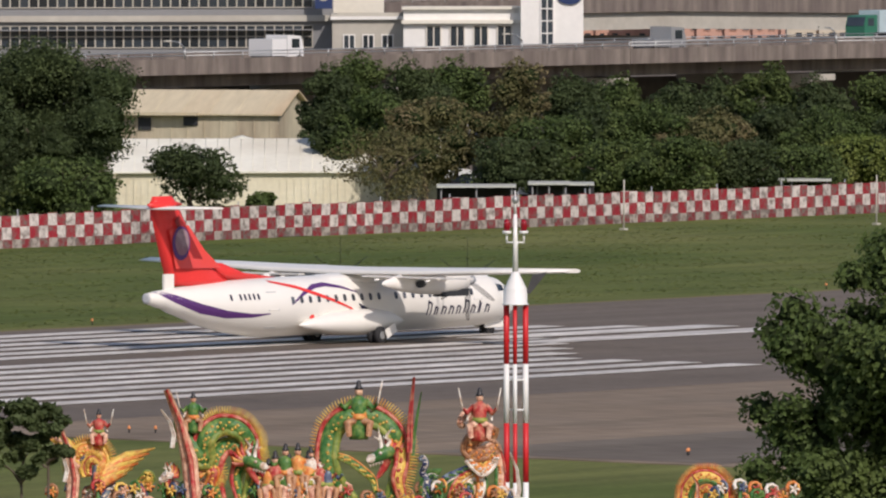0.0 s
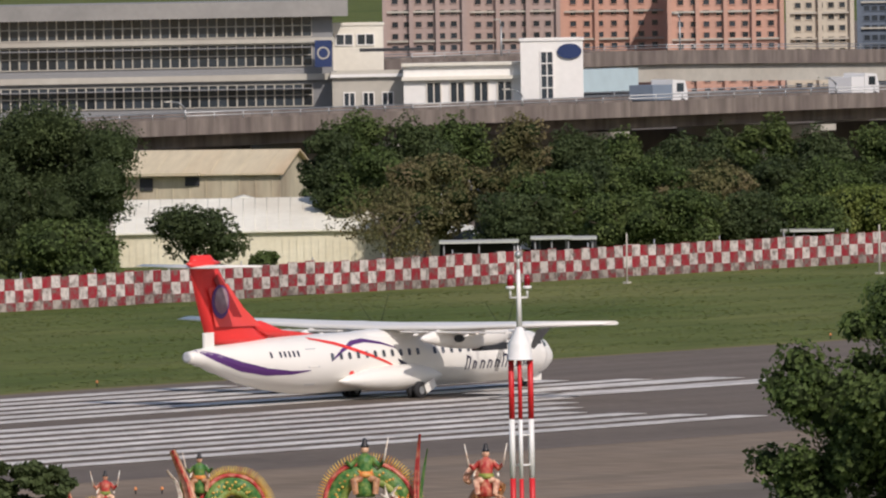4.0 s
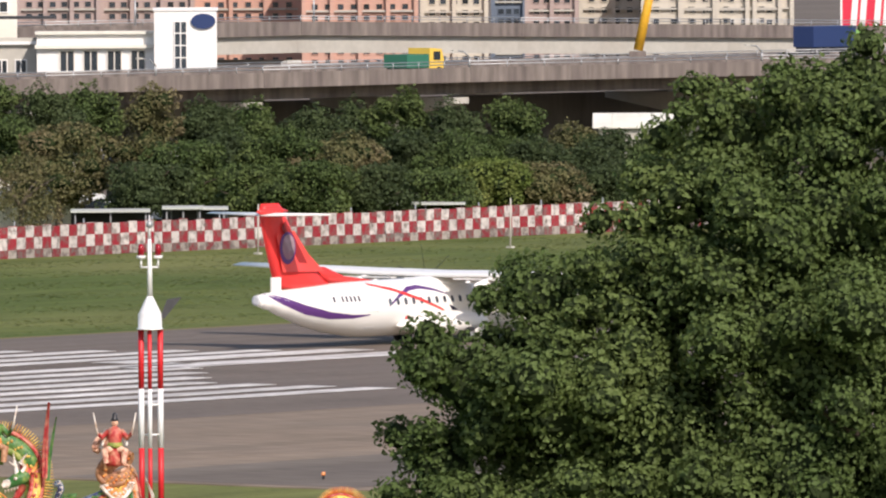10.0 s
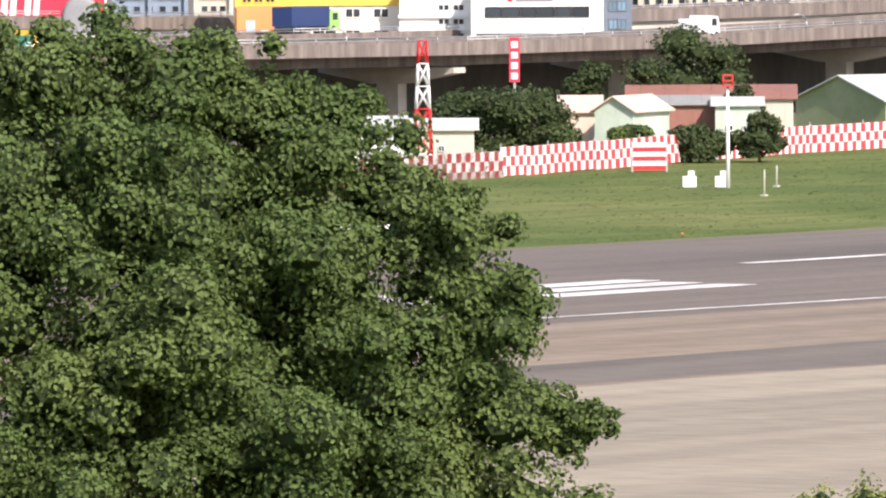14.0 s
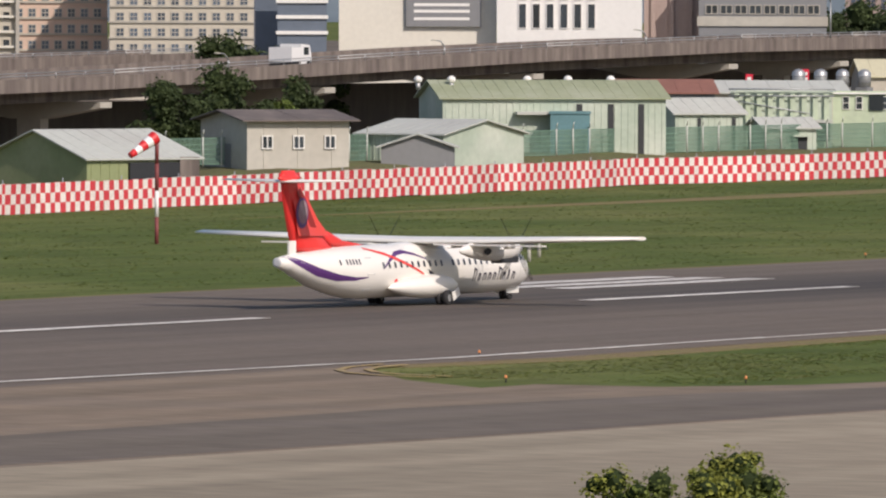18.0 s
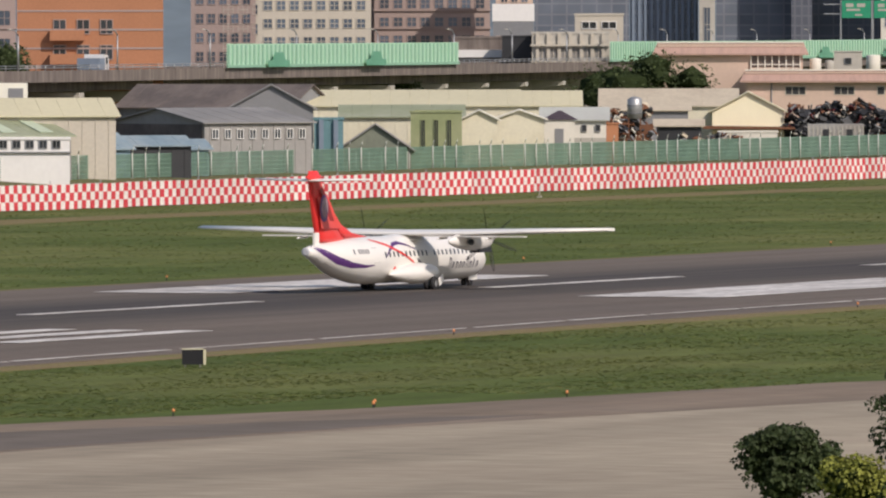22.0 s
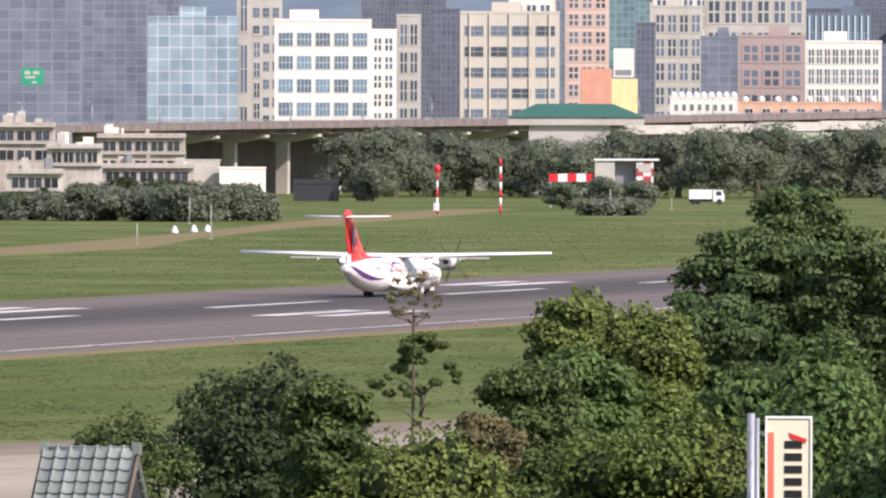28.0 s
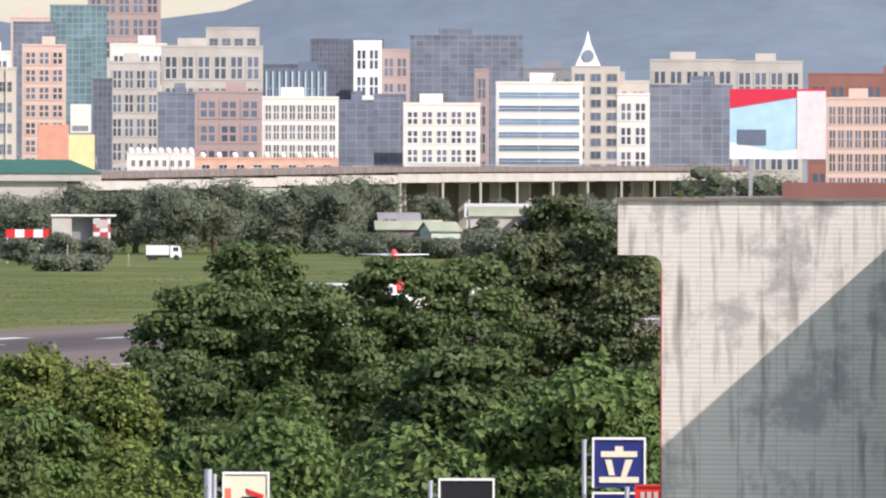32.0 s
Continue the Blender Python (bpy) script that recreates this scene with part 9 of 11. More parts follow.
for k, (x, y, h, w) in enumerate(((-27.9, 14.2, 15.4, 1), (-27.7, 13.9, 15.3, 0.7), (-28.3, 14.6, 15.4, 1))):
    tree(x, y, h, w, LEAF_DARK, "sparse dark shrub beside the temple roof", base=1 - w * 1.5 / h, count=2600, size=0.075, lobes=open_lobes(w, h, h - w * 1.5, np.random.default_rng(k), 22), seed=420 + k, core=0.35, n=9, trunk_r=0.05, group="foreground trees", name="shrub")
for i, (x, y, h, w, leaf, count, size, base, core, lab) in enumerate(NEAR):
    bs = max(0.1, 1 - w * (1.6 if core > 0.6 else 0.95) / h)
    rng, airy, broad = np.random.default_rng(70 + i), core < 0.2, leaf is LEAF_BROAD
    if airy:
        lobes = dome_lobes(w, h, h * bs, rng) if w > 2 else open_lobes(w, h, h * bs, rng, 30, 0.6)
    else:
        lobes = layered_lobes(w * 1.15, h, h * bs, rng) if leaf in (LEAF_DEEP, LEAF_GREY) else None
    th = tree(x, y, h, w * 1.12, leaf, lab, lobes=lobes, base=bs, count=int(count * 2.4), size=size * (0.66 if broad else 0.62), seed=230 + i, core=0.12 if airy else (0.6 if lobes else core), group="foreground trees", n=24, trunk_r=0.05 if airy else 0.1, flat=0.08 if broad else 0.25, squash=0.75, up=0.45, long=2.0 if broad else 1.6)
    if airy and w > 2:
        for dx, top in ((-0.42, 1.9), (0.0, 2.3)):
            bm = bmesh.new()
            tube(bm, (dx, 0, 0), (dx + 0.05, 0.05, h - 2.4), 0.055, 0.045, 7)
            tube(bm, (dx + 0.05, 0.05, h - 2.4), (dx + 0.12, 0.02, h - 2.4 + top), 0.045, 0.012, 6)
            for k in range(5):
                a = k * 2.4 + dx
                tube(bm, (dx + 0.06, 0.05, h - 2.3 + k * 0.22), (dx + 0.9 * math.cos(a), 0.9 * math.sin(a), h - 1.7 + k * 0.22), 0.022, 0.006, 5, caps=False)
            part("stem", bm, DARKBARK, th, "thin dark stem").rotation_euler.z = -th.matrix_basis.to_euler().z + radians(-71)
# yellow-flecked hedge below the taxiway
for i, (x, y, z) in enumerate(((112.1, 55.3, 9.81), (112.4, 54.6, 9.78), (112.8, 53.9, 9.82), (114, 53.7, 9.75), (115.6, 54.9, 10), (-10.3, -9.6, 14.38), (-10.6, -9, 14.29))):
    tree(x, y, z, 1.5, LEAF_YELLOW if i % 2 == 0 else LEAF_LIGHT, "yellow-flecked hedge bush", base=0.82, count=2200, size=0.06, seed=300 + i, group="hedge bushes", name="hedge_bush", trunk_r=0.05)
# ---- obstruction mast before the runway ----
x, y, z = 18.9, 44.1, 14.46
ms = thing("obstruction_mast", x, y, 0, -50.4, "three-legged red and white obstruction mast with twin lamps", "mast")
MAST_RED = mat("mast red", (0.62, 0.025, 0.03), 0.45, var=0.06)
MAST_WHITE = mat("mast white", (0.8, 0.79, 0.77), 0.4, var=0.04)
pm = 205 / 19300
for k in range(int(z / (105 * pm)) + 1):
    z1, z0 = z - k * 105 * pm, max(0, z - (k + 1) * 105 * pm)
    for dx, dy in ((-0.17, 0.05), (-0.01, -0.1), (0.19, 0.05)):
        bm = bmesh.new()
        tube(bm, (dx, dy, z0), (dx, dy, z1), 0.055 if dx > 0.1 or dx < -0.1 else 0.04, seg=10)
        part("leg", bm, MAST_WHITE if k % 2 else MAST_RED, ms)
    if k % 2:
        bm = bmesh.new()
        for zz in (z1 - 0.3, z0 + 0.25):
            tube(bm, (-0.17, 0.05, zz), (0.19, 0.05, zz), 0.02, seg=6)
            tube(bm, (-0.01, -0.1, zz), (0.19, 0.05, zz), 0.02, seg=6)
        part("brace", bm, MAST_WHITE, ms)
bm = bmesh.new()
lathe(bm, [(0.25, 0), (0.25, 0.02), (0.225, 0.03), (0.225, 0.28), (0.2, 0.33), (0.08, 0.58), (0.06, 0.62)], 20, m=Matrix.Translation((0, 0, z)))
cap = part("cap", bm, MAST_WHITE, ms)
bm = bmesh.new()
prism(bm, [(0.2, z + 0.24), (0.32, z + 0.56), (0.6, z + 0.61), (0.4, z + 0.36), (0.27, z + 0.2)], -0.05, 0.05)
part("dark_panel", bm, mat("dark grey plate", (0.06, 0.058, 0.06), 0.5, var=0.3, fine=8), cap, "dark slanted plate")
bm = bmesh.new()
tube(bm, (0, 0, z + 0.6), (0, 0, z + 1.7), 0.055, 0.035, 10)
tube(bm, (0, 0, z + 1.7), (0, 0, z + 2.15), 0.03, 0.008, 8)
tube(bm, (-0.17, 0, z + 1.17), (0.17, 0, z + 1.17), 0.02, seg=6)
for sx in (-1, 1):
    tube(bm, (sx * 0.16, 0, z + 1.17), (sx * 0.16, 0, z + 1.34), 0.02, seg=6)
stem = part("stem", bm, MAST_WHITE, ms)
bm = bmesh.new()
lathe(bm, [(0.02, 0), (0.06, 0.04), (0.06, 0.1), (0.02, 0.15)], 10, m=Matrix.Translation((0, 0, z + 1.9)))
part("ball", bm, METAL, stem)
for sx in (-1, 1):
    bm = bmesh.new()
    lathe(bm, [(0.075, 0), (0.085, 0.03), (0.085, 0.06)], 12, m=Matrix.Translation((sx * 0.16, 0, z + 1.33)))
    part("lamp_base", bm, MAST_WHITE, stem)
    bm = bmesh.new()
    lathe(bm, [(0.06, 0), (0.062, 0.14), (0.045, 0.2), (0.01, 0.22)], 12, m=Matrix.Translation((sx * 0.16, 0, z + 1.391)))
    part("lamp", bm, mat("dark red lamp glass", (0.3, 0.01, 0.02), 0.2), stem)

# ---- temple roof with ridge sculptures ----
TB = -49.45
TX, TY, TZ = -21.2, 14.2, 13.67
TM = pose(TX, TY, TZ, 0, 0, TB)
PMX = 155 / 19300


def at(px, py, dy=0.0):
    """A place on the roof ridge's upright plane: across and up in the ridge's own frame."""
    return TM @ Vector(((px - 600) * PMX, dy, (882 - py) * PMX))


def glaze(name, rgb, tint):
    """Weathered painted glaze, broken up by small patches of a second colour."""
    return mat(name, tuple(min(0.85, c * 1.3) for c in rgb), 0.4, var=0.3, fine=28, coarse=11, tint=tint, bump=0.3, spec=0.35)


GLZ = [glaze("glazed green", (0.03, 0.12, 0.03), (0.16, 0.24, 0.06)), glaze("glazed orange", (0.55, 0.16, 0.04), (0.62, 0.4, 0.12)), glaze("glazed yellow", (0.6, 0.42, 0.09), (0.45, 0.16, 0.05)),
       glaze("glazed red", (0.36, 0.03, 0.03), (0.5, 0.22, 0.14)), glaze("glazed navy", (0.03, 0.04, 0.11), (0.2, 0.26, 0.28)), glaze("glazed white", (0.66, 0.62, 0.55), (0.42, 0.28, 0.2)), glaze("glazed peach", (0.6, 0.38, 0.26), (0.36, 0.14, 0.09)), glaze("glazed brown", (0.26, 0.12, 0.06), (0.45, 0.24, 0.12))]
G_, O_, Y_, R_, N_, W_, P_, B_ = GLZ
LIME = glaze("glazed lime", (0.13, 0.19, 0.04), (0.32, 0.3, 0.07))


def bent(bm, pts, radii, seg=10, mi=0, flat=1.0):
    """One continuous skin of rings swept along the points."""
    pts = [Vector(p) for p in pts]
    rings = []
    for i, (p, r) in enumerate(zip(pts, radii)):
        t = (pts[min(i + 1, len(pts) - 1)] - pts[max(i - 1, 0)]).normalized()
        u = t.cross(Vector((0, 1, 0)))
        u = u.normalized() if u.length > 0.05 else Vector((1, 0, 0))
        v = u.cross(t)
        rings.append([bm.verts.new(p + (u * math.cos(2 * math.pi * k / seg) + v * flat * math.sin(2 * math.pi * k / seg)) * r) for k in range(seg)])
    for a, b in zip(rings, rings[1:]):
        for k in range(seg):
            f = bm.faces.new((a[k], b[k], b[(k + 1) % seg], a[(k + 1) % seg]))
            f.material_index, f.smooth = mi, True
    for r in (rings[0][::-1], rings[-1]):
        bm.faces.new(r).material_index = mi
    return bm


def smooth(pts, n=5):
    """A smooth line through the points (x, z), sampled n times between each two, on the ridge plane."""
    p = [Vector(q) for q in pts]
    p = [p[0] * 2 - p[1]] + p + [p[-1] * 2 - p[-2]]
    out = []
    for i in range(1, len(p) - 2):
        for k in range(n):
            u = k / n
            out.append(0.5 * (2 * p[i] + (p[i + 1] - p[i - 1]) * u + (2 * p[i - 1] - 5 * p[i] + 4 * p[i + 1] - p[i + 2]) * u * u + (3 * p[i] - p[i - 1] - 3 * p[i + 1] + p[i + 2]) * u ** 3))
    return out + [p[-2]]


def arc(cx, cz, rx, rz, a0, a1, n=14, dy=0.0):
    return [Vector((cx + rx * math.cos(radians(a0 + (a1 - a0) * i / n)), dy + 0.05 * math.sin(i), cz + rz * math.sin(radians(a0 + (a1 - a0) * i / n)))) for i in range(n + 1)]


def serpent(line, r0, r1, label, body=G_, band=R_, spike=Y_, belly=LIME, spikes=True, dy=0.0, name="ridge_dragon"):
    """A glazed dragon winding along a line of (across, down) places: scaly body, belly band, coloured edge and a comb of spikes."""
    o = at(*line[0], dy)
    th = thing(name, o.x, o.y, o.z, TB, label, "sculpture", "ridge sculptures")
    pl = smooth([((a - line[0][0]) * PMX, (line[0][1] - b) * PMX) for a, b in line])
    pts = [Vector((p.x, 0.03 * math.sin(i * 0.5), p.y)) for i, p in enumerate(pl)]
    n = len(pts)
    rad = [r0 + (r1 - r0) * math.sin(math.pi * min(1, 0.2 + 0.75 * i / n)) for i in range(n)]
    part("body", bent(bmesh.new(), pts, rad, 12), body, th)
    side = []
    for i in range(n):
        t = (pts[min(i + 1, n - 1)] - pts[max(i - 1, 0)]).normalized()
        side.append(Vector((-t.z, 0, t.x)))
    for nm, k, rr, mt in (("edge_band", 0.92, 0.22, band), ("belly_band", -0.62, 0.42, belly)):
        part(nm, bent(bmesh.new(), [p + q * r * k + Vector((0, -r * (0.55 if k > 0 else 0.6), 0)) for p, q, r in zip(pts, side, rad)], [r * rr for r in rad], 7), mt, th)
    if spikes:
        bm = bmesh.new()
        for i in range(n - 1):
            for u in (0.0, 0.5):
                p, q, r = pts[i].lerp(pts[i + 1], u), side[i].lerp(side[i + 1], u), rad[i]
                c = p + q * r * 0.95 + Vector((0, -r * 0.35, 0))
                tube(bm, c, c + q * (0.09 + r * 0.35) + Vector((0.02, 0, 0)), 0.018, 0.004, 4)
        tagged(part("spike_comb", bm, spike, th), kind="stuff")
    bm = bmesh.new()
    for i in range(1, n - 1):
        lathe(bm, [(0.004, -0.01), (0.026, 0.0), (0.012, 0.012), (0.004, 0.016)], 5, m=Matrix.Translation(pts[i] + Vector((0, -rad[i] * 0.98, rad[i] * 0.3 * (i % 3 - 1)))) @ Matrix.Rotation(radians(90), 4, "X"))
    tagged(part("scale_band", bm, spike, th), kind="stuff")
    return th, o


def dragon_head(th, o, px, py, flip=1, k=1.0, main=G_):
    """Head in profile with open jaws, teeth, eye, flame mane and branching white antlers."""
    h = Vector(((px - 600) * PMX, -0.16, (882 - py) * PMX)) - Vector(((o - TM.translation).dot(TM.to_3x3() @ Vector((1, 0, 0))), 0, o.z - TM.translation.z))
    v = lambda x, y, z: h + Vector((x * flip, y, z)) * k
    head = part("head", bent(bmesh.new(), [v(-0.12, 0.08, 0.16), v(-0.04, 0.02, 0.13), v(0.06, 0, 0.08), v(0.16, 0, 0.02), v(0.22, 0, -0.04)], [0.09 * k, 0.12 * k, 0.1 * k, 0.075 * k, 0.04 * k], 10), main, th)
    part("jaw", bent(bmesh.new(), [v(-0.06, 0.02, 0.02), v(0.0, 0, -0.1), v(0.06, 0, -0.2), v(0.1, 0, -0.26)], [0.07 * k, 0.06 * k, 0.045 * k, 0.02 * k], 8), R_, head)
    part("muzzle", bent(bmesh.new(), [v(0.12, -0.02, 0.06), v(0.2, -0.04, 0.03), v(0.25, -0.04, 0.0)], [0.06 * k, 0.07 * k, 0.03 * k], 8), W_, head)
    tooth = mesh_of("tooth", tube(bmesh.new(), (0, 0, 0), (0, 0, -0.05 * k), 0.018 * k, 0.004, 5), W_)
    for i in range(5):
        share("tooth", tooth, head, Matrix.Translation(v(0.02 + i * 0.045, -0.07, 0.0 - i * 0.012)))
    for dx, tilt in ((-0.03, -0.12), (0.03, 0.03)):
        part("antler", bent(bmesh.new(), [v(dx, -0.02, 0.18), v(dx + tilt * 0.5, -0.03, 0.3), v(dx + tilt * 0.3 + 0.03, -0.03, 0.38), v(dx + tilt + 0.02, -0.03, 0.5)], [0.034 * k, 0.028 * k, 0.024 * k, 0.006], 6), W_, head)
        part("tine", tube(bmesh.new(), v(dx + tilt * 0.5, -0.03, 0.3), v(dx + tilt * 0.5 + 0.1, -0.05, 0.37), 0.02 * k, 0.005, 5), W_, head)
    for i in range(7):
        a = radians(75 + i * 20)
        d = Vector((math.cos(a) * flip, 0, math.sin(a))) * k
        part("flame", bent(bmesh.new(), [v(-0.1, 0.05, 0.1) + d * 0.06, v(-0.1, 0.03, 0.1) + d * 0.2 + Vector((0, 0, 0.02)), v(-0.1, 0.02, 0.12) + d * 0.3 + Vector((0.03 * flip, 0, 0.05))], [0.05 * k, 0.04 * k, 0.006], 6), O_ if i % 2 else R_, head)
    part("eye", lathe(bmesh.new(), [(0.004, -0.02), (0.03 * k, 0), (0.004, 0.025)], 8, m=Matrix.Translation(v(0.05, -0.1 , 0.12)) @ Matrix.Rotation(radians(90), 4, "X")), W_, head)


def warrior(px, py, h, label, robe, sword=1):
    """A plain figure of a ridge warrior with a raised blade, one mesh."""
    o = at(px, py, -0.1)
    bm = bmesh.new()
    lathe(bm, [(0.17 * h, 0), (0.19 * h, 0.12 * h), (0.12 * h, 0.42 * h), (0.16 * h, 0.62 * h), (0.13 * h, 0.72 * h), (0.04 * h, 0.78 * h)], 12, 0)
    lathe(bm, [(0.02 * h, 0.76 * h), (0.075 * h, 0.82 * h), (0.07 * h, 0.9 * h), (0.02 * h, 0.94 * h)], 10, 1)
    lathe(bm, [(0.072 * h, 0.88 * h), (0.075 * h, 0.92 * h), (0.045 * h, 0.96 * h), (0.05 * h, 1.0 * h), (0.02 * h, 1.05 * h)], 10, 2)
    for s in (-1, 1):
        bent(bm, [Vector((s * 0.12 * h, 0, 0.68 * h)), Vector((s * 0.26 * h, -0.06 * h, 0.55 * h)), Vector((s * 0.33 * h, -0.1 * h, 0.64 * h))], [0.06 * h, 0.055 * h, 0.035 * h], 7, 0)
        if s * sword > 0 or sword == 2:
            tube(bm, (s * 0.33 * h, -0.1 * h, 0.6 * h), (s * 0.42 * h, -0.12 * h, 1.05 * h), 0.022 * h, 0.012 * h, 6, 3)
    lathe(bm, [(0.02 * h, 0), (0.14 * h, 0.05 * h), (0.12 * h, 0.3 * h), (0.03 * h, 0.42 * h)], 8, 4, m=Matrix.Translation((-0.16 * h, 0.08 * h, 0.3 * h)) @ Matrix.Rotation(radians(25), 4, "Y"))
    lathe(bm, [(0.175 * h, 0.36 * h), (0.15 * h, 0.46 * h)], 12, 5)
    for s in (-1, 1):
        bent(bm, [Vector((s * 0.06 * h, -0.05 * h, 0.34 * h)), Vector((s * 0.2 * h, -0.2 * h, 0.3 * h)), Vector((s * 0.17 * h, -0.2 * h, 0.06 * h))], [0.08 * h, 0.075 * h, 0.05 * h], 8, 4)
        bent(bm, [Vector((s * 0.13 * h, 0.02 * h, 0.7 * h)), Vector((s * 0.2 * h, 0.0, 0.6 * h)), Vector((s * 0.24 * h, 0.02 * h, 0.4 * h))], [0.05 * h, 0.06 * h, 0.02 * h], 6, 3)
    ob = part("ridge_statue", bm, [robe, P_, mat("glazed black", (0.03, 0.028, 0.03), 0.4, var=0.3), W_, P_ if robe is R_ else B_, O_ if robe is G_ else LIME], None)
    ob.matrix_basis = pose(o.x, o.y, o.z, 0, 0, TB)
    return tagged(ob, label, "statue", "ridge statues")


def blade(px0, py0, px1, py1, w, material, label, bend=0.08):
    """A tall curved ridge horn between two places."""
    w = w * 0.72
    o = at(px0, py0, -0.28)
    d = Vector(((px1 - px0) * PMX, 0, (py0 - py1) * PMX))
    side = Vector((bend if d.x <= 0 else -bend, 0, 0))
    th = thing("ridge_horn", o.x, o.y, o.z, TB, label, "sculpture", "ridge horns")
    bm = bmesh.new()
    bent(bm, [Vector((0, 0, 0)), d * 0.35 + side, d * 0.7 + side * 0.9, d], [w, w * 1.1, w * 0.62, w * 0.42], 8, flat=0.5)
    part("horn", bm, material, th)
    bm = bmesh.new()
    bent(bm, [Vector((0.02, -w, 0)), d * 0.35 + side + Vector((0.02, -w, 0)), d * 0.7 + side * 0.9 + Vector((0.02, -w * 0.8, 0)), d + Vector((0, -w * 0.5, 0))], [w * 0.35, w * 0.35, w * 0.25, w * 0.18], 6)
    part("edge", bm, R_ if material is P_ else material, th)
    return th


def wing_piece(px, py, dx, dz, material, label):
    o = at(px, py, -0.05)
    th = thing("phoenix_wing", o.x, o.y, o.z, TB, label, "sculpture", "ridge sculptures")
    for k in range(6):
        bm = bmesh.new()
        e = Vector((dx * (1 - k * 0.1), -0.02 * k, dz - k * 0.07))
        bent(bm, [Vector((0, 0, -k * 0.04)), e * 0.5 + Vector((0, 0, 0.06 - k * 0.03)), e], [0.07, 0.06, 0.012], 6)
        part("feather", bm, material if k % 2 else Y_, th)


# ridge wall and tiled slope under the sculptures
rw = thing("temple_roof", TX, TY, 0, TB, "temple roof with an ornate glazed ridge", "roof")
part("ridge", boxes((-5.2, 8.5, -0.25, 0.35, 0.4 * TZ, TZ - 0.3)), N_, rw)
bm = bmesh.new()
prism(bm, [(-5.2, TZ - 0.3), (8.5, TZ - 0.3), (8.5, TZ - 0.2), (-5.2, TZ - 0.2)], -0.3, 0.4)
part("ridge_cap", bm, O_, rw)
part("hall_wall", boxes((-5, 8.3, 0.4, 9, 0, 0.55 * TZ)), BRICKRED, rw)
slope = mesh_of("roof_tile_row", tube(bmesh.new(), (0, -0.3, TZ - 0.5), (0, -5, TZ * 0.55), 0.08, seg=6), O_)
for i in range(60):
    share("roof_tile_row", slope, rw, pose(-5 + i * 0.225, 0, 0))
part("roof_bed", boxes((-5.2, 8.5, -0.06, 0, -0.1, 5.9), ), B_, rw).matrix_basis = pose(0, -0.3, TZ - 0.4, 123)
# the great arched dragons with their heads turned down the ridge
d, o = serpent([(324, 742), (331, 768), (347, 796), (366, 815), (364, 785), (375, 763), (398, 752), (424, 757), (441, 776), (446, 800), (450, 838), (440, 885)], 0.07, 0.16, "green glazed dragon arched over the ridge with yellow spikes")
dragon_head(d, o, 450, 828, 1, 0.85)
serpent([(392, 885), (384, 850), (385, 815), (400, 792), (418, 792), (426, 815), (420, 850), (430, 890)], 0.05, 0.13, "inner coil of the green dragon with lime belly", G_, LIME, Y_, R_, False, 0.06, "dragon_coil")
d, o = serpent([(625, 890), (598, 855), (583, 815), (588, 770), (607, 744), (642, 736), (676, 744), (700, 768), (709, 805), (704, 850), (690, 890)], 0.08, 0.17, "green glazed dragon with red edge band, coiled high")
dragon_head(d, o, 682, 815, -1, 0.95)
serpent([(600, 806), (622, 815), (645, 832), (662, 848), (668, 870)], 0.03, 0.06, "green dragon leg reaching across the coil", G_, O_, Y_, LIME, False, -0.15, "dragon_claw")
serpent([(713, 790), (712, 820), (706, 848), (716, 890)], 0.05, 0.1, "ribbed red and yellow dragon belly", Y_, R_, R_, R_, False, -0.12, "dragon_belly")
serpent([(834, 828), (812, 838), (792, 848), (778, 868), (764, 873), (758, 858), (766, 843), (777, 846)], 0.03, 0.06, "navy scrolling serpent with white edge", N_, W_, G_, N_)
serpent([(838, 836), (815, 850), (803, 872), (796, 895)], 0.03, 0.055, "red and orange scrolling serpent", O_, W_, Y_, R_)
serpent([(848, 848), (832, 858), (820, 875), (818, 895)], 0.03, 0.055, "green scrolling serpent", G_, LIME, W_, W_)
serpent([(745, 815), (752, 811), (756, 822), (750, 838), (758, 850), (750, 890)], 0.025, 0.045, "pale scroll rising from the ridge", W_, N_, N_, N_, False)
serpent([(262, 890), (252, 868), (225, 868), (200, 862), (186, 880), (184, 895)], 0.04, 0.07, "small navy dragon with white edge", N_, W_, W_, N_)
serpent([(262, 866), (272, 845), (262, 836), (250, 850), (235, 862)], 0.03, 0.05, "small green dragon with yellow spikes", G_, Y_, Y_, LIME)
d, o = serpent([(350, 895), (338, 868), (318, 862), (300, 848), (294, 838)], 0.04, 0.07, "small white and pink dragon", W_, R_, P_, P_)
dragon_head(d, o, 300, 848, -1, 0.5, W_)
serpent([(140, 842), (137, 815), (150, 797), (170, 797), (182, 815), (176, 850), (185, 890)], 0.06, 0.12, "orange and yellow phoenix body with ruffled feathers", O_, Y_, Y_, N_)
serpent([(160, 840), (158, 822), (166, 812), (175, 822), (172, 850)], 0.03, 0.06, "inner ruffle of the phoenix", Y_, R_, Y_, R_, True, -0.1, "phoenix_ruffle")
serpent([(352, 840), (368, 826), (380, 835), (372, 858), (356, 880)], 0.05, 0.09, "red flame-edged curl at the dragon's foot", R_, O_, Y_, O_)
serpent([(330, 800), (342, 822), (340, 840), (352, 850), (348, 872)], 0.025, 0.035, "pale scroll beside the horn", W_, N_, W_, N_, False, -0.1, "glazed_scroll")
serpent([(1216, 892), (1222, 862), (1240, 846), (1262, 846), (1282, 862), (1288, 892)], 0.05, 0.09, "yellow and red glazed dragon coil", Y_, R_, O_, G_)
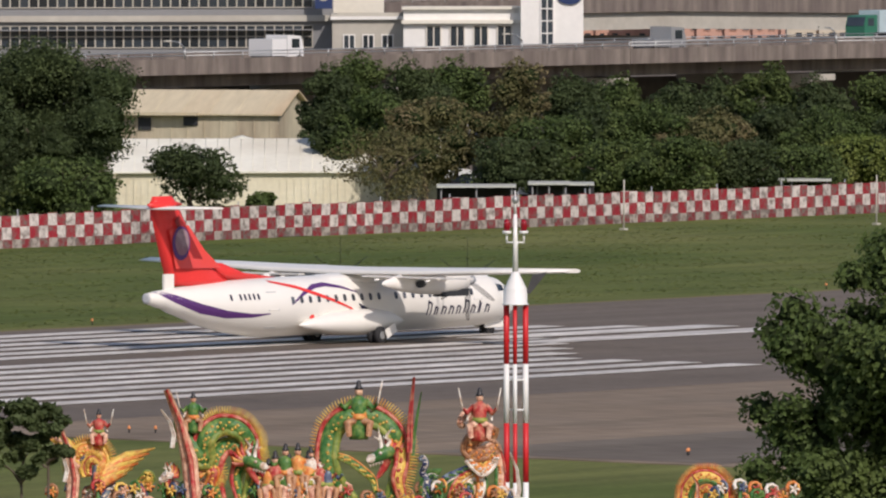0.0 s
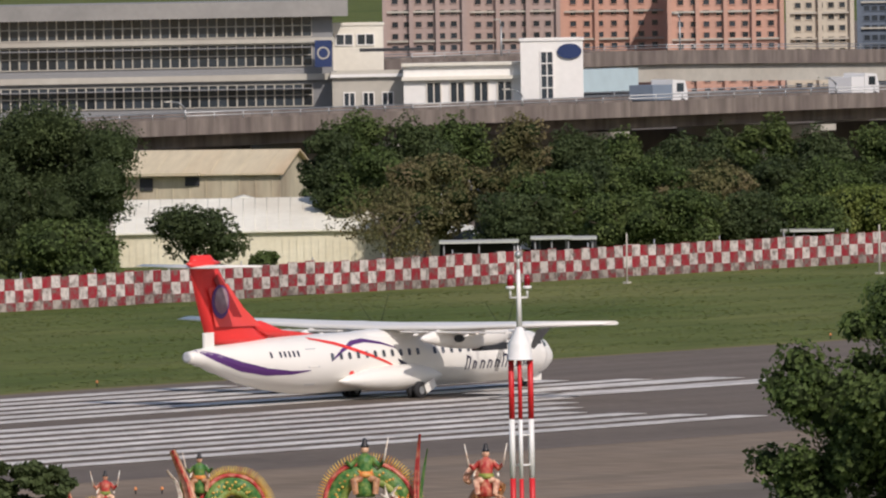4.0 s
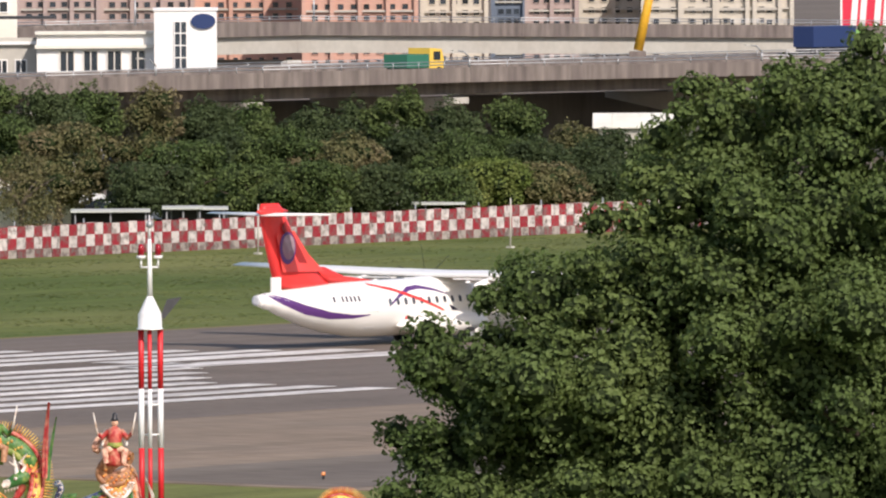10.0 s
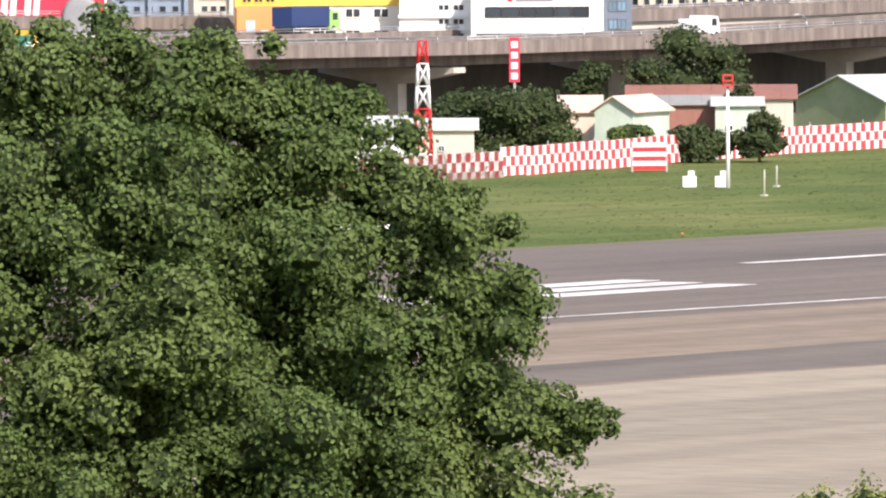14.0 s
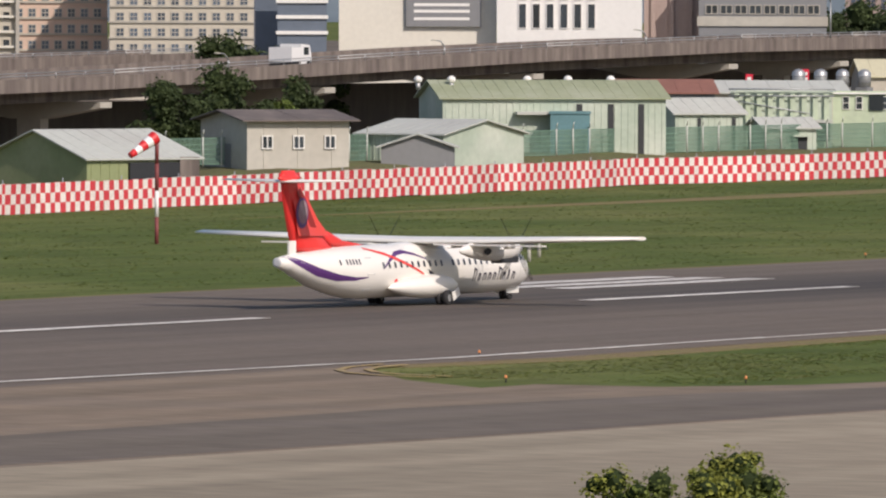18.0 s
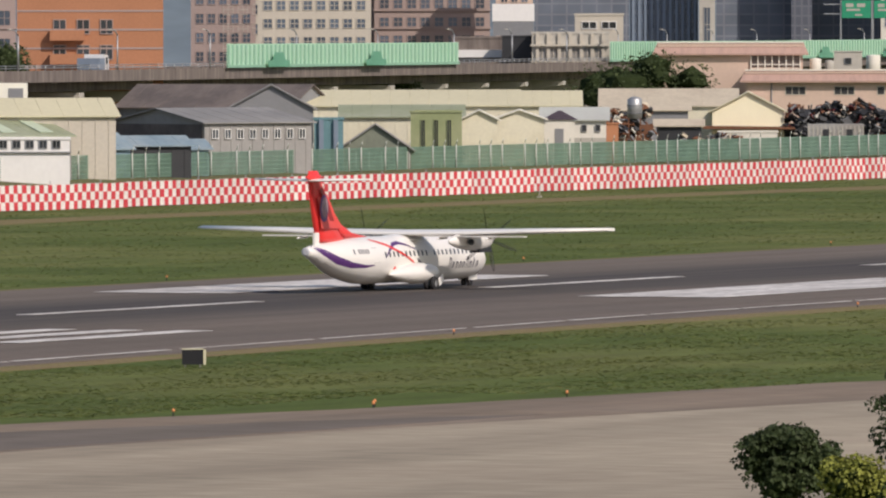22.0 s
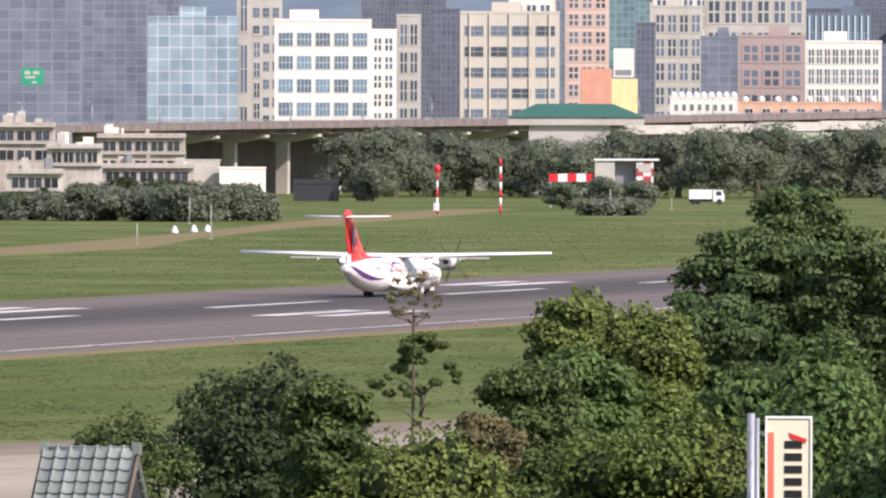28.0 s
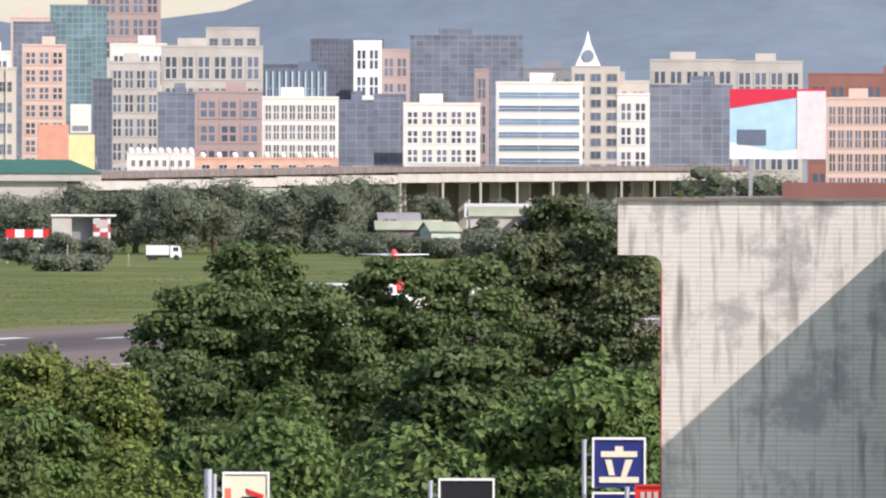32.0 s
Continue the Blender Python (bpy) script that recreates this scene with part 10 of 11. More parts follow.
serpent([(1238, 892), (1244, 870), (1260, 868), (1268, 892)], 0.04, 0.06, "inner coil of the yellow dragon", R_, O_, Y_, O_, False)
blade(1605, 900, 1600, 872, 0.04, W_, "white ridge horn tip")
wing_piece(1665, 905, 0.1, 0.22, Y_, "small yellow glazed plume")
warrior(178, 787, 0.5, "red-robed ridge statue with two blades", R_, 2)
warrior(345, 765, 0.56, "green-armoured ridge statue on the dragon", G_, -1)
warrior(638, 777, 0.8, "green-armoured ridge statue riding the dragon", G_, 1)
warrior(852, 780, 0.72, "red-robed ridge statue with raised blades", R_, 2)
rngw = random.Random(8)
for i, (px, col) in enumerate(((478, O_), (490, R_), (503, W_), (514, P_), (526, R_), (538, W_), (549, O_), (560, P_), (570, R_), (582, N_), (508, G_), (530, O_), (553, W_))):
    warrior(px, 890 if i < 10 else 868, rngw.uniform(0.58, 0.72), "small crowded ridge statue in painted robes", col, 0)
serpent([(880, 770), (862, 765), (842, 775), (832, 795), (846, 806), (868, 800), (886, 790)], 0.09, 0.12, "brown saddled mount under the statue", B_, P_, O_, B_, False, 0.02, "ridge_mount")
serpent([(832, 812), (846, 826), (858, 834), (872, 822), (880, 808)], 0.06, 0.09, "orange saddle cloth with white hem", O_, Y_, W_, W_, False, -0.05, "saddle_cloth")
serpent([(846, 726), (828, 732), (818, 748), (824, 756)], 0.04, 0.06, "cream cape of the statue", P_, W_, P_, P_, False, 0.06, "statue_cape")
serpent([(852, 838), (856, 862), (850, 892)], 0.06, 0.08, "white and green carved cloud foot", W_, G_, O_, O_, False, 0.0, "glazed_cloud")
serpent([(882, 800), (888, 840), (884, 892)], 0.06, 0.08, "peach carved cloud foot", P_, R_, O_, G_, False, 0.0, "glazed_cloud")
wing_piece(141, 800, -0.5, 0.34, P_, "peach phoenix wing raised")
wing_piece(178, 832, 0.8, 0.32, O_, "orange phoenix wing spread")
blade(130, 890, 111, 757, 0.12, P_, "tall peach ridge horn with a red edge")
blade(118, 850, 102, 790, 0.045, W_, "pale ridge horn prong")
blade(345, 880, 298, 687, 0.15, P_, "tall curved peach ridge horn")
blade(308, 790, 288, 722, 0.045, W_, "pale ridge horn prong")
blade(728, 800, 736, 666, 0.06, R_, "tall red ridge horn", 0.02)
blade(733, 805, 749, 692, 0.03, G_, "thin green ridge horn", 0.02)
blade(1228, 900, 1226, 838, 0.03, P_, "peach ridge horn")
blade(915, 900, 905, 800, 0.04, W_, "pale ridge horn behind the mast")
# glazed clouds and flowers crowded along the ridge foot
rngc = random.Random(4)
for i in range(84):
    px = rngc.uniform(90, 950) if i < 74 else rngc.uniform(1215, 1420)
    o = at(px, rngc.uniform(858, 892), rngc.uniform(-0.25, 0.1))
    th = thing("glazed_flower", o.x, o.y, o.z, TB + rngc.uniform(-40, 40), "small glazed cloud or flower ornament on the ridge", "ornament", "ridge ornaments")
    c = rngc.choice(GLZ)
    bm = bmesh.new()
    pts = arc(0, 0, 0.08, 0.1, 200, -160, 9)
    bent(bm, pts, [0.034 - 0.003 * k for k in range(10)], 6)
    part("scroll", bm, c, th)
    bm = bmesh.new()
    for k in range(5):
        a = radians(k * 72)
        tube(bm, (0, -0.05, 0), (0.08 * math.cos(a), -0.08, 0.08 * math.sin(a)), 0.025, 0.014, 6)
    part("petals", bm, rngc.choice(GLZ), th)
    part("stalk", tube(bmesh.new(), (0, 0, -(o.z - TZ) - 0.25), (0, 0, 0), 0.04, 0.03, 6), G_, th)
# ---- airfield fittings ----
BLACK = mat("black board", (0.012, 0.012, 0.014), 0.5, var=0.1)


def letters(text, size, material, parent, m, name="character"):
    cu = bpy.data.curves.new(name, "FONT")
    cu.body, cu.size, cu.extrude, cu.align_x = text, size, 0.012, "CENTER"
    cu.materials.append(material)
    ob = new(name, cu)
    ob.parent = parent
    ob.matrix_basis = m
    return ob


def marker_board(x, y, rz, text, w=1.15, h=1.15, up=0.45):
    th = thing("distance_marker", x, y, 0, rz, "black distance marker board with a white numeral", "sign", "distance markers")
    part("board", boxes((-w / 2, w / 2, 0, 0.3, up, up + h)), BLACK, th)
    for s in (-0.35, 0.35):
        part("leg", boxes((s - 0.05, s + 0.05, 0.1, 0.2, 0, up)), PALECON, th)
    if text:
        letters(text, 1.15, PAINT, th, pose(0, -0.02, 0.62, 90), "numeral")
    else:
        part("edge", boxes((w / 2, w / 2 + 0.12, 0, 0.3, up, up + h), (-w / 2, w / 2, 0, 0.3, up + h, up + h + 0.05)), ROOF_CREAM, th)


marker_board(576.1, 280.3, -64, "7")
marker_board(891.8, 298.8, -70, "6")
marker_board(466, 205.5, -66, "", 1.0, 0.7, 0.12)


def edge_light(x, y):
    th = thing("edge_light", x, y, 0.0, 0, "small runway edge light on a short stem", "light fitting", "runway edge lights")
    part("stem", tube(bmesh.new(), (0, 0, 0), (0, 0, 0.2), 0.03, seg=6), TYRE, th)
    bm = bmesh.new()
    lathe(bm, [(0.06, 0.2), (0.07, 0.24), (0.05, 0.31), (0.015, 0.34)], 8)
    part("lens", bm, ORANGE, th)


for i in range(22):
    edge_light(400 + i * 60, 214.6)
    edge_light(270 + i * 60, 279.6)
for x, y in ((372.7, 198.4), (377.8, 189.3), (390.7, 183.9), (390.1, 183.5), (405.3, 179.6), (418.8, 176.4), (432.1, 173.1), (416.5, 175.5), (190.8, 206.7), (191.4, 205.8), (191, 177.9), (191.2, 178)):
    edge_light(x, y)
# grey posts with dark heads by the far edge
for x, y in ((559.2, 297.1), (599.6, 292.2), (549.7, 292.7)):
    th = thing("post_light", x, y, 0, 0, "grey post with a dark cap by the runway", "light fitting", "post lights")
    part("post", tube(bmesh.new(), (0, 0, 0), (0, 0, 1.0), 0.13, 0.1, 8), PALECON, th)
    part("cap", boxes((-0.22, 0.22, -0.22, 0.22, 1.0, 1.16)), DARK, th)
# thin white marker poles on the grass
for x, y, h in ((400.5, 351, 3.2), (418.5, 344.6, 3.2), (551.4, 334.4, 1.6), (531, 323, 1.9), (963.3, 388.7, 1.1), (1096, 380.2, 1.3), (1095.2, 379.9, 1.4), (1442.6, 448.5, 3.6), (1269.3, 391.9, 4.2), (1220.2, 385.8, 2.4), (1682, 452.6, 3.4), (1687.3, 443.9, 2.0), (2038.1, 598, 4.5)):
    th = thing("marker_pole", x, y, 0, 0, "thin pale marker pole in the grass", "pole", "marker poles")
    part("pole", tube(bmesh.new(), (0, 0, 0), (0.05, 0, h), 0.07, 0.05, 6), PALECON, th)
    part("foot", boxes((-0.2, 0.2, -0.2, 0.2, 0, 0.12)), PALECON, th)
# cones and small white boxes by the shoulder
for x, y in ((1330.4, 415.6), (1344.2, 417.3), (1345, 415.7)):
    th = thing("white_marker", x, y, 0, 0, "small white marker on the grass", "marker", "white markers")
    bm = bmesh.new()
    lathe(bm, [(0.5, 0), (0.48, 0.2), (0.2, 0.8), (0.05, 0.95)], 10)
    part("cone", bm, WHITE, th)
for x, y in ((548.7, 340.3), (549.7, 338.1)):
    th = thing("equipment_cabinet", x, y, 0, -55, "white equipment cabinet with a small mast", "cabinet", "equipment cabinets")
    part("body", boxes((-0.5, 0.5, 0, 0.7, 0, 0.8)), WHITE, th)
    part("top_box", boxes((-0.1, 0.35, 0.1, 0.5, 0.8, 1.2)), WHITE, th)


def banded_pole(x, y, h, r, n, label, name="banded_mast", cap=False):
    th = thing(name, x, y, 0, 0, label, "mast", "banded masts")
    for i in range(n):
        part("band", tube(bmesh.new(), (0, 0, h * i / n), (0, 0, h * (i + 1) / n), r, seg=8), MAST_RED if (n - i) % 2 else MAST_WHITE, th)
    if cap:
        bm = bmesh.new()
        lathe(bm, [(r, h), (r * 3, h + 0.2), (r * 3, h + 0.9), (r, h + 1.2)], 10)
        part("lamp_housing", bm, MAST_RED, th)
        part("box", boxes((-r * 6, -r, -r * 2, r * 2, 0.6, 1.8)), WHITE, th)
    return th


banded_pole(1593.1, 455.9, 6.4, 0.16, 5, "red and white banded beacon pole with a red head", cap=True)
banded_pole(1616.2, 452.4, 8.4, 0.2, 7, "red and white banded beacon mast")
# lattice mast by the big tree
x, y = 563.9, 373.9
th = thing("lattice_mast", x, y, 0, -50, "red and white steel lattice mast", "mast")
for k in range(6):
    z0, z1 = k * 1.75, (k + 1) * 1.75
    col = MAST_WHITE if k in (0, 3, 4) else MAST_RED
    bm = bmesh.new()
    w0, w1 = 0.75 - k * 0.075, 0.75 - (k + 1) * 0.075
    for sx in (-1, 1):
        for sy in (-1, 1):
            tube(bm, (sx * w0, sy * w0, z0), (sx * w1, sy * w1, z1), 0.07, seg=5)
    for a, b in (((-1, -1), (1, -1)), ((1, -1), (1, 1)), ((1, 1), (-1, 1)), ((-1, 1), (-1, -1))):
        tube(bm, (a[0] * w0, a[1] * w0, z0), (b[0] * w1, b[1] * w1, z1), 0.045, seg=4)
        tube(bm, (b[0] * w0, b[1] * w0, z0), (a[0] * w1, a[1] * w1, z1), 0.045, seg=4)
        tube(bm, (a[0] * w1, a[1] * w1, z1), (b[0] * w1, b[1] * w1, z1), 0.045, seg=4)
    part("section", bm, col, th)
x, y = 547.3, 336.1
th = thing("antenna_mast", x, y, 0, -55, "white mast with a red cage on top", "mast")
part("pole", tube(bmesh.new(), (0, 0, 0), (0, 0, 7.6), 0.16, 0.1, 8), MAST_WHITE, th)
bm = bmesh.new()
for zz in (7.5, 7.9, 8.3):
    box(bm, -0.4, 0.4, -0.4, 0.4, zz, zz + 0.1)
for sx in (-0.35, 0.35):
    for sy in (-0.35, 0.35):
        tube(bm, (sx, sy, 7.5), (sx, sy, 8.4), 0.05, seg=5)
part("cage", bm, MAST_RED, th)
# windsock
x, y = 574.1, 333.6
th = thing("windsock", x, y, 0, -42, "red and white striped windsock on a banded pole", "windsock")
for k in range(4):
    part("pole_band", tube(bmesh.new(), (0, 0, k * 1.75), (0, 0, (k + 1) * 1.75), 0.14, seg=8), mat("dull mast red", (0.2, 0.05, 0.05), 0.6) if k != 1 else MAST_WHITE, th)
for k in range(5):
    a, b = Vector((-0.1 - 0.38 * k, -0.1 * k, 7.0 - 0.24 * k)), Vector((-0.1 - 0.38 * (k + 1), -0.1 * (k + 1), 7.0 - 0.24 * (k + 1)))
    part("sock_band", tube(bmesh.new(), a, b, 0.45 - 0.05 * k, 0.45 - 0.05 * (k + 1), 10, caps=k == 4), MAST_RED if k % 2 == 0 else MAST_WHITE, th)
# striped barrier board on the fence and blockhouse far down the field
x, y, z = 583.2, 365.4, -0.03
th = thing("striped_barrier", x, y, 0, -53, "red and white striped barrier gate", "barrier")
for k in range(6):
    part("stripe_board", boxes((-1.3, 1.3, 0, 0.1, 0.15 + k * 0.36, 0.5 + k * 0.36)), MAST_RED if k % 2 == 0 else MAST_WHITE, th)
for s in (-1.35, 1.35):
    part("post", boxes((s - 0.06, s + 0.06, 0, 0.12, 0, 2.4)), METAL, th)
x, y = 1715.4, 456.1
CH2 = checks("blockhouse chequer", (0.5, 0.05, 0.05), (0.8, 0.78, 0.74), 1.3, 1.3)
th = thing("localizer_hut", x, y, 0, -75, "red and white chequered equipment hut on stilts", "hut")
part("hut", boxes((-1.1, 1.7, 0, 2.5, 4.2, 7.5)), CH2, th)
part("hut_window", boxes((-0.7, 1.3, -0.06, -0.005, 5.9, 7.2)), PALECON, th)
part("roof", boxes((-8.0, 2.6, -0.3, 2.8, 7.75, 8.05)), WHITE, th)
part("cabin", boxes((-7.8, -4.6, 0, 2.5, 3.6, 7.74)), PALECON, th)
part("back_wall", boxes((-4.59, 1.7, 1.8, 2.2, 3.6, 7.74)), GREY, th)
for sx in (-7.7, -4.8, -1.0, 1.5):
    part("stilt", boxes((sx - 0.12, sx + 0.12, 0.1, 0.35, 0, 4.2)), METAL, th)
for k in range(5):
    part("arm_panel", boxes((-15.3 + k * 1.5, -13.81 + k * 1.5, 0.4, 0.8, 4.3, 5.6)), MAST_RED if k % 2 == 0 else MAST_WHITE, th)
part("arm_leg", boxes((-15.2, -14.9, 0.45, 0.75, 0, 4.3)), METAL, th)
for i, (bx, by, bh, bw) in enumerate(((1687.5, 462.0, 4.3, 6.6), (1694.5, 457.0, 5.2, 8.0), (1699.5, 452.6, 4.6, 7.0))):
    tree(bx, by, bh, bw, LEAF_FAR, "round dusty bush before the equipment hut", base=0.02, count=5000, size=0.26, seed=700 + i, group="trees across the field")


# ---- vehicles ----
def car(x, y, z, rz, colour, label, length=4.4, kind="car"):
    th = thing("parked_car" if kind == "car" else kind, x, y, z, rz, label, "car", "cars")
    L = length / 2
    bm = bmesh.new()
    prism(bm, [(-L, 0.35), (L, 0.35), (L, 0.72), (L * 0.86, 0.86), (L * 0.5, 0.95), (-L * 0.8, 0.98), (-L, 0.85)], -0.86, 0.86)
    body = part("body", bm, colour, th)
    bm = bmesh.new()
    prism(bm, [(L * 0.5, 0.96), (L * 0.18, 1.42), (-L * 0.45, 1.44), (-L * 0.82, 0.99)], -0.72, 0.72)
    part("cabin", bm, GLASS, th)
    part("roof", boxes((-L * 0.42, L * 0.16, -0.7, 0.7, 1.43, 1.48)), colour, th)
    for sx in (-0.62, 0.62):
        for sy in (-0.8, 0.8):
            bm = bmesh.new()
            lathe(bm, [(0.2, -0.1), (0.32, -0.09), (0.32, 0.09), (0.2, 0.1)], 12, m=Matrix.Translation((L * sx, sy, 0.32)) @ Matrix.Rotation(radians(90), 4, "X"))
            w = part("wheel", bm, TYRE, th)
    return th


def truck(x, y, z, rz, cab, load, label, length=8.0, boxh=2.1):
    th = thing("lorry", x, y, z, rz, label, "lorry", "lorries")
    bm = bmesh.new()
    prism(bm, [(length / 2 - 1.9, 0.5), (length / 2, 0.5), (length / 2, 1.5), (length / 2 - 0.3, 2.4), (length / 2 - 1.9, 2.5)], -1.1, 1.1)
    c = part("cab", bm, cab, th)
    bm = bmesh.new()
    prism(bm, [(length / 2 + 0.01, 1.5), (length / 2 + 0.03, 1.5), (length / 2 - 0.24, 2.3), (length / 2 - 0.3, 2.3)], -1.0, 1.0)
    part("windscreen", bm, GLASS, c)
    for sy in (-1.12, 1.101):
        part("side_window", boxes((length / 2 - 1.4, length / 2 - 0.5, sy, sy + 0.019, 1.5, 2.2)), GLASS, c)
    part("cargo_box", boxes((-length / 2, length / 2 - 2.1, -1.2, 1.2, 0.9, 0.9 + boxh)), load, th)
    part("chassis", boxes((-length / 2, length / 2 - 0.3, -0.9, 0.9, 0.45, 0.9)), DARK, th)
    for sx in (-length * 0.38, -length * 0.25, length * 0.36):
        for sy in (-1.0, 1.0):
            bm = bmesh.new()
            lathe(bm, [(0.3, -0.14), (0.48, -0.13), (0.48, 0.13), (0.3, 0.14)], 12, m=Matrix.Translation((sx, sy, 0.48)) @ Matrix.Rotation(radians(90), 4, "X"))
            part("wheel", bm, TYRE, th)
    return th


CARW = mat("car white", (0.75, 0.75, 0.74), 0.25, var=0.03)
CARS = mat("car silver", (0.42, 0.43, 0.45), 0.25, 0.5, var=0.03)
CARB = mat("car black", (0.02, 0.02, 0.025), 0.2, var=0.03)
CARR = mat("car red", (0.35, 0.02, 0.02), 0.25, var=0.03)
for i, (x, y) in enumerate(((478.6, 431), (453.4, 407.9), (446.3, 400), (448.8, 398.1), (451, 398.1), (449.1, 394.6), (448.5, 402.6), (458.2, 405.7), (482.9, 404.2))):
    car(x, max(y, 366 + (i % 3) * 2.5), 0, (15, 100, 20, 95, 10, 100, 20, 90, 15)[i], (CARW, CARB, CARB, CARW, CARS, CARB, CARW, CARS, CARW)[i], ("white", "black", "black", "white", "silver", "black", "white", "silver", "white")[i] + " parked car behind the fence")
x, y = 1795.2, 466.1
th = truck(x, y, 0, -76, CARW, CARW, "white service lorry standing on the grass", 6, 1.6)
x, y = 1227.7, 412.5
car(x, y, 0, 10, CARB, "dark vehicle at the end of the fence", 5.5)
for i, (x, y) in enumerate(((2060.7, 616.2), (2005.3, 595.7), (2111.6, 595.9), (2084.1, 582.9))):
    car(x, y, 0, 20 * i, (CARB, CARR, CARW, CARW)[i], ("black", "red", "white", "white")[i] + " car parked across the field")
# mobile crane on the viaduct and an excavator among the sheds
x, y, z = 650.1, 503, 7.81
th = thing("mobile_crane", x, y + 6, 6.6, -52, "yellow mobile crane with a raised boom", "crane")
part("carrier", boxes((-2.6, 2.4, -1.1, 1.1, 0.5, 1.2)), RAW, th)
part("crane_cab", boxes((-0.8, 0.7, -0.9, 0.9, 1.2, 2.1)), RAW, th)
bm = bmesh.new()
tube(bm, (0, 0, 2.2), (1.6, 0, 9.5), 0.5, 0.4, 6)
part("boom", bm, mat("crane yellow", (0.7, 0.38, 0.03), 0.5), th)
part("boom_tip", tube(bmesh.new(), (1.6, 0, 9.5), (2.6, 0, 13.5), 0.33, 0.28, 6), DARK, th)
for sx in (-2, -1, 1.7):
    for sy in (-1.0, 1.0):
        bm = bmesh.new()
        lathe(bm, [(0.3, -0.15), (0.5, -0.14), (0.5, 0.14), (0.3, 0.15)], 12, m=Matrix.Translation((sx, sy, 0.5)) @ Matrix.Rotation(radians(90), 4, "X"))
        part("wheel", bm, TYRE, th)
x, y = 726.0, 410.0
th = thing("excavator", x, 410, 0, -60, "yellow excavator with a bent arm behind the fence", "excavator")
bm = bmesh.new()
bent(bm, [Vector((-0.6, 0, 1.4)), Vector((0.2, 0, 3.6)), Vector((0.8, 0, 4.6))], [0.25, 0.3, 0.2], 6)
part("boom", bm, YELLOW, th)
part("stick", tube(bmesh.new(), (0.8, 0, 4.6), (2.0, 0, 3.2), 0.22, 0.16, 6), YELLOW, th)
bm = bmesh.new()
prism(bm, [(1.6, 3.2), (2.4, 3.3), (2.3, 2.4), (1.5, 2.4)], -0.4, 0.4)
part("bucket", bm, DARK, th)
part("house", boxes((-2.2, -0.4, -0.9, 0.9, 0.9, 2.2)), YELLOW, th)
part("tracks", boxes((-2.4, 0.4, -1.2, -0.7, 0, 0.8), (-2.4, 0.4, 0.7, 1.2, 0, 0.8)), DARK, th)

# ---- signs, pavilion and wall near the far end ----


def sign_post(x, y, z, rz, w, h, board, label, edge=WHITE):
    th = thing("shop_sign", x, y, 0, rz, label, "sign", "shop signs")
    part("board", boxes((-w / 2, w / 2, 0, 0.12, z - h, z)), board, th)
    t = 0.025
    part("rim", boxes((-w / 2 - t, -w / 2, -0.02, 0.14, z - h, z), (w / 2, w / 2 + t, -0.02, 0.14, z - h, z), (-w / 2 - t, w / 2 + t, -0.02, 0.14, z, z + t)), edge, th)
    part("post", tube(bmesh.new(), (-w / 2 - 0.12, 0.05, 0), (-w / 2 - 0.12, 0.05, z), 0.03, seg=6), METAL, th)
    part("post", tube(bmesh.new(), (w / 4, 0.16, 0), (w / 4, 0.16, z - 0.02), 0.03, seg=6), METAL, th)
    for zz in (z - 0.2, z - h + 0.1):
        part("bracket", boxes((-w / 2 - 0.12, -w / 2, 0.03, 0.07, zz, zz + 0.04)), METAL, th)
    return th


CREAMP = mat("cream sign paint", (0.75, 0.68, 0.5), 0.5, var=0.05)
x, y, z = 128, 32.2, 11.81
s = sign_post(x, y, z, -75.9, 0.52, 1.9, CREAMP, "cream upright shop sign with red strip and black lettering bars")
part("red_strip", boxes((-0.26, -0.18, -0.012, -0.001, z - 1.9, z - 0.17)), mat("sign orange-red", (0.7, 0.16, 0.1), 0.5), s)
for k in range(9):
    part("lettering_bar", boxes((-0.05, 0.16, -0.012, -0.001, z - 0.36 - k * 0.15, z - 0.27 - k * 0.15)), BLACK, s)
bm = bmesh.new()
prism(bm, [(0.0, z - 0.17), (0.22, z - 0.25), (0.2, z - 0.3), (0.02, z - 0.24)], -0.012, -0.001)
part("red_mark", bm, RED, s)
x, y, z = 128.6, 29.6, 11.74
s = sign_post(x, y, z, -77, 0.63, 1.9, BLACK, "black upright shop sign with a white character", WHITE)
letters("登", 0.34, WHITE, s, pose(0, -0.004, z - 0.7, 90))
x, y, z = 129, 27.8, 12.24
s = sign_post(x, y, z, -77.9, 0.6, 0.58, mat("sign navy", (0.02, 0.03, 0.16), 0.4), "navy shop sign with a cream character", WHITE)
for a in ((-0.05, 0.05, 0.44, 0.5), (-0.22, 0.22, 0.37, 0.44), (-0.24, 0.24, 0.06, 0.13)):
    part("stroke", boxes((a[0], a[1], -0.014, -0.002, z - 0.58 + a[2], z - 0.58 + a[3])), CREAMP, s)
for pts in ([(-0.17, 0.34), (-0.09, 0.34), (-0.05, 0.15), (-0.12, 0.15)], [(0.08, 0.34), (0.17, 0.34), (0.09, 0.13), (0.02, 0.13)]):
    bm = bmesh.new()
    prism(bm, [(p, z - 0.58 + q) for p, q in pts], -0.014, -0.002)
    part("stroke", bm, CREAMP, s)
x, y, z = 129, 27.8, 11.58
s = sign_post(x, y, z, -77.9, 0.6, 0.58, mat("sign navy", (0.02, 0.03, 0.16), 0.4), "navy shop sign with a cream character below the first", WHITE)
letters("誠", 0.5, CREAMP, s, pose(0, -0.006, z - 0.5, 90))
x, y, z = 128.1, 27.2, 11.7
s = sign_post(x, y, z, -78, 0.36, 0.6, RED, "small red fuel sign with pale lettering bars", RED)
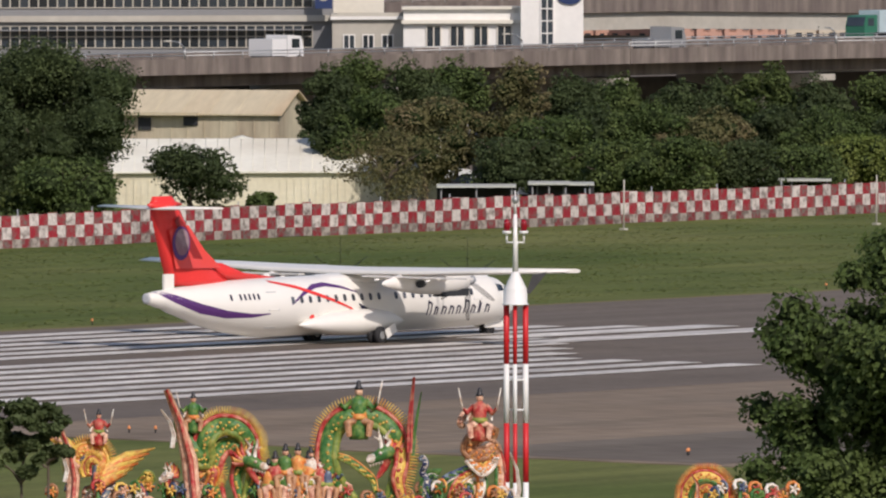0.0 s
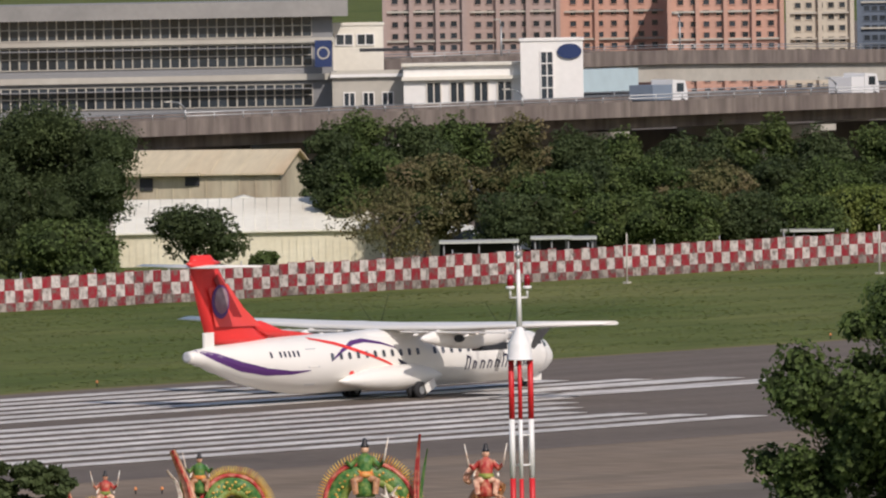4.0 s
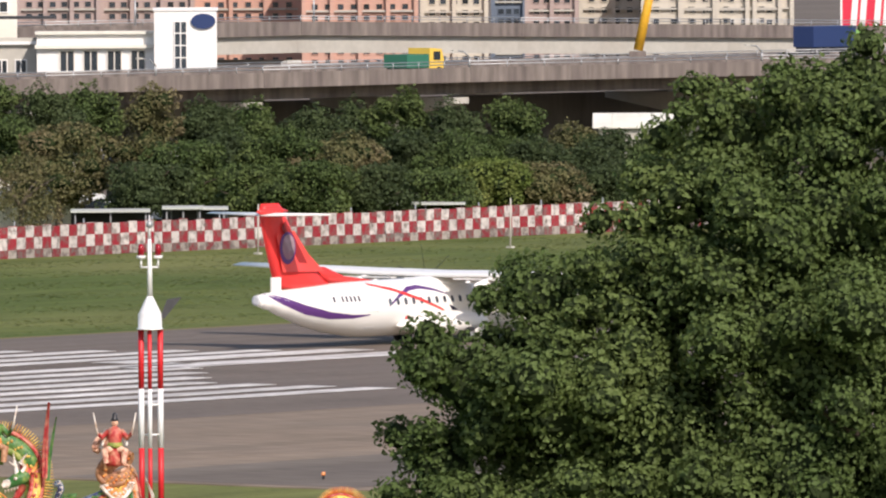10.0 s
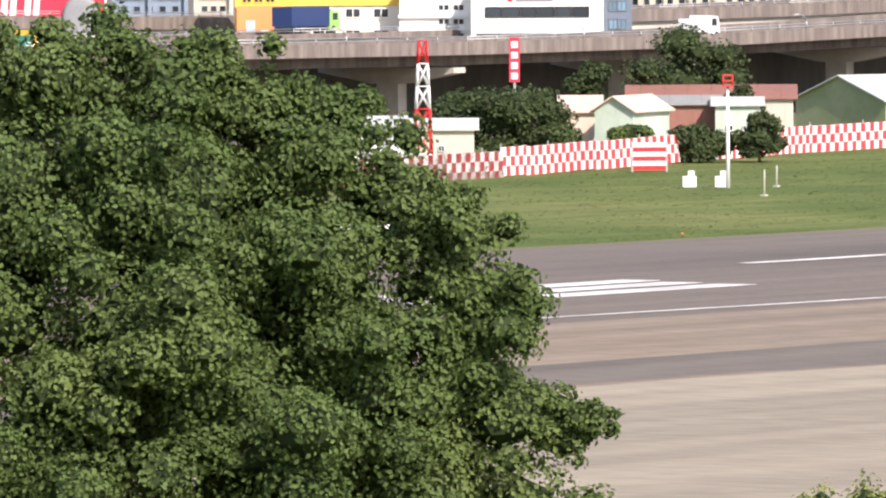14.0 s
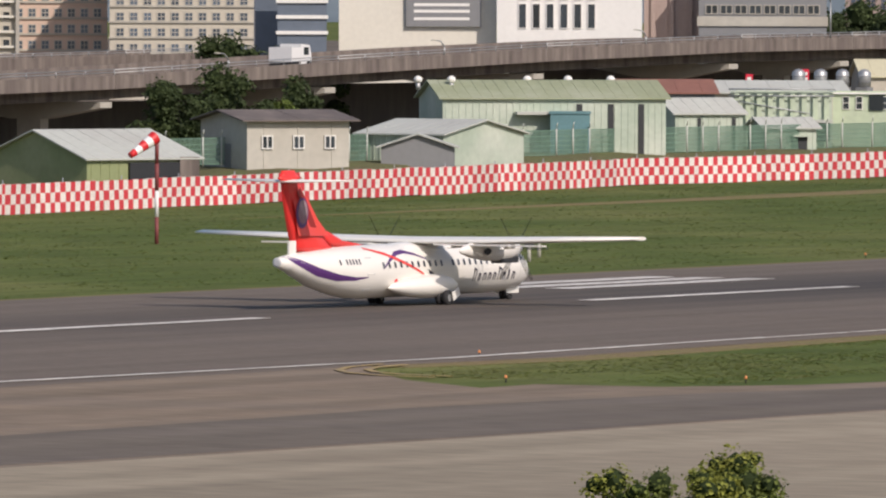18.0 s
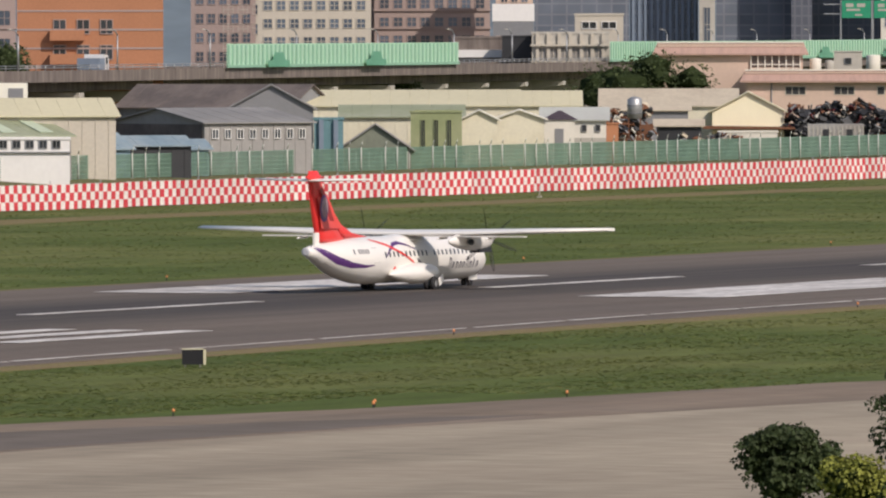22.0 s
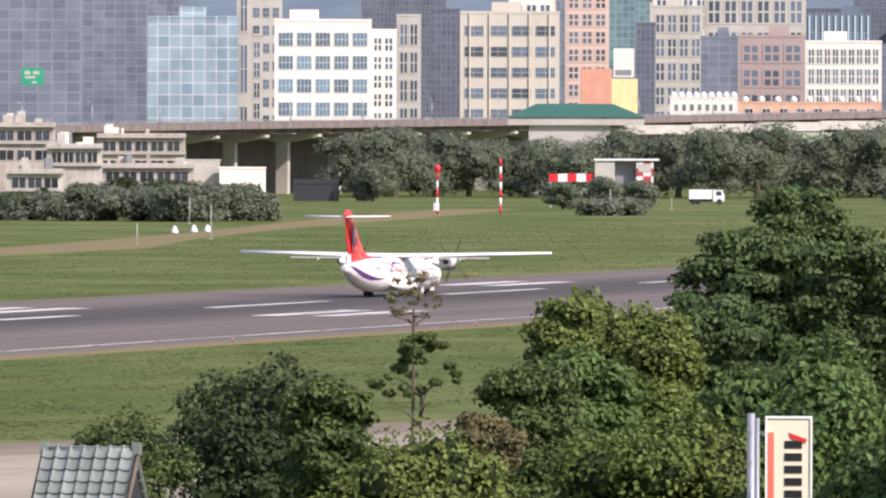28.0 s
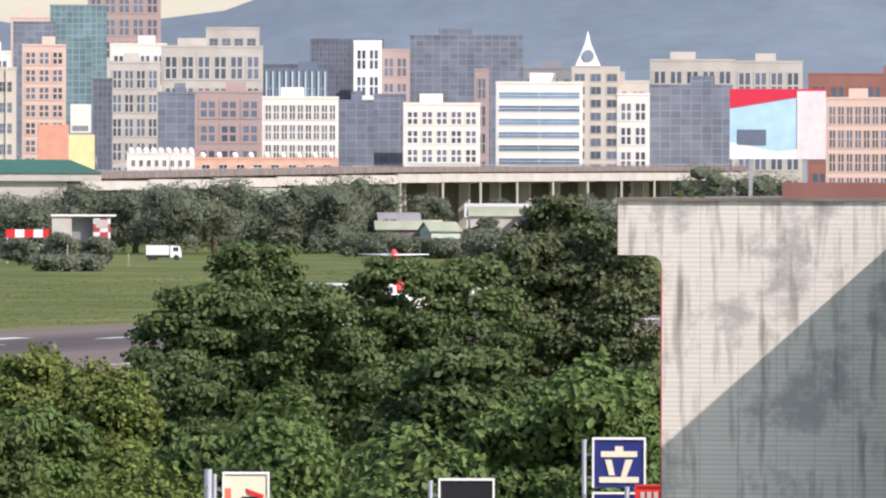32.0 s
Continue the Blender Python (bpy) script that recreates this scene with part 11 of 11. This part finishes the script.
for k in range(4):
    part("lettering_bar", boxes((-0.14 + k * 0.08, -0.09 + k * 0.08, -0.012, -0.001, z - 0.14, z - 0.06)), PALECON, s)
# thin grey lamp post between the signs
x, y, z = 128.9, 32.9, 11.84
th = thing("street_post", x, y, 0, 0, "thin grey lamp post with cross arms", "post")
part("pole", tube(bmesh.new(), (0, 0, 0), (0, 0, z), 0.05, seg=8), METAL, th)
part("arm", boxes((-0.1, 0.14, -0.02, 0.02, z - 0.22, z - 0.18), (-0.1, 0.14, -0.02, 0.02, z - 0.6, z - 0.56)), METAL, th)

# pavilion with a tiled roof
TILE = mat("grey-green roof tiles", (0.2, 0.225, 0.2), 0.45, var=0.2, fine=12, coarse=2, each=0.2)
x, y, z = 131.4, 42.3, 10.49
pv = thing("pavilion", x, y, 0, -85.2, "small pavilion with a grey-green tiled roof on posts", "pavilion")
PW, PH = 0.6, 0.66
for s in (-0.42, 0.36):
    part("post", tube(bmesh.new(), (s, 0.3, 0), (s, 0.3, z), 0.045, seg=8), BARK, pv)
bm = bmesh.new()
prism(bm, [(0, z - 0.02), (0.62, z + PH), (1.24, z - 0.02)], -0.01, 0.01)
for v in bm.verts:
    v.co = Vector((v.co.y * 55 + (0.0), v.co.x, v.co.z))
part("roof_body", bm, DARK, pv)
tb = bmesh.new()
hollow = [(0.09 * u, 0.036 * u * u * u * u + 0.012 * u * u) for u in (-0.92, -0.6, -0.25, 0.1, 0.45, 0.75, 0.92)]
prism(tb, hollow + [(p, q + 0.016) for p, q in hollow[::-1]], 0, 0.225)
for v in tb.verts:
    v.co.z += 0.03 if v.co.y < 0.1 else 0.0
tile = mesh_of("roof_tile", tb, TILE)
for s, yaw in ((1, 0), (-1, 180)):
    for r in range(5):
        for c in range(7):
            if s > 0:
                share("roof_tile", tile, pv, Matrix.Translation((-PW + (c + 0.5) * 2 * PW / 7, -0.04 + r * 0.135, z - 0.02 + r * 0.146 + 0.02)) @ Matrix.Rotation(radians(47), 4, "X"))
            else:
                share("roof_tile", tile, pv, Matrix.Translation((-PW + (c + 0.5) * 2 * PW / 7, 1.28 - r * 0.135, z - 0.02 + r * 0.146 + 0.02)) @ Matrix.Rotation(radians(180), 4, "Z") @ Matrix.Rotation(radians(47), 4, "X"))
part("ridge", tube(bmesh.new(), (-PW - 0.03, 0.62, z + PH + 0.04), (PW + 0.03, 0.62, z + PH + 0.04), 0.05, seg=8), TILE, pv)
for s in (-1, 1):
    part("ridge_end", boxes((s * PW - 0.05, s * PW + 0.05, 0.56, 0.68, z + PH, z + PH + 0.15)), TILE, pv)
    part("barge_board", tube(bmesh.new(), (s * (PW + 0.02), -0.08, z - 0.04), (s * (PW + 0.02), 0.62, z + PH), 0.03, seg=6), BARK, pv)

# tiled gable wall of the corner building
def tile_wall():
    m = bpy.data.materials.new("dirty white wall tiles")
    m.use_nodes = True
    n, l = m.node_tree.nodes, m.node_tree.links
    bs = n["Principled BSDF"]
    bs.inputs["Roughness"].default_value = 0.55
    tc, mp, br = n.new("ShaderNodeTexCoord"), n.new("ShaderNodeMapping"), n.new("ShaderNodeTexBrick")
    mp.inputs["Rotation"].default_value = (radians(90), 0, 0)
    l.new(tc.outputs["Object"], mp.inputs["Vector"])
    l.new(mp.outputs["Vector"], br.inputs["Vector"])
    br.offset = 0.0
    br.inputs["Scale"].default_value, br.inputs["Brick Width"].default_value, br.inputs["Row Height"].default_value, br.inputs["Mortar Size"].default_value = 1.0, 0.42, 0.052, 0.005
    br.inputs["Color1"].default_value, br.inputs["Color2"].default_value, br.inputs["Mortar"].default_value = (0.76, 0.71, 0.61, 1), (0.72, 0.67, 0.57, 1), (0.56, 0.51, 0.43, 1)
    ns, rg, mx = n.new("ShaderNodeTexNoise"), n.new("ShaderNodeMapRange"), n.new("ShaderNodeMix")
    ns.inputs["Scale"].default_value, ns.inputs["Detail"].default_value, ns.inputs["Roughness"].default_value = 1.1, 8, 0.7
    rg.inputs["From Min"].default_value, rg.inputs["From Max"].default_value = 0.5, 0.6
    mx.data_type = "RGBA"
    mx.inputs[7].default_value = (0.42, 0.4, 0.36, 1)
    l.new(tc.outputs["Object"], ns.inputs["Vector"])
    l.new(ns.outputs["Fac"], rg.inputs["Value"])
    l.new(rg.outputs["Result"], mx.inputs["Factor"])
    l.new(br.outputs["Color"], mx.inputs[6])
    n2, r2, m2 = n.new("ShaderNodeTexNoise"), n.new("ShaderNodeMapRange"), n.new("ShaderNodeMix")
    mp2 = n.new("ShaderNodeMapping")
    mp2.inputs["Scale"].default_value = (5, 5, 0.6)
    l.new(tc.outputs["Object"], mp2.inputs["Vector"])
    l.new(mp2.outputs["Vector"], n2.inputs["Vector"])
    n2.inputs["Scale"].default_value, n2.inputs["Detail"].default_value = 1.5, 6
    r2.inputs["From Min"].default_value, r2.inputs["From Max"].default_value, r2.inputs["To Max"].default_value = 0.52, 0.74, 0.8
    m2.data_type = "RGBA"
    m2.inputs[7].default_value = (0.16, 0.13, 0.1, 1)
    l.new(n2.outputs["Fac"], r2.inputs["Value"])
    l.new(r2.outputs["Result"], m2.inputs["Factor"])
    l.new(mx.outputs[2], m2.inputs[6])
    l.new(m2.outputs[2], bs.inputs["Base Color"])
    bp = n.new("ShaderNodeBump")
    bp.inputs["Strength"].default_value, bp.inputs["Distance"].default_value = 0.6, 0.01
    l.new(br.outputs["Fac"], bp.inputs["Height"])
    bp.invert = True
    l.new(bp.outputs["Normal"], bs.inputs["Normal"])
    return m


WT = tile_wall()
x, y, z = 115.4, 24.4, 15.17
cb = thing("corner_building", x, y, 0, -89.0, "end wall of a building in dirty white tiles with flaking patches", "building")
q = 118 / 19300 / math.cos(radians(20))
lip, notch = 75 * q, 96 * 118 / 19300
pts = [(0, 0), (6, 0), (6, z), (-lip, z), (-lip, z - notch)] + [(-0.13 + 0.13 * math.sin(radians(a)), z - notch - 0.13 + 0.13 * math.cos(radians(a))) for a in (0, 30, 60, 90)]
bm = bmesh.new()
prism(bm, pts, 0, 8)
part("end_wall", bm, WT, cb)
part("coping", boxes((-lip - 0.02, 6, -0.03, 8, z, z + 0.035)), RAW, cb)
part("edge_strip", boxes((-0.012, 0.0, -0.012, 0.02, 0, z - notch - 0.13)), mat("red edge tile", (0.35, 0.06, 0.06), 0.6), cb)
# unseen wing, placed to cast the diagonal shadow on the end wall
part("wing_wall", boxes((3.06, 6, -1.85, -0.001, 0, z + 0.02)), WT, cb)
part("roof_shed", boxes((1.1, 5.5, 1.2, 6, z + 0.036, z + 0.2)), ROOF_RED, cb)
for k in range(3):
    part("roof_weed", boxes((0.15 + 0.12 * k, 0.2 + 0.12 * k, 0.1, 0.15, z + 0.036, z + 0.12 - 0.02 * k)), LEAF_MID, cb)
# ---- what moves ----
ROLL = [(0, 261.8), (1, 262.0), (2, 262.1), (3, 262.3), (3.5, 263.3), (4.5, 265.3), (5.5, 267.3), (6, 268.6), (7, 273.5), (8, 279.6), (9, 287.4), (10, 297.5), (11, 309.5), (12, 324.0), (13, 341.5), (14, 361.5), (15, 384.0), (16, 409.0), (17, 437.0), (18, 468.0), (19, 500.8), (20, 535.8), (21, 572.7), (22, 611.4), (23, 652.0), (24, 694.3), (25, 738.3), (26, 784.1), (27, 831.5), (28, 880.5), (29, 931.1), (30, 983.2), (31, 1036.9), (32, 1092.0)]
LORRIES = []  # lorry, y of its lane, height of its deck, whether it drives towards -x, rows of (seconds, x)
RW = road_at(560)[1] - 0.94
LORRIES.append((truck(0, 0, 0, 0, FOREST, AQUA, "green-cabbed lorry with a long pale container on the rear carriageway", 13.0, 2.0), 524, 7.35, True, [(0, 653.8), (3, 619.4), (8, 562.0), (16, 505.0), (32, 503.0)]))
LORRIES.append((truck(0, 0, 0, 0, mat("lime cab paint", (0.25, 0.5, 0.12), 0.4), NAVYP, "dark blue container lorry with a lime cab on the rear carriageway", 9.0, 2.0), 529.5, 7.35, False, [(0, 512.0), (5.5, 605.9), (8, 645.3), (9, 668.0), (10, 708.0), (14, 780.0), (32, 792.0)]))
LORRIES.append((truck(0, 0, 0, 0, CARW, CARW, "white box van driving on the viaduct", 3.8, 1.3), 463.5, RW, False, [(0, 496.8), (3, 551.3), (16, 785.0), (32, 1070.0)]))
LORRIES.append((truck(0, 0, 0, 0, CARW, STEELBLUE, "small lorry with a blue load on the viaduct", 4.6, 1.2), 463.5, RW, False, [(0, 449.0), (2, 492.1), (3, 513.6), (16, 905.0), (32, 1290.0)]))
LORRIES.append((truck(0, 0, 0, 0, YELLOW, FOREST, "small lorry under a green tarpaulin on the viaduct", 5.0, 1.1), 463.5, RW, False, [(0, 368.0), (6, 483.3), (8, 521.1), (16, 675.0), (32, 985.0)]))
LORRIES.append((truck(0, 0, 0, 0, CARS, CARS, "small grey pickup driving on the viaduct", 4.2, 0.6), 464.5, RW, False, [(0, 545.0), (2, 570.6), (16, 990.0), (32, 1450.0)]))

def motions():
    walk(plane, [(t, pose(x, 255.9, 0)) for t, x in ROLL])
    # propellers turn steadily, seen only as quick dark blades
    for pr, s in PROPS:
        base = pr.matrix_basis.translation.copy()
        walk(pr, [(i * 0.2, Matrix.Translation(base) @ Matrix.Rotation(radians(73 * i), 4, "X")) for i in range(161)])
    for ob, y, deck, back, rows in LORRIES:
        steps = [(t, float(np.interp(t, [r[0] for r in rows], [r[1] for r in rows]))) for t in range(33)]
        if deck == RW:
            walk(ob, [(t, pose(x, road_at(x)[0] + y - 458, road_at(x)[1] - 0.94, 0, 0, road_at(x)[2])) for t, x in steps])
        else:
            walk(ob, [(t, pose(x, y, deck, 0, 0, 180 if back else 0)) for t, x in steps])


motions()
